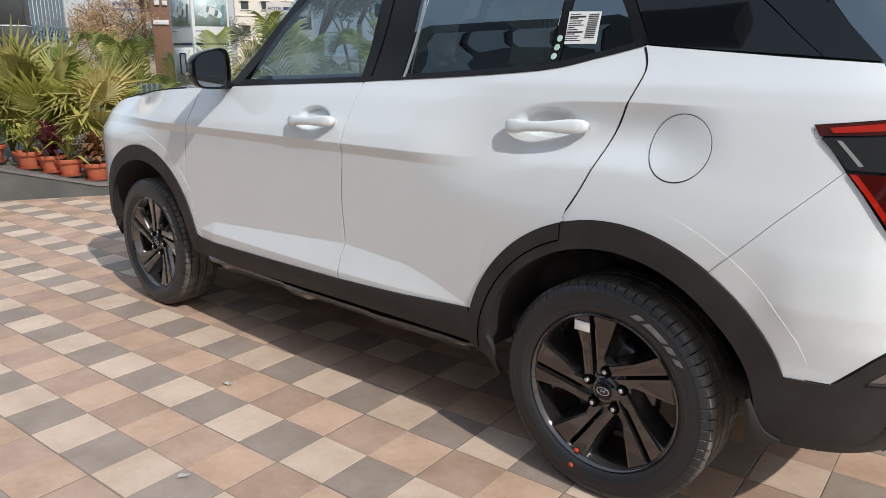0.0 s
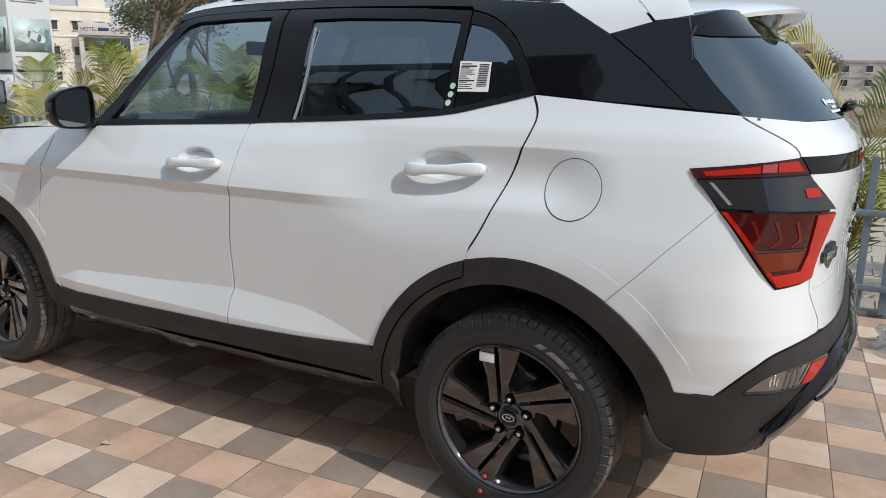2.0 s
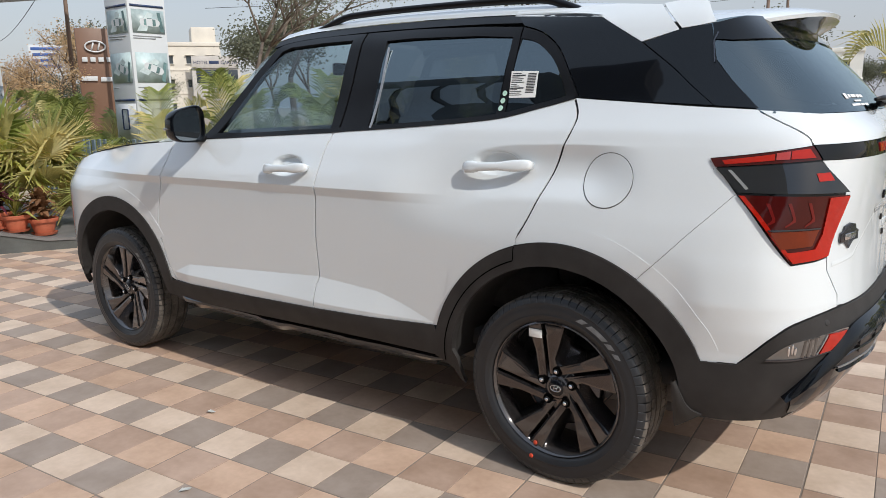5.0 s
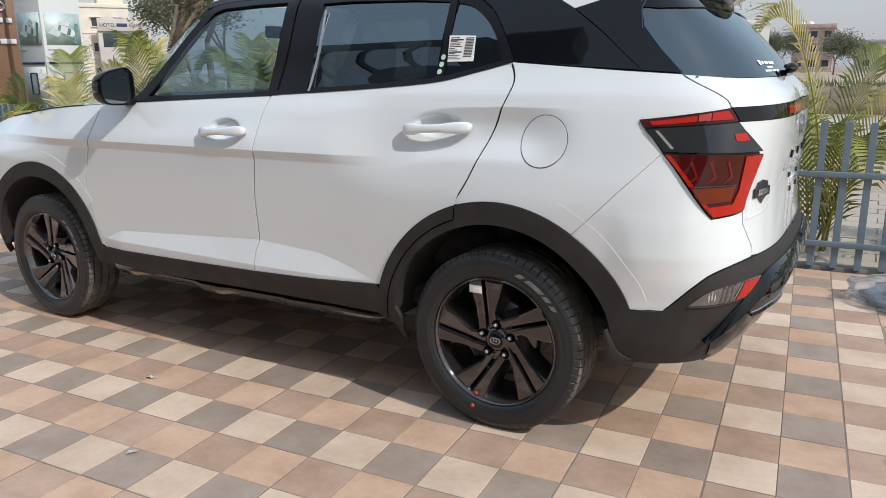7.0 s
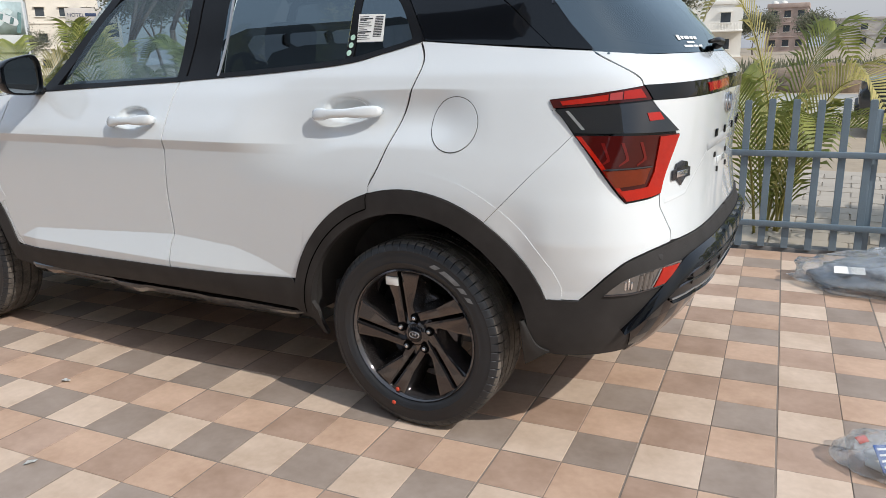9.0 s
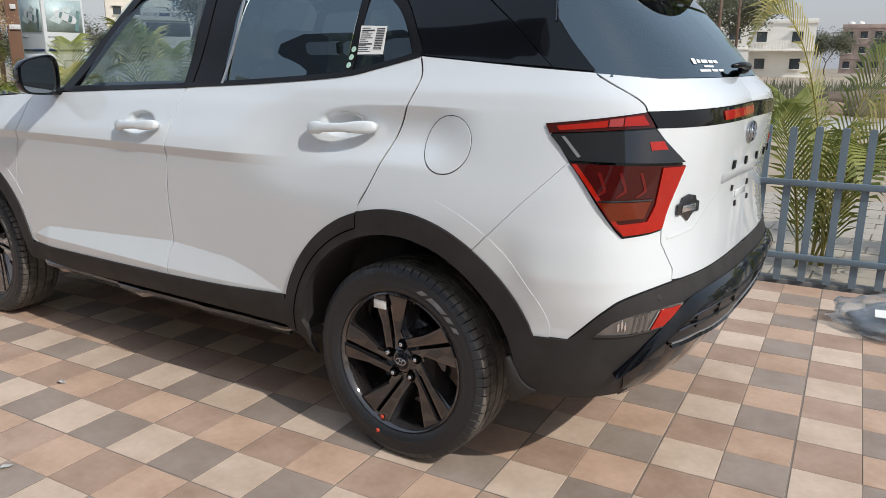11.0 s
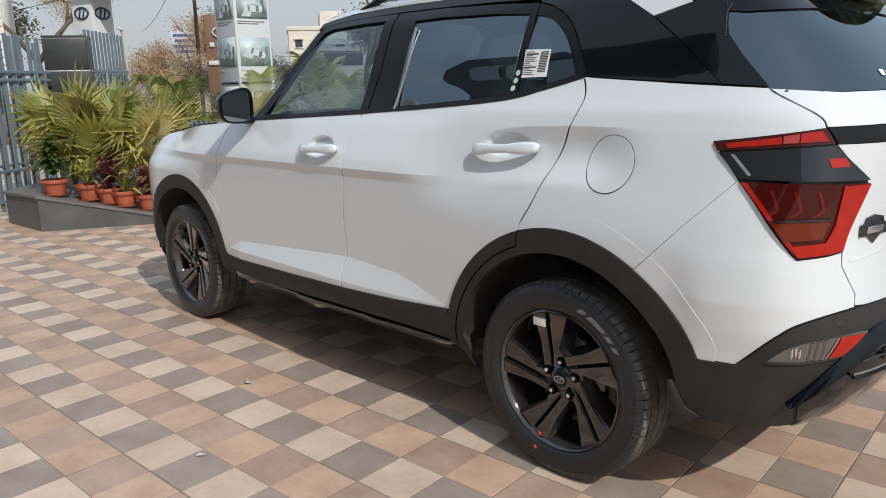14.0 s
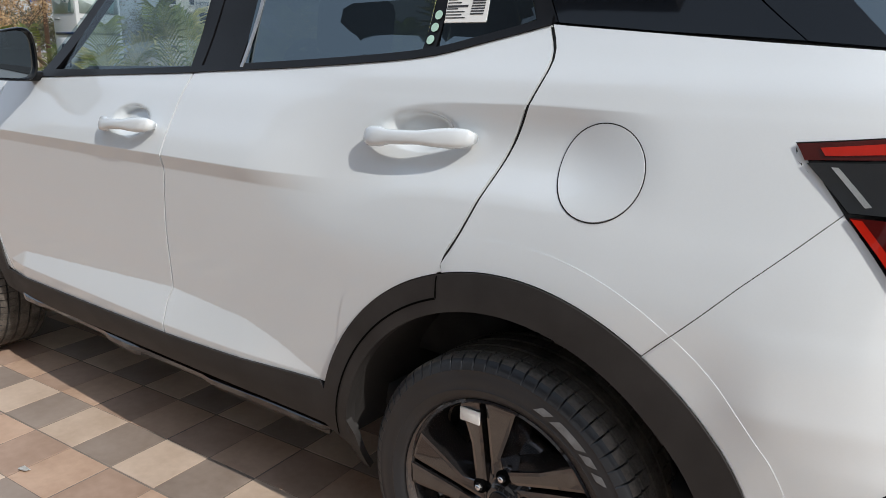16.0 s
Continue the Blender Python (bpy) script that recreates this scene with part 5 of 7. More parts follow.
    for k in range(5):
        turn = Matrix.Rotation(radians(72 * k), 4, "Y").inverted()
        # a pair of blades, leaning the way the wheel's pattern swirls; x is along the wheel's face, z is outward along the spoke
        for outline, depth in (([(-0.064, 0.020), (-0.036, 0.030), (-0.040, 0.120), (-0.044, 0.211), (-0.092, 0.196), (-0.072, 0.110)], 0.0),
                               ([(-0.028, 0.035), (0.004, 0.050), (-0.004, 0.095), (0.016, 0.150), (0.036, 0.210), (-0.034, 0.213), (-0.031, 0.120)], 0.004)):
            bm = prism([(1.055 * a, 1.055 * b) for a, b in outline], -0.0605 + depth * 0.6, -0.012)
            for v in bm.verts:
                if v.co.y > -0.02:
                    v.co.x += 0.020 if v.co.x > -0.008 else -0.022 if v.co.x < -0.064 else 0.0
            for v in bm.verts:
                if v.co.y < -0.04:
                    v.co.y -= 0.026 * max(0.0, (v.co.z - 0.05) / 0.165)
            es = [e for e in bm.edges if all(v.co.y < -0.04 for v in e.verts)]
            bmesh.ops.bevel(bm, geom=es, offset=0.0085, segments=2, affect="EDGES", profile=0.6)
            bmesh.ops.transform(bm, matrix=turn, verts=bm.verts)
            part("spoke", bm, ALLOY, rim, smooth=False)
        bm = bmesh.new()
        revolve(bm, [(0.001, -0.0640), (0.0150, -0.0640), (0.0165, -0.0620), (0.0165, -0.050)], 18, centre=(0, 0, 0.058))
        bmesh.ops.recalc_face_normals(bm, faces=bm.faces)
        bmesh.ops.transform(bm, matrix=turn, verts=bm.verts)
        part("nut_hole", bm, GAPM, hubw)
        bm = bmesh.new()
        revolve(bm, [(0.001, -0.072), (0.007, -0.072), (0.0095, -0.068), (0.0095, -0.05)], 6, centre=(0, 0, 0.058))
        bmesh.ops.transform(bm, matrix=turn, verts=bm.verts)
        nut = part("wheel_nut", bm, SATIN, hubw, smooth=False)
        bm = bmesh.new()
        revolve(bm, [(0.0005, -0.0745), (0.0062, -0.0738), (0.007, -0.0715)], 10, centre=(0, 0, 0.058))
        bmesh.ops.transform(bm, matrix=turn, verts=bm.verts)
        part("nut_stud", bm, CHROME, nut)
    return hubw


HUBY = -0.772
w0 = wheel(car)
w0.matrix_basis = pose(REAR - 0.012, HUBY, AXLE)
for at, turn in (((FRONT, HUBY, AXLE), 0), ((REAR - 0.012, 2 * CY - HUBY, AXLE), 180), ((FRONT, 2 * CY - HUBY, AXLE), 180)):
    copy_thing(w0, pose(*at, 0, 0, turn) if turn else pose(*at) @ pose(0, 0, 0, 0, 20, 0))
part("wheel_label", boxed((-0.104, -0.861, 0.500), (-0.056, -0.857, 0.528), 0.0005, Matrix.Translation((0, 0, 0))), PAPER, car, "small white paper label on the wheel")
for x, z in ((-0.085, 0.078), (-0.078, 0.122)):
    bm = bmesh.new()
    dome(bm, 0.008, 0.004, 0.008, Matrix.Translation((x, -0.8765 if z < 0.1 else -0.861, z)), 10)
    part("paint_dot", bm, REDDOT, car, "red paint mark")

# dampers behind the wheels
for x, y in ((REAR, -0.60), (REAR, 2 * CY + 0.60), (FRONT, -0.60), (FRONT, 2 * CY + 0.60)):
    bm = bmesh.new()
    tube(bm, [(x - 0.02, y, 0.30), (x - 0.05, y + (0.03 if y < CY else -0.03), 0.52), (x - 0.07, y + (0.06 if y < CY else -0.06), 0.72)], [0.026, 0.026, 0.040], 12)
    part("damper", bm, UNDER, car)

# ---- cabin ----
part("cabin_floor", boxed((-2.0, -0.70 + CY * 0.5, 0.38), (0.55, 0.62 + CY, 0.44)), FABRIC, car)
part("dashboard", boxed((-2.02, -0.64, 0.70), (-1.60, 0.40, 1.165), 0.06), DASH, car, "dark grey dashboard")
for y in (-0.42, 0.18):
    for x in (-0.98, -0.10):
        seat = new("seat")
        seat.parent = car
        seat["label"] = "dark fabric car seat"
        part("seat_base", boxed((x - 0.50, y - 0.24, 0.50), (x, y + 0.24, 0.68), 0.05), FABRIC, seat)
        part("seat_back", boxed((-0.06, -0.23, 0), (0.06, 0.23, 0.62), 0.05, pose(x + 0.02, y, 0.62, 0, 14, 0)), FABRIC, seat)
        part("head_rest", boxed((-0.045, -0.13, 0), (0.045, 0.13, 0.17), 0.04, pose(x + 0.17, y, 1.21, 0, 8, 0)), FABRIC, seat)
bm = bmesh.new()
m = pose(-1.50, 0.12, 1.10, 0, 66, 0)
tube(bm, [m @ Vector((0.18 * math.cos(a), 0.18 * math.sin(a), 0)) for a in (2 * math.pi * k / 32 for k in range(33))], 0.015, 8, False)
tube(bm, [m @ Vector((-0.18, 0, 0)), m @ Vector((0.18, 0, 0))], 0.02, 8)
part("steering_wheel", bm, DASH, car)
part("inner_mirror", boxed((-1.60, -0.22, 1.42), (-1.57, 0.0, 1.48), 0.01), SATIN, car)
part("headlining", boxed((-1.44, -0.36 + CY, 1.575), (0.0, 0.36 + CY, 1.585), 0.004), LINING, car)
part("parcel_shelf", boxed((0.10, -0.64, 1.08), (0.66, 0.42, 1.10), 0.008), FABRIC, car)

# ---- fences, gate, planter ----
def slat_mesh(w, d, h):
    """A flat steel slat with a chamfered top."""
    bm = prism([(-w / 2, 0), (w / 2, 0), (w / 2, h - 0.008), (w / 2 - 0.006, h), (-w / 2 + 0.006, h), (-w / 2, h - 0.008)], -d / 2, d / 2, 0.0015)
    me = bpy.data.meshes.new("slat")
    bm.to_mesh(me)
    bm.free()
    me.materials.append(STEEL)
    return me


def railing(name, label, a, b, height, pitch, width, rails, group="", depth=0.02, z0=0.02, rail_h=0.036, lattice=None):
    """A fence from a to b: slats at even steps, with rails on the side towards the forecourt."""
    a, b = Vector(a), Vector(b)
    way = b - a
    turn = math.degrees(math.atan2(way.y, way.x))
    f = thing(name, label, "fence" if "fence" in name else "gate", (a.x, a.y, a.z), turn, group)
    me = slat_mesh(width, depth, height - z0)
    for k in range(int(way.length / pitch) + 1):
        s = new("slat", me)
        s.parent = f
        s.matrix_basis = pose(k * pitch, 0, z0 + 0.004 * math.sin(k * 2.3))
    for z in rails:
        part("rail", boxed((-0.03, -depth / 2 - 0.022, z - rail_h / 2), (way.length + 0.03, -depth / 2 - 0.001, z + rail_h / 2), 0.003), STEEL, f)
    if lattice:
        bm = bmesh.new()
        n = int(way.length / 0.1)
        for k in range(n):
            for s in (0, 1):
                tube(bm, [(k * 0.1 + 0.1 * s, -depth / 2 - 0.02, lattice[0]), (k * 0.1 + 0.1 * (1 - s), -depth / 2 - 0.02, lattice[1])], 0.008, 6)
        part("lattice", bm, STEEL, f)
    for k in range(int(way.length / 2.4) + 1):
        part("post", boxed((k * 2.4 - 0.03, 0.012, 0), (k * 2.4 + 0.03, 0.06, height - 0.06), 0.004), STEEL, f)
    return f


FENCE = "blue-grey painted steel fence of upright slats"
kerb = part("kerb", boxed((-8.6, 0.0, -0.1), (5.6, 0.10, 0.022), 0.004, pose(0, 1.965, 0, 0, 0, math.degrees(0.075))), GRANTOP)
tagged(kerb, "low grey stone kerb under the fence", "kerb", kind="structure")
railing("fence", FENCE + " at the forecourt edge", (-1.05, fence_y(-1.05) + 0.01, 0), (5.2, fence_y(5.2) + 0.01, 0), 0.925, 0.132, 0.040, (0.606, 0.173))
railing("fence", FENCE + " behind palm pots", (-8.4, fence_y(-8.4) + 0.01, 0), (-1.25, fence_y(-1.25) + 0.01, 0), 0.955, 0.105, 0.052, (0.62, 0.173))
railing("gate", "tall blue-grey steel gate leaf standing open", (-7.25, -1.75, 0), (-8.68, 0.30, 0), 1.98, 0.150, 0.05, (1.57, 1.48, 0.46, 0.12), group="gate leaves")
railing("gate", "tall blue-grey steel gate leaf standing open", (-8.0, -1.75, 0), (-9.3, 0.25, 0), 2.06, 0.150, 0.05, (1.57, 1.48, 0.46), group="gate leaves")
g2 = railing("gate", "blue-grey steel gate leaf with lattice band", (-9.30, 1.02, 0), (-10.20, 1.86, 0), 2.15, 0.118, 0.05, (1.62, 1.48, 0.5), group="gate leaves", lattice=(1.49, 1.61))
bm = bmesh.new()
tube(bm, [(1.30, 0, 0.0), (1.29, 0, 2.16), (1.25, 0, 2.24), (1.16, 0, 2.25)], 0.022, 8)
part("end_post", bm, BOARDW, g2, "white end post")

pillar = thing("gate_pillar", "black granite clad gate pillar with grooved courses", "pillar", (-8.89, 0.655, 0), -26)
part("core", boxed((-0.2485, -0.2485, 0), (0.2485, 0.2485, 1.99)), BOARDW, pillar)
for k in range(5):
    for s in range(4):
        part("granite_slab", boxed((-0.2505, -0.2505, 0.012 + 0.397 * k), (0.245, -0.2385, 0.397 * (k + 1)), 0.001, Matrix.Rotation(math.pi / 2 * s, 4, "Z")), GRANITE, pillar)
part("cap_slab", boxed((-0.254, -0.254, 1.995), (0.254, 0.254, 2.02), 0.004), GRANITE, pillar)

# planter of dark granite
planter = thing("planter", "low dark granite planter ledge with grey slab top", "planter", (0, 0, 0))
quad = [(-7.25, -0.68), (-6.40, -0.61), (-5.90, 0.26), (-5.15, 1.48), (-8.0, 1.28), (-8.3, 0.3)]
tops = [0.335, 0.350, 0.115, 0.06, 0.20, 0.33]
bm = bmesh.new()
lo = [bm.verts.new((x, y, -0.02)) for x, y in quad]
hi = [bm.verts.new((x, y, z - 0.025)) for (x, y), z in zip(quad, tops)]
for k in range(6):
    bm.faces.new((lo[k], lo[(k + 1) % 6], hi[(k + 1) % 6], hi[k]))
bm.faces.new(hi)
bmesh.ops.recalc_face_normals(bm, faces=bm.faces)
part("wall", bm, PLANTW, planter, smooth=False)
bm = bmesh.new()
cx, cy = sum(p[0] for p in quad) / 6, sum(p[1] for p in quad) / 6
out = [(cx + (x - cx) * 1.015, cy + (y - cy) * 1.02) for x, y in quad]
lo = [bm.verts.new((x, y, z - 0.024)) for (x, y), z in zip(out, tops)]
hi = [bm.verts.new((x, y, z)) for (x, y), z in zip(out, tops)]
for k in range(6):
    bm.faces.new((lo[k], lo[(k + 1) % 6], hi[(k + 1) % 6], hi[k]))
bm.faces.new(hi)
bm.faces.new(lo[::-1])
bmesh.ops.recalc_face_normals(bm, faces=bm.faces)
part("slab", bm, GRANTOP, planter, smooth=False)


def ledge(x, y):
    """The height of the sloping slab."""
    s = ((x + 6.40) * 0.50 + (y + 0.61) * 0.87) / 1.003
    return float(np.interp(s, [0.0, 1.0, 2.3], [0.352, 0.125, 0.07]))


# ---- plants ----
def leaf_mesh(name, verts, faces, material):
    me = bpy.data.meshes.new(name)
    me.from_pydata([tuple(v) for v in verts], [], faces)
    me.materials.append(material)
    for p in me.polygons:
        p.use_smooth = False
    return me


def fan_leaf(verts, faces, rng, root, tip, size, droop):
    """One fan: a pleated blade that radiates from the end of the stalk and splits into pointed fingers."""
    way = (tip - root).normalized()
    side = way.cross(Vector((0, 0, 1))).normalized()
    up = side.cross(way)
    n = 24
    hub = len(verts)
    verts.append(tip.copy())

    def at(a, l, lift):
        return tip + (way * math.cos(a) + side * math.sin(a)) * l + up * lift

    for k in range(2 * n + 1):
        a = radians(-112 + 224 * k / (2 * n))
        l = size * 0.47 * (0.80 + 0.20 * math.cos(a * 0.7))
        verts.append(at(a, l, (0.032 if k % 2 else -0.012) * size))
    for k in range(n):
        a = radians(-112 + 224 * (k + 0.5) / n + rng.uniform(-2.5, 2.5))
        l = size * (0.80 + 0.20 * math.cos(a * 0.7)) * rng.uniform(0.9, 1.08)
        verts.append(at(a, l, 0.01 * size) - Vector((0, 0, droop * l * rng.uniform(0.15, 0.55))))
        r = hub + 1 + 2 * k
        faces += [(hub, r, r + 1), (hub, r + 1, r + 2), (r, hub + 2 * n + 2 + k, r + 1), (r + 1, hub + 2 * n + 2 + k, r + 2)]


def fan_palm(rng, count, height, size, lean=0.9):
    """Stalks, green and yellowed fans as three meshes about the origin."""
    stalk = bmesh.new()
    sets = [([], []), ([], [])]
    for k in range(count):
        a = 2 * math.pi * (k * 0.382 + rng.uniform(-0.05, 0.05))
        h = height * (0.45 + 0.55 * rng.random())
        r = lean * height * (1.1 - 0.8 * h / height) * rng.uniform(0.7, 1.1)
        tip = Vector((r * math.cos(a), r * math.sin(a), h))
        mid = Vector((tip.x * 0.42, tip.y * 0.42, h * 0.62))
        tube(stalk, [(0, 0, 0.02), mid, tip], [0.010, 0.007, 0.005], 5)
        v, f = sets[1 if rng.random() < 0.33 else 0]
        fan_leaf(v, f, rng, mid, tip, size * rng.uniform(0.8, 1.1), 0.5 + 0.6 * rng.random())
    return stalk, sets


def feather(stalk, verts, faces, rng, a, length, rise, out, width=0.34, pairs=30, base=(0, 0, 0)):
    """One arching frond with leaflets along both sides."""
    base = Vector(base)
    d = Vector((math.cos(a), math.sin(a), 0))
    pts = []
    for k in range(pairs + 1):
        s = k / pairs
        pts.append(base + d * out * (s**1.25) + Vector((0, 0, rise * (1.0 - (1 - s) ** 1.7) - length * 0.30 * s**3.2)))
    tube(stalk, pts[::3], [0.012 - 0.009 * k / 10 for k in range(len(pts[::3]))], 5)
    for k in range(5, pairs + 1):
        s = k / pairs
        way = (pts[k] - pts[k - 1]).normalized()
        side = way.cross(Vector((0, 0, 1))).normalized()
        for sg in (-1, 1):
            l = width * (math.sin(math.pi * min(1, 0.12 + 0.86 * s)) ** 0.6) * rng.uniform(0.85, 1.1)
            g = (side * sg * 0.80 + way * 0.62 + Vector((0, 0, 0.28))).normalized()
            tip = pts[k] + g * l - Vector((0, 0, 0.22 * l * rng.uniform(0.3, 1.5)))
            mid = pts[k] + g * l * 0.5 + Vector((0, 0, 0.02))
            w = way * 0.0115
            b = len(verts)
            verts += [pts[k] - w * 0.5, pts[k] + w * 0.5, mid + w, tip, mid - w]
            faces += [(b, b + 1, b + 2, b + 4), (b + 4, b + 2, b + 3)]


def potted(at, kind, seed, label, category, pot=True, scale=1.0):
    rng = random.Random(seed)
    t = thing(kind, label, category, at, rng.uniform(0, 360))
    z0 = 0.0
    if pot:
        bm = bmesh.new()
        s = scale if isinstance(scale, float) else 1.0
        revolve(bm, [(0.001, 0.004), (0.074, 0.004), (0.080, 0.008), (0.112, 0.118), (0.130, 0.122), (0.134, 0.128), (0.136, 0.152), (0.131, 0.157), (0.124, 0.153), (0.117, 0.13), (0.112, 0.12)], 28, axis="z")
        bmesh.ops.recalc_face_normals(bm, faces=bm.faces)
        sharp_by_angle(part("pot", bm, TERRA, t, "red plastic plant pot"), 40)
        bm = bmesh.new()
        revolve(bm, [(0.001, 0.003), (0.098, 0.003), (0.112, 0.022), (0.117, 0.022), (0.104, 0.0), (0.001, 0.0)], 28, axis="z")
        bmesh.ops.recalc_face_normals(bm, faces=bm.faces)
        sharp_by_angle(part("saucer", bm, TERRA, t), 40)
        bm = bmesh.new()
        bmesh.ops.create_circle(bm, cap_ends=True, segments=24, radius=0.113)
        bmesh.ops.translate(bm, verts=bm.verts, vec=(0, 0, 0.132))
        part("soil", bm, SOIL, t)
        z0 = 0.132
    return t, rng, z0


def add_leaves(t, name, verts, faces, material, z0=0.0, label=""):
    ob = new(name, leaf_mesh(name, verts, faces, material))
    ob.parent = t
    ob.matrix_basis = pose(0, 0, z0)
    if label:
        ob["label"] = label
    return ob


def place_fan(at, seed, count, height, size, pot=True, lean=0.6):
    t, rng, z0 = potted(at, "fan_palm", seed, "fan palm with pleated yellow-green leaves" + (" in a red pot" if pot else ""), "palm", pot)
    stalk, sets = fan_palm(rng, count, height, size, lean)
    part("stem", stalk, STALK, t).matrix_basis = pose(0, 0, z0)
    add_leaves(t, "leaves", *sets[0], FAN, z0)
    add_leaves(t, "yellowed_leaves", *sets[1], FANDRY, z0)


def place_feather(at, seed, fronds, height, out, width=0.34):
    rng = random.Random(seed)
    t = thing("feather_palm", "green and yellow feather palm clump behind the fence", "palm", at, 0)
    stalk, v1, f1, v2, f2 = bmesh.new(), [], [], [], []
    for k in range(fronds):
        a = 2 * math.pi * (k * 0.382 + rng.uniform(-0.06, 0.06))
        dry = rng.random() < 0.28
        g = rng.uniform(0.55, 1.05)
        feather(stalk, v2 if dry else v1, f2 if dry else f1, rng, a, height, height * g, out * (1.35 - 0.75 * g) * rng.uniform(0.8, 1.1), width * rng.uniform(0.8, 1.1), 50, (rng.uniform(-0.12, 0.12), rng.uniform(-0.12, 0.12), -0.06))
    part("stem", stalk, STALK, t)
    add_leaves(t, "leaves", v1, f1, AREC)
    add_leaves(t, "yellowed_leaves", v2, f2, FANDRY)


def spiky(t, rng, n, length, material, z0, name="leaves", rise=0.7, wide=0.022):
    verts, faces = [], []
    for k in range(n):
        a = rng.uniform(0, 2 * math.pi)
        e = rng.uniform(0.15, 1.35) * rise
        d = Vector((math.cos(a) * math.cos(e), math.sin(a) * math.cos(e), math.sin(e)))
        s = d.cross(Vector((0, 0, 1))).normalized() * wide
        l = length * rng.uniform(0.6, 1.1)
        root = Vector((0, 0, rng.uniform(0, 0.16)))
        m1, m2 = root + d * l * 0.5 + Vector((0, 0, 0.02)), root + d * l - Vector((0, 0, l * 0.25))
        b = len(verts)
        verts += [root - s * 0.3, root + s * 0.3, m1 + s, m2, m1 - s]
        faces += [(b, b + 1, b + 2, b + 4), (b + 4, b + 2, b + 3)]
    add_leaves(t, name, verts, faces, material, z0)


POTS = [(-6.52, -0.40), (-6.38, -0.13), (-6.27, 0.02), (-6.16, 0.13), (-6.06, 0.33)]
for k, (x, y) in enumerate(POTS):
    z = ledge(x, y) + 0.001
    if k == 0:
        t, rng, z0 = potted((x, y, z), "potted_plant", 31, "small leafy green plant in a red pot", "potted plant")
        spiky(t, rng, 130, 0.20, GREENLEAF, z0 + 0.06, rise=1.0, wide=0.028)
        spiky(t, rng, 90, 0.16, GREENLEAF, z0 + 0.20, rise=1.0, wide=0.026)
    elif k == 2:
        t, rng, z0 = potted((x, y, z), "potted_plant", 32, "spiky purple-leaved plant in a red pot", "potted plant")
        spiky(t, rng, 70, 0.34, PURPLE, z0, rise=1.0, wide=0.016)
    elif k == 4:
        t, rng, z0 = potted((x, y, z), "potted_plant", 33, "withered brown plant in a red pot", "potted plant")
        spiky(t, rng, 120, 0.24, DRYLEAF, z0 + 0.02, rise=1.0, wide=0.026)
    else:
        t, rng, z0 = potted((x, y, z), "potted_plant", 34 + k, "young palm plant in a red pot", "potted plant")
        spiky(t, rng, 46, 0.34, FAN, z0, rise=0.9, wide=0.018)
place_fan((-7.05, -0.05, 0.30), 3, 12, 0.74, 0.62, False, 0.6)
place_fan((-6.85, 0.25, 0.26), 4, 13, 0.80, 0.62, False, 0.6)
place_fan((-6.55, 0.55, 0.20), 5, 12, 0.72, 0.60, False, 0.6)
place_fan((-6.15, 0.80, 0.12), 6, 7, 0.42, 0.40, False, 0.6)
for k, (x, y, n, h, o, w) in enumerate(((-8.6, 1.9, 11, 1.9, 1.0, 0.36), (-7.75, 1.85, 11, 2.0, 1.0, 0.36), (-6.45, 1.95, 13, 2.0, 1.0, 0.38), (-5.5, 2.3, 12, 2.1, 1.0, 0.38), (-4.3, 2.5, 12, 2.1, 1.1, 0.38), (-3.0, 2.7, 12, 2.1, 1.2, 0.38), (-1.6, 2.9, 10, 2.0, 1.1, 0.36),
                                     (0.80, 2.75, 8, 2.1, 0.95, 0.42), (2.1, 3.2, 7, 2.0, 1.3, 0.40), (3.0, 3.0, 9, 1.8, 1.2, 0.40))):
    place_feather((x, y, -0.06), 50 + k, n, h, o, w)

# ---- beyond the fence ----
bm = bmesh.new()
rng = random.Random(5)
for i in range(60):
    for j in range(14):
        x, y = -4 + i * 0.24 + (0.12 if j % 2 else 0), 2.35 + j * 0.24
        box(bm, (x + 0.006, y + 0.006, -0.08), (x + 0.234, y + 0.234, -0.046 + rng.uniform(-0.003, 0.003)))
box(bm, (-4, 2.3, -0.09), (10.5, 5.8, -0.056))
pv = part("paver_strip", bm, PAVER, smooth=False)
tagged(pv, "strip of pale worn concrete pavers", "pavers", kind="stuff")
road = part("road", boxed((-60, 13, -0.2), (60, 19, -0.05)), CONCRETE)
tagged(road, "pale dusty road running past the forecourt", "road", kind="structure")

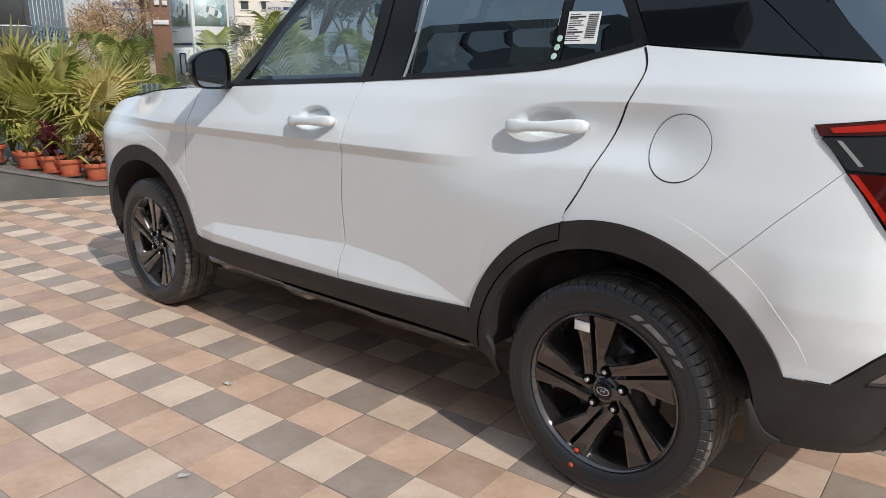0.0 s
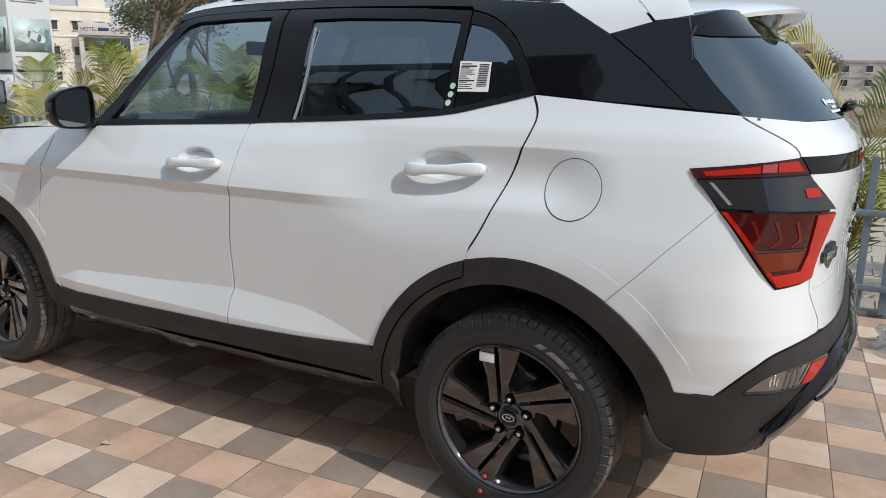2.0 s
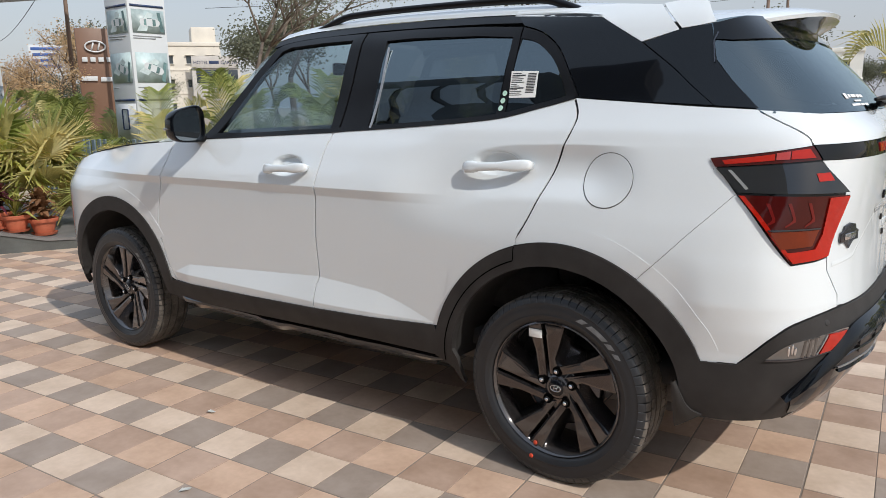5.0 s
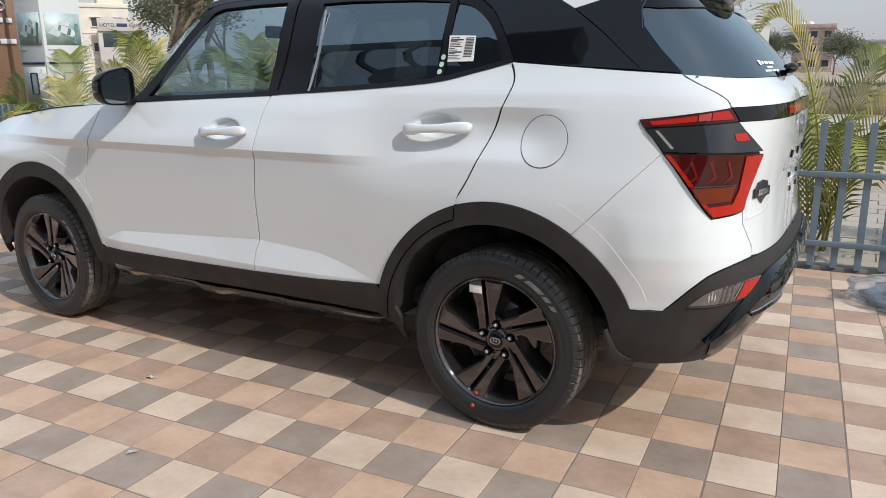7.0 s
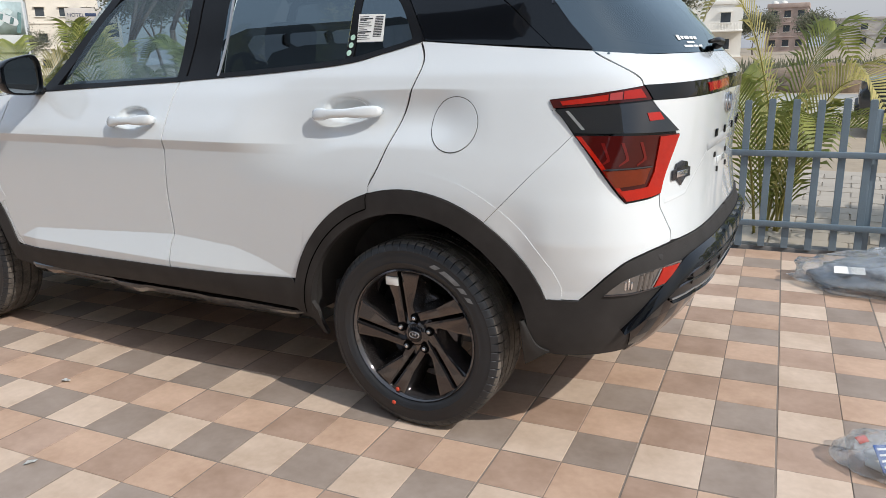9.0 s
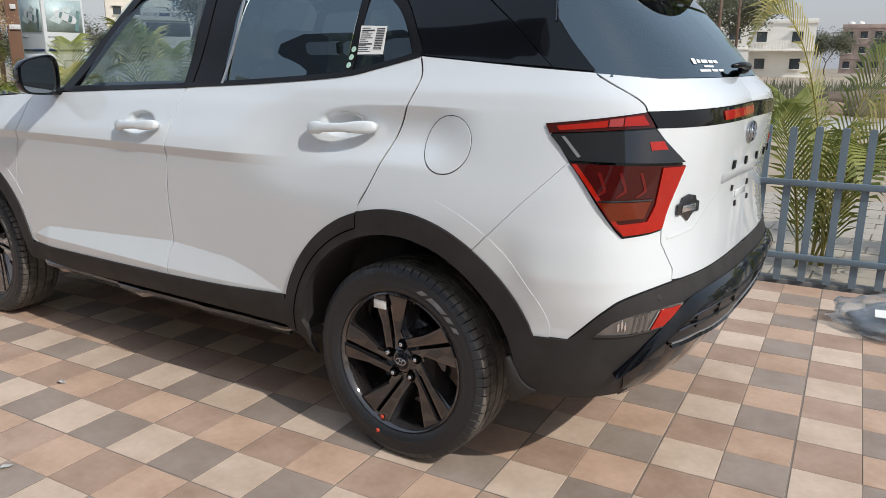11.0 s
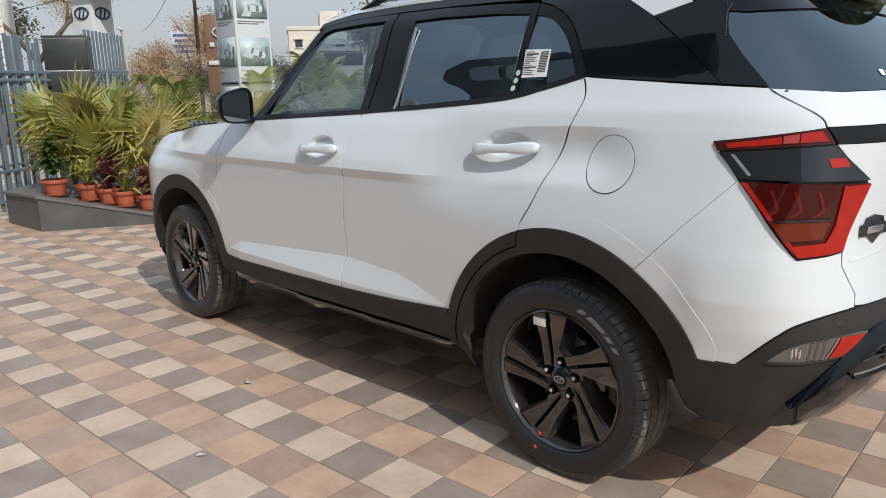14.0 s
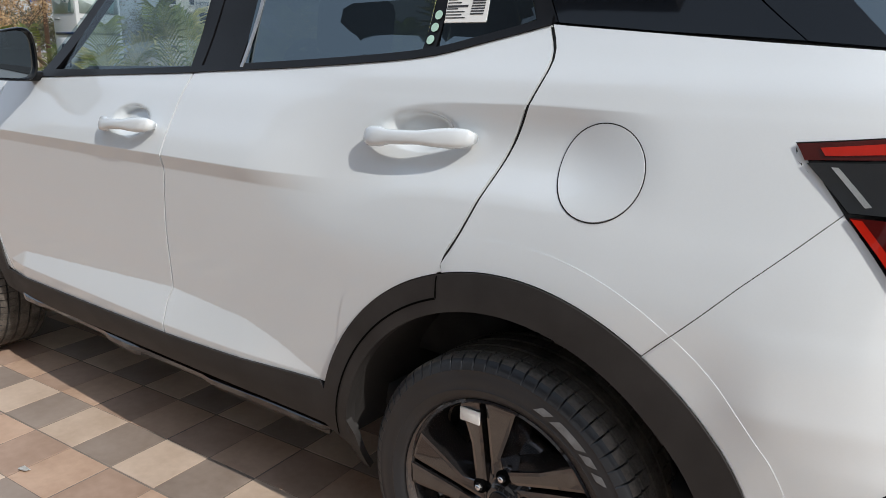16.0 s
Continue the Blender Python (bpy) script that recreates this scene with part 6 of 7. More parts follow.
tower = thing("sign_tower", "tall white square sign tower with pale green pictures", "sign tower", (-7.15, 2.17, -0.06), 0)
W1 = 0.476
part("column", boxed((-W1 / 2, -W1 / 2, 0), (W1 / 2, W1 / 2, 3.1), 0.005), BOARDW, tower)
for face, turn in ((0, 0), (1, 90)):
    m = Matrix.Rotation(radians(turn), 4, "Z")
    y = -W1 / 2
    for z0, z1 in ((0.95, 1.40), (1.64, 1.98), (2.20, 2.46), (2.74, 3.0)):
        p = part("picture", boxed((-0.20, y - 0.006, z0), (0.21, y - 0.001, z1), 0, m), PICTURE if z0 > 1.5 else BOARDW, tower)
        if z0 < 1.5:
            continue
        mid, tall = (z0 + z1) / 2, (z1 - z0)
        lean = 0.35 if tall > 0.3 else 0.0

        def flat(shape, d, material, label=""):
            """One printed shape, in the picture's own plane."""
            pts = [(a * math.cos(lean) + b * math.sin(lean) + 0.02, mid + b * math.cos(lean) - a * math.sin(lean) - 0.01) for a, b in shape]
            bm = prism(pts, y - d - 0.001, y - d)
            bmesh.ops.transform(bm, matrix=m, verts=bm.verts)
            part("printed_shape", bm, material, p, label, smooth=False)

        flat([(-0.17, -0.10), (-0.05, -0.10), (0.05, 0.10), (-0.02, 0.12)], 0.007, PICPALE)
        flat([(0.13, -0.10), (0.18, -0.10), (0.14, 0.12), (0.10, 0.12)], 0.007, PICCAR)
        flat([(0.13 * math.cos(a), 0.058 * math.sin(a) * (1 + 0.25 * math.cos(2 * a))) for a in (2 * math.pi * k / 20 for k in range(20))], 0.009, BOARDW, "white printed car")
        flat([(-0.075, -0.030), (-0.045, -0.036), (-0.045, 0.036), (-0.075, 0.030)], 0.011, PICCAR)
        flat([(0.035, -0.040), (0.075, -0.034), (0.075, 0.034), (0.035, 0.040)], 0.011, PICCAR)
        flat([(-0.03, 0.040), (0.025, 0.043), (0.025, 0.050), (-0.03, 0.047)], 0.011, PICCAR)
        flat([(-0.03, -0.040), (0.025, -0.043), (0.025, -0.050), (-0.03, -0.047)], 0.011, PICCAR)
    for z in (1.42, 2.48):
        part("title_bar", boxed((-0.21, y - 0.006, z + 0.01), (0.21, y - 0.001, z + 0.034), 0, m), NAVY, tower)
    for z, w in ((1.58, 0.10), (2.16, 0.36), (2.135, 0.28)):
        part("text_bar", boxed((-0.20, y - 0.005, z), (-0.20 + w, y - 0.001, z + 0.012), 0, m), GREYPRINT, tower)
    part("phone_outline", boxed((-0.06, y - 0.011, 1.10), (0.06, y - 0.006, 1.34), 0.02, m), NAVY, tower)
    part("phone_screen", boxed((-0.053, y - 0.014, 1.11), (0.053, y - 0.010, 1.33), 0.002, m), BOARDW, tower)

totem = thing("brand_totem", "brown upright totem sign with white marks", "sign", (-18.65, 7.98, -0.06), 66)
part("slab", boxed((-0.46, -0.08, 0), (0.52, 0.08, 3.5), 0.01), BOARDB, totem)
for x0, x1, z0, z1 in ((-0.35, -0.22, 2.62, 2.74), (-0.15, -0.02, 2.62, 2.74), (0.05, 0.18, 2.62, 2.74), (0.25, 0.38, 2.62, 2.74), (-0.42, -0.02, 2.12, 2.24), (0.06, 0.42, 2.10, 2.22)):
    part("plain_bar", boxed((x0, -0.132, z0), (x1, -0.121, z1), 0.003), BOARDW, totem)
bm = bmesh.new()
tube(bm, [(0.25 * math.cos(a), -0.128, 3.02 + 0.14 * math.sin(a)) for a in (2 * math.pi * k / 32 for k in range(33))], 0.022, 6, False)
tube(bm, [(-0.1, -0.128, 2.93), (-0.04, -0.128, 3.12)], 0.022, 6)
tube(bm, [(0.06, -0.128, 2.93), (0.12, -0.128, 3.12)], 0.022, 6)
part("oval_mark", bm, BOARDW, totem)

canopy = thing("entrance_canopy", "blue-grey entrance canopy beam on white pylons", "canopy", (-17.55, 4.1, -0.06), 23)
part("beam", boxed((-0.9, -0.5, 3.72), (8.0, 0.5, 4.8), 0.01), BEAMG, canopy)
py = part("pylon", boxed((-0.31, -0.31, 0), (0.31, 0.31, 3.73), 0.01), BOARDW, canopy, "white pylon with oval marks")
for turn in (0, 90):
    m = Matrix.Rotation(radians(turn), 4, "Z")
    bm = bmesh.new()
    tube(bm, [m @ Vector((0.21 * math.cos(a), -0.32, 3.25 + 0.125 * math.sin(a))) for a in (2 * math.pi * k / 28 for k in range(29))], 0.022, 6, False)
    tube(bm, [m @ Vector((-0.08, -0.32, 3.16)), m @ Vector((-0.03, -0.32, 3.34))], 0.02, 6)
    tube(bm, [m @ Vector((0.04, -0.32, 3.16)), m @ Vector((0.09, -0.32, 3.34))], 0.02, 6)
    part("oval_mark", bm, NAVY, py)

booth = thing("white_building", "white horizontally grooved building behind the gate", "building", (-24.5, 1.2, -0.06), 70)
part("wall", boxed((-5, 0, 0), (2.6, 4, 6), 0), WALLW, booth)
for k in range(18):
    part("board", boxed((-5, -0.05, 2.1 + 0.22 * k), (2.65, 0.0, 2.30 + 0.22 * k), 0.008), WALLW, booth)
part("shop_window", boxed((-5, -0.04, 0.9), (2.5, -0.01, 2.0), 0.005), WINDOWM, booth)
part("plinth", boxed((-5, -0.06, 0), (2.62, -0.002, 0.88), 0.01), BOARDB, booth)
yb = thing("yellow_cart", "yellow box cart beside the building", "cart", (-13.6, 0.05, -0.06), 70)
part("body", boxed((-0.5, -0.3, 0.35), (0.5, 0.3, 0.75), 0.03), YELLOW, yb)
for x in (-0.3, 0.3):
    bm = bmesh.new()
    revolve(bm, [(0.001, -0.04), (0.16, -0.04), (0.18, -0.02), (0.18, 0.02), (0.16, 0.04), (0.001, 0.04)], 20, centre=(x, -0.25, 0.18))
    part("wheel", bm, RUBBER, yb)
part("underframe", boxed((-0.45, -0.22, 0.16), (0.45, 0.22, 0.36), 0.01), DARK, yb)


def house(name, label, at, turn, w, d, storeys, sh, wall, cols, parapet=0.6, balcony=False, base=0.0):
    """A block with storeys, windows with sills, floor bands and a parapet."""
    h = thing(name, label, "building", (at[0], at[1], -0.06), turn)
    part("wall", boxed((-w / 2, 0, 0), (w / 2, d, storeys * sh)), wall, h, smooth=False)
    part("parapet", boxed((-w / 2 - 0.15, -0.15, storeys * sh), (w / 2 + 0.15, d, storeys * sh + parapet), 0.05), wall, h)
    for s in range(storeys):
        part("floor_band", boxed((-w / 2 - 0.12, -0.12, s * sh - 0.08), (w / 2 + 0.12, 0.02, s * sh + 0.14), 0.02), wall, h)
        for c in range(cols):
            x = -w / 2 + (c + 0.5) * w / cols
            win = part("window", boxed((x - 0.55, -0.04, s * sh + 0.95), (x + 0.55, 0.02, s * sh + 2.1), 0.01), WINDOWM, h, smooth=False)
            part("sill", boxed((x - 0.68, -0.22, s * sh + 0.84), (x + 0.68, -0.041, s * sh + 0.93), 0.01), WALLW, win)
            part("sunshade", boxed((x - 0.72, -0.40, s * sh + 2.15), (x + 0.72, -0.041, s * sh + 2.24), 0.01), wall, win)
        if balcony and s:
            b = part("balcony", boxed((-w / 2, -1.3, s * sh - 0.1), (w / 2, -0.121, s * sh + 0.1), 0.03), WALLW, h)
            part("balcony_rail", boxed((-w / 2, -1.3, s * sh + 0.85), (w / 2, -1.22, s * sh + 0.95), 0.01), WALLW, b)
            for k in range(int(w / 0.35)):
                part("baluster", boxed((-w / 2 + 0.35 * k, -1.29, s * sh + 0.1), (-w / 2 + 0.35 * k + 0.1, -1.23, s * sh + 0.86), 0.02), WALLW, b)
    return h


hot = house("hotel", "cream three-storey hotel with a sign board", (-97.0, 66.0), 58, 9, 9, 3, 3.5, WALLC, 3)
part("penthouse", boxed((0.5, 1, 10.5), (4.0, 7, 13.4), 0.05), WALLC, hot)
part("annex", boxed((0.0, -2.2, 0), (7.0, 3, 7.2), 0.03), WALLG, hot)
part("annex_window", boxed((0.6, -2.26, 5.0), (6.6, -2.2, 6.9), 0.01), WINDOWM, hot)
sg = part("sign_board", boxed((0.0, -2.5, 7.2), (6.7, -2.3, 8.9), 0.02), WALLG, hot, "pale grey hotel sign board")
for word, x in (("HOTEL", 0.25), ("GARDEN", 4.15)):
    cu = bpy.data.curves.new("sign_text", "FONT")
    cu.body, cu.size, cu.extrude = word, 0.68, 0.01
    ob = new("sign_text", cu)
    ob.data.materials.append(NAVY)
    ob.parent = sg
    ob.matrix_basis = pose(x, -2.52, 7.75, 90, 0, 0)
part("sign_bar", boxed((2.5, -2.52, 7.77), (3.9, -2.50, 8.23), 0.01), NAVY, sg)
house("white_house", "white balconied two-storey house across the road", (-14.6, 92.0), 8, 7.5, 8, 2, 3.0, WALLW, 2, 0.5, True)
tp = house("white_house", "pale flat-roofed house across the road", (-21.5, 80.0), 14, 12, 8, 2, 3.0, WALLW, 4, 0.5, False)
bb = house("brown_building", "unfinished brown brick apartment block far off", (-10.7, 152.0), 2, 6.8, 10, 3, 2.6, WALLB, 3, 0.8)
for x in (-4, -1.5):
    bm = bmesh.new()
    revolve(bm, [(0.001, 0), (0.6, 0), (0.6, 1.0), (0.2, 1.2), (0.001, 1.2)], 16, axis="z", centre=(x * 0.6, 3, 8.0))
    part("water_tank", bm, WALLW, bb)
house("grey_building", "grey rendered building far off", (8.0, 160.0), 2, 24, 10, 2, 2.6, WALLG, 6, 0.6)
bd = thing("hoarding", "blue and white hoarding with plain bars", "hoarding", (-53.0, 25.0, -0.06), 62)
part("board", boxed((-2.6, 0, 4.2), (2.6, 0.2, 6.0), 0.02), BOARDW, bd)
for x in (-2.0, 2.0):
    part("leg", boxed((x - 0.1, 0.05, 0), (x + 0.1, 0.15, 4.25), 0.01), POLE, bd)
for k in range(4):
    for x0, x1, ink in ((-2.45 + 0.1 * (k % 2), -0.55 - 0.25 * (k % 3), BLUEINK), (-0.2 + 0.12 * (k % 2), 1.0 - 0.2 * (k % 2), GREYPRINT), (1.2, 2.4 - 0.3 * (k % 3), BLUEINK)):
        part("plain_bar", boxed((x0, -0.03, 5.62 - 0.40 * k), (x1, -0.001, 5.82 - 0.40 * k), 0.01), ink, bd)


def tree(at, seed, height, spread, leaf, count, size, label, clump=0.5):
    """A tapered trunk with forking limbs and many small leaves about the twigs."""
    rng = random.Random(seed)
    t = thing("tree", label, "tree", at)
    wood, twigs = bmesh.new(), []

    def limb(p, d, l, r, depth):
        q = p + d * l * 0.5 + Vector((rng.uniform(-1, 1), rng.uniform(-1, 1), rng.uniform(-0.3, 0.6))) * l * 0.08
        e = q + (d + Vector((rng.uniform(-1, 1), rng.uniform(-1, 1), rng.uniform(-0.2, 0.7))) * 0.2).normalized() * l * 0.5
        tube(wood, [p, q, e], [r, r * 0.82, r * 0.62], 6 if depth > 1 else 5)
        if depth <= 2:
            twigs.extend((q, e))
        if depth:
            for k in range(rng.choice((2, 3, 3))):
                a = rng.uniform(0, 2 * math.pi)
                nd = (d * 0.75 + Vector((math.cos(a), math.sin(a), rng.uniform(-0.1, 0.55))) * spread).normalized()
                limb(e, nd, l * rng.uniform(0.62, 0.82), r * 0.6, depth - 1)

    limb(Vector((0, 0, -0.1)), Vector((rng.uniform(-0.1, 0.1), rng.uniform(-0.1, 0.1), 1)).normalized(), height * 0.34, height * 0.020, 4)
    part("trunk", wood, BARK, t)
    verts, faces = [], []
    for k in range(count):
        c = rng.choice(twigs) + Vector((rng.gauss(0, 1), rng.gauss(0, 1), rng.gauss(0, 0.8))) * clump
        a, b = rng.uniform(0, 6.3), rng.uniform(-0.8, 0.8)
        d = Vector((math.cos(a) * math.cos(b), math.sin(a) * math.cos(b), math.sin(b)))
        s = d.orthogonal().normalized() * size * rng.uniform(0.3, 0.55)
        l = size * rng.uniform(0.7, 1.3)
        n = len(verts)
        verts += [c, c + d * l * 0.5 + s, c + d * l, c + d * l * 0.5 - s]
        faces.append((n, n + 1, n + 2, n + 3))
    add_leaves(t, "crown", verts, faces, leaf)
    return t


DRY = "half-bare tree with dry orange leaves"
tree((-15.5, 5.6, -0.06), 11, 3.1, 0.78, ORANGELEAF, 4500, 0.036, DRY, 0.10)
tree((-13.0, 3.4, -0.06), 12, 2.2, 0.80, ORANGELEAF, 6500, 0.030, DRY, 0.09)
tree((-24.0, 4.6, -0.06), 13, 7.5, 0.60, ORANGELEAF, 40000, 0.042, DRY, 0.26)
tree((-21.0, 9.5, -0.06), 14, 4.2, 0.70, ORANGELEAF, 7000, 0.045, DRY, 0.16)
tree((-27.0, 10.5, -0.06), 18, 3.0, 0.75, DUSTLEAF, 12000, 0.060, "dusty grey-green tree behind the fence", 0.30)
tree((-30.0, 15.5, -0.06), 19, 3.0, 0.75, DUSTLEAF, 12000, 0.060, "dusty grey-green tree behind the fence", 0.30)
tree((-14.4, 9.9, -0.06), 15, 5.4, 0.60, DUSTLEAF, 1800, 0.05, "sparse tree with dusty leaves", 0.2)
tree((-18.0, 14.5, -0.06), 16, 7.0, 0.60, DUSTLEAF, 3600, 0.06, "sparse tree with dusty leaves", 0.26)
tree((-9.5, 14.0, -0.06), 17, 6.0, 0.60, DUSTLEAF, 4000, 0.06, "sparse tree with dusty leaves", 0.26)
for k, (x, y, h) in enumerate(((-4.5, 105, 5.0), (-11.5, 110, 5.2), (12, 120, 5.0), (-14, 60, 7), (-22, 55, 7), (-32, 46, 7.5), (20, 110, 5), (30, 100, 5.5), (-40, 36, 8), (-48, 40, 8), (-60, 30, 8), (-62, 12, 8), (-58, 2, 8))):
    tree((x, y, -0.06), 70 + k, h, 0.62, DUSTLEAF, 6000, 0.20, "dusty green tree in the haze", 0.7)
# scrub and heaps on the open land
bm = bmesh.new()
rng = random.Random(8)
verts, faces = [], []
for k in range(9000):
    x, y = rng.uniform(-30, 30), rng.uniform(20.5, 48)
    hgt = rng.uniform(0.15, 0.7)
    a = rng.uniform(0, 6.3)
    s = Vector((math.cos(a), math.sin(a), 0)) * 0.05
    n = len(verts)
    verts += [Vector((x, y, -0.06)) - s, Vector((x, y, -0.06)) + s, Vector((x + rng.uniform(-0.15, 0.15), y + rng.uniform(-0.15, 0.15), hgt))]
    faces.append((n, n + 1, n + 2))
scrub = new("dry_scrub", leaf_mesh("dry_scrub", verts, faces, DUSTLEAF))
tagged(scrub, "dry grass and scrub on open land", "scrub", kind="stuff")
bm = bmesh.new()
for k in range(14):
    x, y, r = rng.uniform(-2, 7), rng.uniform(20, 24), rng.uniform(0.6, 1.5)
    v = bmesh.ops.create_icosphere(bm, subdivisions=3, radius=1)["verts"]
    for q in v:
        d = 1 + 0.35 * noise.noise(q.co * 2.2 + Vector((k, 0, 0))) + 0.15 * noise.noise(q.co * 7)
        q.co = Vector((x + q.co.x * r * d * 1.4, y + q.co.y * r * d, -0.1 + max(-0.1, q.co.z) * r * 0.5 * d))
heap = part("earth_heap", bm, EARTH)
tagged(heap, "heaps of dug brown earth beside the road", "earth heap", kind="stuff")


def mast(x, y, h, r, lean=0.0):
    t = thing("utility_pole", "rusty brown utility pole with insulators", "pole", (x, y, -0.06))
    bm = bmesh.new()
    tube(bm, [(0, 0, 0), (lean, 0, h)], [r, r * 0.75], 8)
    part("shaft", bm, POLE, t)
    part("cross_arm", boxed((-0.6, -0.04, h - 0.75), (0.6, 0.04, h - 0.66), 0.005), POLE, t)
    for k in (-0.5, -0.2, 0.2, 0.5):
        bm = bmesh.new()
        revolve(bm, [(0.001, 0), (0.05, 0), (0.03, 0.05), (0.05, 0.08), (0.02, 0.13), (0.001, 0.14)], 10, axis="z", centre=(k, 0, h - 0.66))
        part("insulator", bm, DARK, t)


mast(-16.4, 6.1, 5.6, 0.055, 0.15)
mast(-17.3, 7.9, 5.9, 0.06, 0.05)
mast(-10.4, 46.0, 9.0, 0.12)
mast(-9.4, 46.5, 9.5, 0.10)
cables = thing("overhead_cables", "sagging black overhead cables", "cables", (0, 0, 0))
for k, (a, b, sag) in enumerate((((-16.4, 6.1, 5.0), (-60, -4, 8.2), 0.8), ((-16.4, 6.1, 4.9), (-60, 3, 7.0), 0.7), ((-16.4, 6.1, 4.6), (-48, 18, 5.4), 0.8), ((-30, 20, 6.0), (-10.4, 46, 8.6), 0.7), ((-10.4, 46, 8.4), (40, 46, 9.6), 0.7), ((-30, 24, 5.0), (-10.4, 46, 7.2), 0.6),
                              ((-10.4, 46, 7.2), (40, 44, 6.4), 0.6), ((-16.4, 6.1, 4.4), (-40, 4, 4.6), 0.7), ((-16.4, 6.1, 5.2), (-60, 10, 9.0), 0.8), ((-16.4, 6.1, 4.8), (-60, -10, 6.2), 0.7))):
    bm = bmesh.new()
    tube(bm, [Vector(a).lerp(Vector(b), s / 12) - Vector((0, 0, 0.4 * sag * math.sin(math.pi * s / 12))) for s in range(13)], 0.012, 5)
    part("cable", bm, WIRE, cables)

# dark car parked beyond the fence
pc = thing("parked_car", "dark grey hatchback parked beyond the fence", "car", (3.3, 9.8, -0.06), 0)
side = [(-2.0, 0.30), (-2.02, 0.62), (-1.90, 0.80), (-1.05, 0.93), (-0.45, 1.38), (0.95, 1.42), (1.55, 1.02), (1.85, 0.92), (1.92, 0.35)]
part("body", prism(side, -0.80, 0.80, 0.05), CARGREY, pc)
part("side_glass", prism([(-0.88, 0.95), (-0.42, 1.32), (0.88, 1.35), (1.30, 1.00)], -0.812, -0.804), WINDOWM, pc, smooth=False)
for x in (-1.28, 1.18):
    bm = bmesh.new()
    revolve(bm, [(0.001, -0.09), (0.2, -0.09), (0.22, -0.11), (0.30, -0.10), (0.31, 0), (0.30, 0.10), (0.001, 0.1)], 28, centre=(x, -0.74, 0.31))
    wh = part("wheel", bm, RUBBER, pc)
    bm = bmesh.new()
    revolve(bm, [(0.001, -0.115), (0.17, -0.108), (0.19, -0.10)], 20, centre=(x, -0.74, 0.31))
    part("wheel_cover", bm, SILVER, wh)
part("head_lamp", boxed((-2.0, -0.79, 0.66), (-1.72, -0.60, 0.80), 0.03), CLEARL, pc)
part("door_mirror", boxed((-0.86, -0.95, 0.95), (-0.74, -0.80, 1.06), 0.03), CARGREY, pc)
part("bumper_trim", boxed((-2.05, -0.78, 0.30), (-1.86, 0.78, 0.46), 0.03), CLAD, pc)

# ---- the showroom behind the camera ----
shop = thing("showroom", "showroom front with dark fascia, glass and pale columns", "building", (0, -6.6, -0.006), 4)
part("back_wall", boxed((-12, -8.0, 0), (6, -7.7, 9.0)), WALLW, shop, smooth=False)
part("upper_wall", boxed((-30, -3.2, 4.05), (6, -2.8, 9.4), 0.02), WALLW, shop)
for z0, z1 in ((4.5, 5.2), (5.7, 6.5), (7.1, 7.9), (8.4, 8.9)):
    part("window_ribbon", boxed((-29.5, -2.82, z0), (-10.2, -2.76, z1), 0.01), FASCIA, shop)
for k in range(6):
    part("wall_fin", boxed((-29.6 + 3.6 * k, -2.79, 4.1), (-29.2 + 3.6 * k, -2.5, 9.3), 0.02), WALLW, shop)
part("fascia", boxed((-9.6, -0.35, 4.3), (-2.6, 0.05, 8.2), 0.02), FASCIA, shop, "dark bronze sign fascia with plain bars")
part("fascia_top", boxed((-9.6, -2.8, 4.05), (-2.6, -0.36, 8.1), 0.02), FASCIA, shop)
part("soffit", boxed((-12, -7.7, 3.9), (6, -2.0, 4.04)), WALLW, shop, smooth=False)
for k in range(7):
    part("column", boxed((-12 + 3 * k - 0.2, -2.5, 0), (-12 + 3 * k + 0.2, -2.1, 3.895), 0.02), BOARDW, shop)
    if k < 6:
        part("glass_pane", boxed((-11.79 + 3 * k, -2.42, 0.06), (-9.21 + 3 * k, -2.40, 3.88)), WINDOWM, shop, smooth=False)
part("plinth", boxed((-12, -2.55, 0), (6, -2.51, 0.055)), GRANTOP, shop, smooth=False)
for x0, x1, z0, z1 in ((-8.8, -8.0, 6.6, 7.3), (-7.8, -7.0, 6.6, 7.3), (-6.8, -6.0, 6.6, 7.3), (-5.8, -5.0, 6.6, 7.3), (-8.8, -7.9, 5.2, 5.9), (-7.7, -3.6, 5.3, 5.8)):
    part("fascia_bar", boxed((x0, 0.051, z0), (x1, 0.08, z1), 0.005), SILVER, shop)

# ---- loose things on the tiles ----
def film_lump(cx, cy, rx, ry, h, seed, subdiv=4):
    bm = bmesh.new()
    vs = bmesh.ops.create_icosphere(bm, subdivisions=subdiv, radius=1)["verts"]
    for q in vs:
        p = q.co.copy()
        d = 1 + 0.16 * noise.noise(p * 2.4 + Vector((seed, 0, 0))) + 0.10 * noise.noise(p * 6 + Vector((0, seed, 0))) + 0.05 * noise.noise(p * 15)
        z = p.z * h * d * (1 + 0.3 * noise.noise(p * 3 + Vector((0, 0, seed))))
        q.co = Vector((cx + p.x * rx * d, cy + p.y * ry * d, max(0.002, h * 0.45 + z)))
    return bm


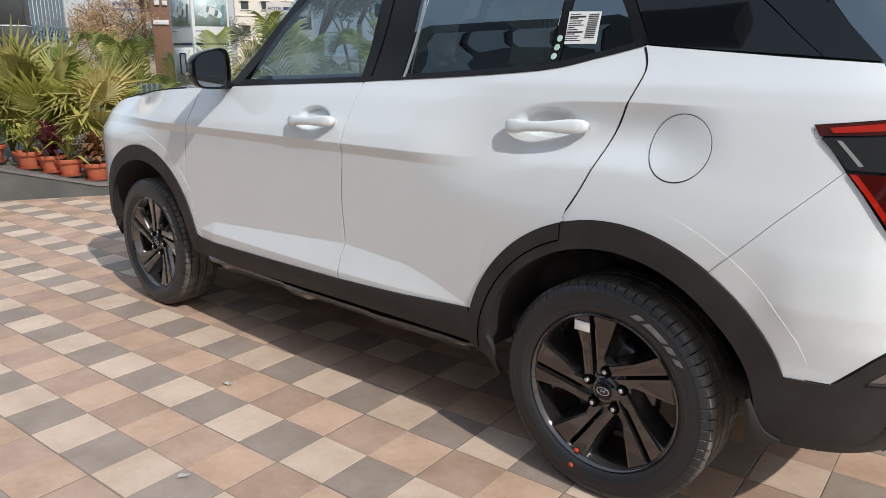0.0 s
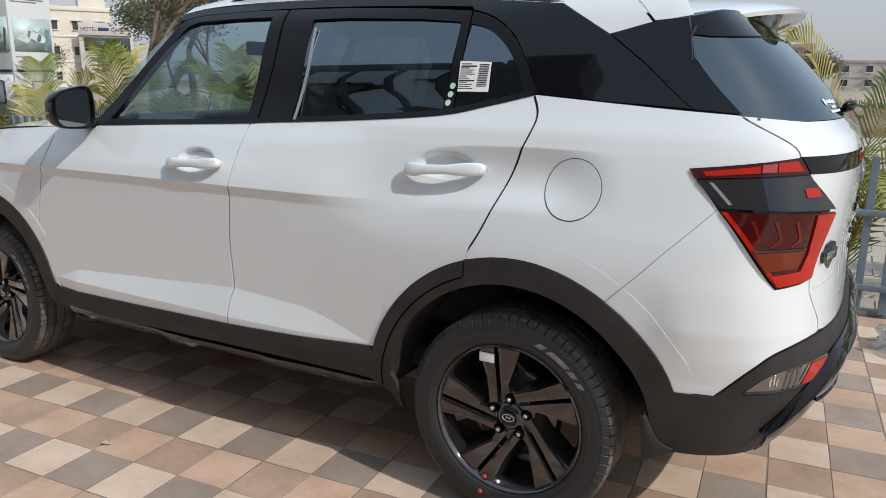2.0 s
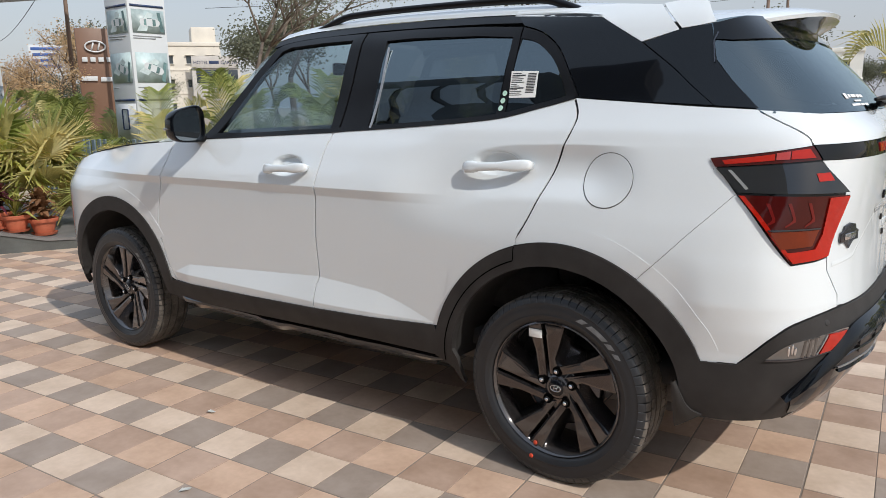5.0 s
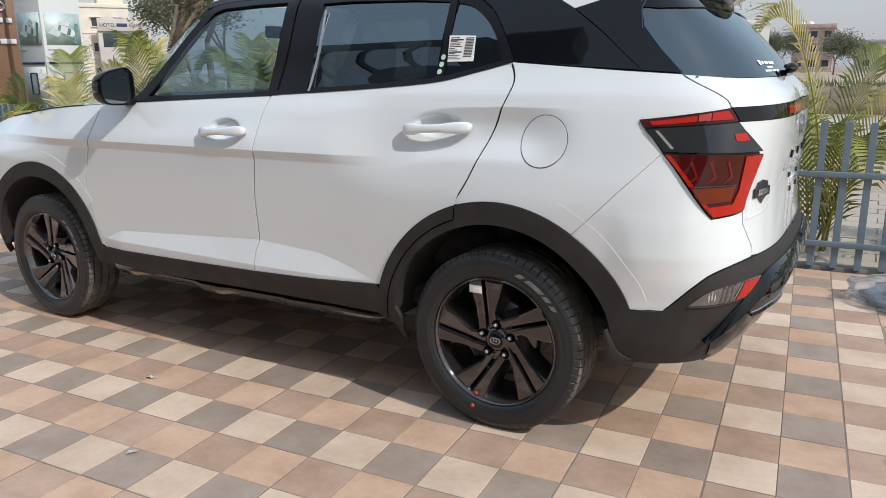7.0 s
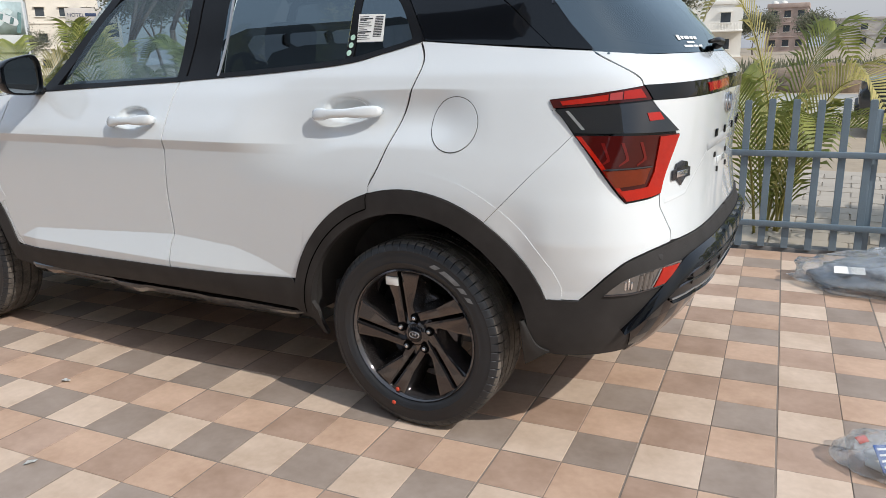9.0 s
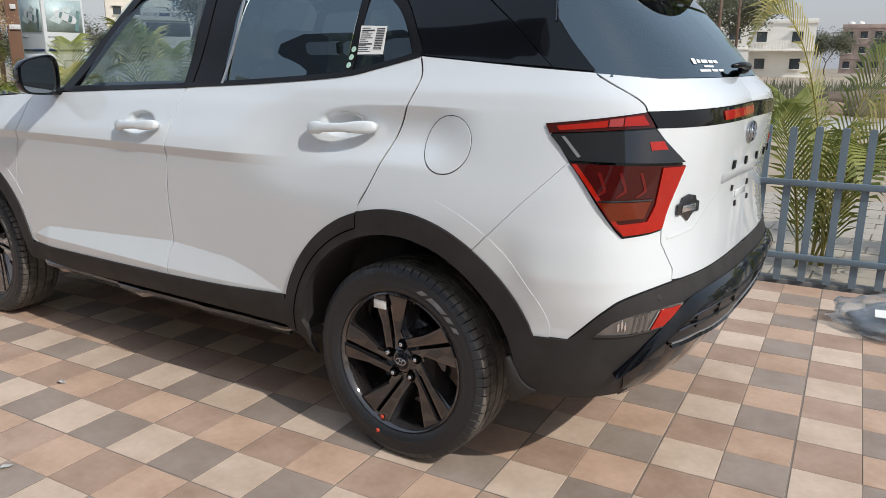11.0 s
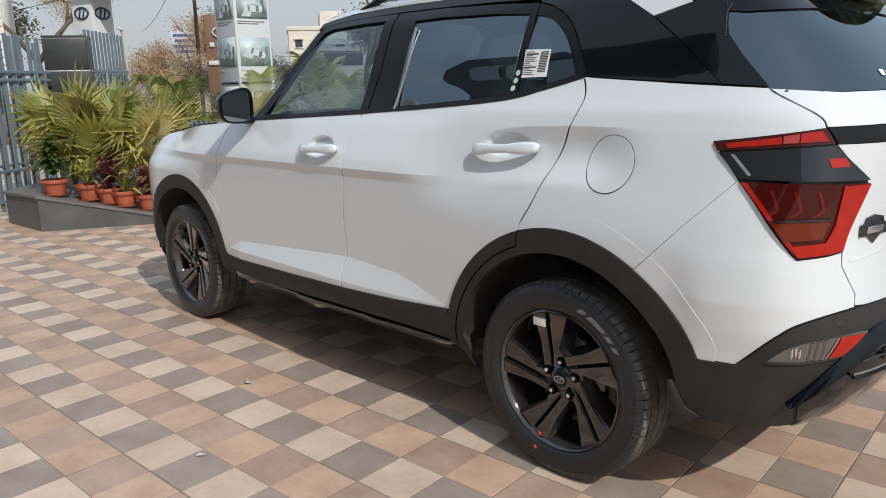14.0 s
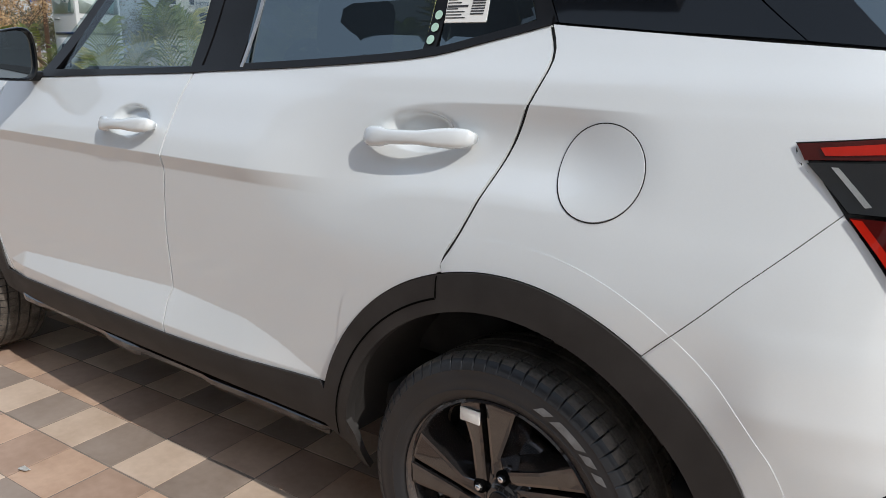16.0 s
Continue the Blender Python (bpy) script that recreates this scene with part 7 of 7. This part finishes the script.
wrap = thing("wrapped_bundle", "grey parts wrapped in clear crumpled plastic", "plastic bundle", (0, 0, 0))
part("parts", film_lump(1.66, 1.46, 0.54, 0.24, 0.105, 3), GREYWRAP, wrap)
part("film", film_lump(1.64, 1.45, 0.62, 0.30, 0.130, 7), FILM, wrap, "crumpled clear plastic film")
for x, y, z, a in ((1.28, 1.27, 0.125, 8), (1.74, 1.27, 0.140, -6)):
    part("paper_tag", boxed((-0.07, -0.022, 0), (0.07, 0.022, 0.002), 0, pose(x, y, z, 38, 0, a)), PAPER, wrap, smooth=False)
bag = thing("plastic_bag", "clear crumpled plastic bag with blue print", "plastic bag", (0, 0, 0))
part("film", film_lump(1.46, -0.46, 0.20, 0.13, 0.07, 12), FILM, bag)
part("inner_film", film_lump(1.49, -0.47, 0.14, 0.09, 0.055, 15), PAPER, bag)
part("blue_label", boxed((-0.03, -0.042, 0), (0.03, 0.042, 0.003), 0.001, pose(1.40, -0.53, 0.062, 40, 0, 30)), BLUEINK, bag)
part("red_mark", boxed((-0.02, -0.012, 0), (0.02, 0.012, 0.003), 0.001, pose(1.335, -0.42, 0.052, 30, 0, 50)), REDDOT, bag)
for k in range(4):
    part("print_bar", boxed((-0.022, -0.003, 0.003), (0.018 - 0.004 * k, 0.003, 0.004), 0, pose(1.40, -0.53, 0.062, 40, 0, 30) @ pose(0, 0.028 - 0.018 * k, 0)), PAPER, bag, smooth=False)
for k, (x, y, a) in enumerate(((-1.476, -1.170, 20), (-1.003, -1.622, 70), (0.51, 0.877, 40))):
    bm = bmesh.new()
    pts = [(-0.022, 0, 0.004), (-0.006, 0.010, 0.010), (0.024, 0.003, 0.005), (0.012, -0.010, 0.006), (-0.008, -0.012, 0.011)]
    vs = [bm.verts.new(p) for p in pts]
    c = bm.verts.new((0, 0, 0.002))
    for n in range(5):
        bm.faces.new((c, vs[n], vs[(n + 1) % 5]))
    bmesh.ops.solidify(bm, geom=bm.faces[:], thickness=0.001)
    ob = part("fallen_petal", bm, PAPER if k < 2 else DRYLEAF)
    ob.matrix_basis = pose(x, y, 0.001, 0, 0, a)
    tagged(ob, "dry curled leaf scrap lying on the tiles", "leaf scrap", "leaf scraps")

# ---- the tiles ----
def tile_data(name, material, w, h=0.006):
    """One tile with a chamfered edge."""
    bm = bmesh.new()
    box(bm, (-w, -w, -h), (w, w, 0))
    top = [f for f in bm.faces if f.normal.z > 0.9]
    es = list({e for f in top for e in f.edges})
    bmesh.ops.bevel(bm, geom=es, offset=0.0008, segments=1, affect="EDGES")
    me = bpy.data.meshes.new(name)
    bm.to_mesh(me)
    bm.free()
    me.materials.append(material)
    return me


HALF = STEP / 2 - 0.0023
KINDS = TILES_NEAR
DATA = [tile_data("tile", m, HALF) for m in KINDS]


def kind_of(i, j):
    return {(1, 1): 0, (0, 1): 1, (1, 0): 2, (0, 0): 3}[(i % 2, j % 2)]


rng = random.Random(21)
far = [([], []) for _ in range(4)]
for i in range(I0, I1):
    for j in range(J0, J1):
        k = kind_of(i, j)
        c = (grid_at(i, j) + grid_at(i + 1, j + 1)) / 2
        dx = 0.0009 * (1 if i % 2 == 0 else -1)
        dy = 0.0009 * (1 if j % 2 == 0 else -1)
        c += Vector((dx * _c, dy, 0))
        m = Matrix.Translation((c.x, c.y, rng.uniform(-0.0007, 0.0007))) @ Euler((rng.uniform(-0.003, 0.003), rng.uniform(-0.003, 0.003), TURN0)).to_matrix().to_4x4()
        if -10 <= i <= 7 and -4 <= j <= 11:
            ob = new("tile", DATA[k])
            ob.parent = pavement
            ob.matrix_basis = m
        else:
            v, f = far[k]
            n = len(v)
            v += [m @ q.co for q in DATA[k].vertices]
            f += [tuple(n + q for q in p.vertices) for p in DATA[k].polygons]
for (v, f), m in zip(far, TILES_FAR):
    ob = new("tile_field", leaf_mesh("tile_field", v, f, m))
    ob.parent = pavement
    tagged(ob, kind="stuff")
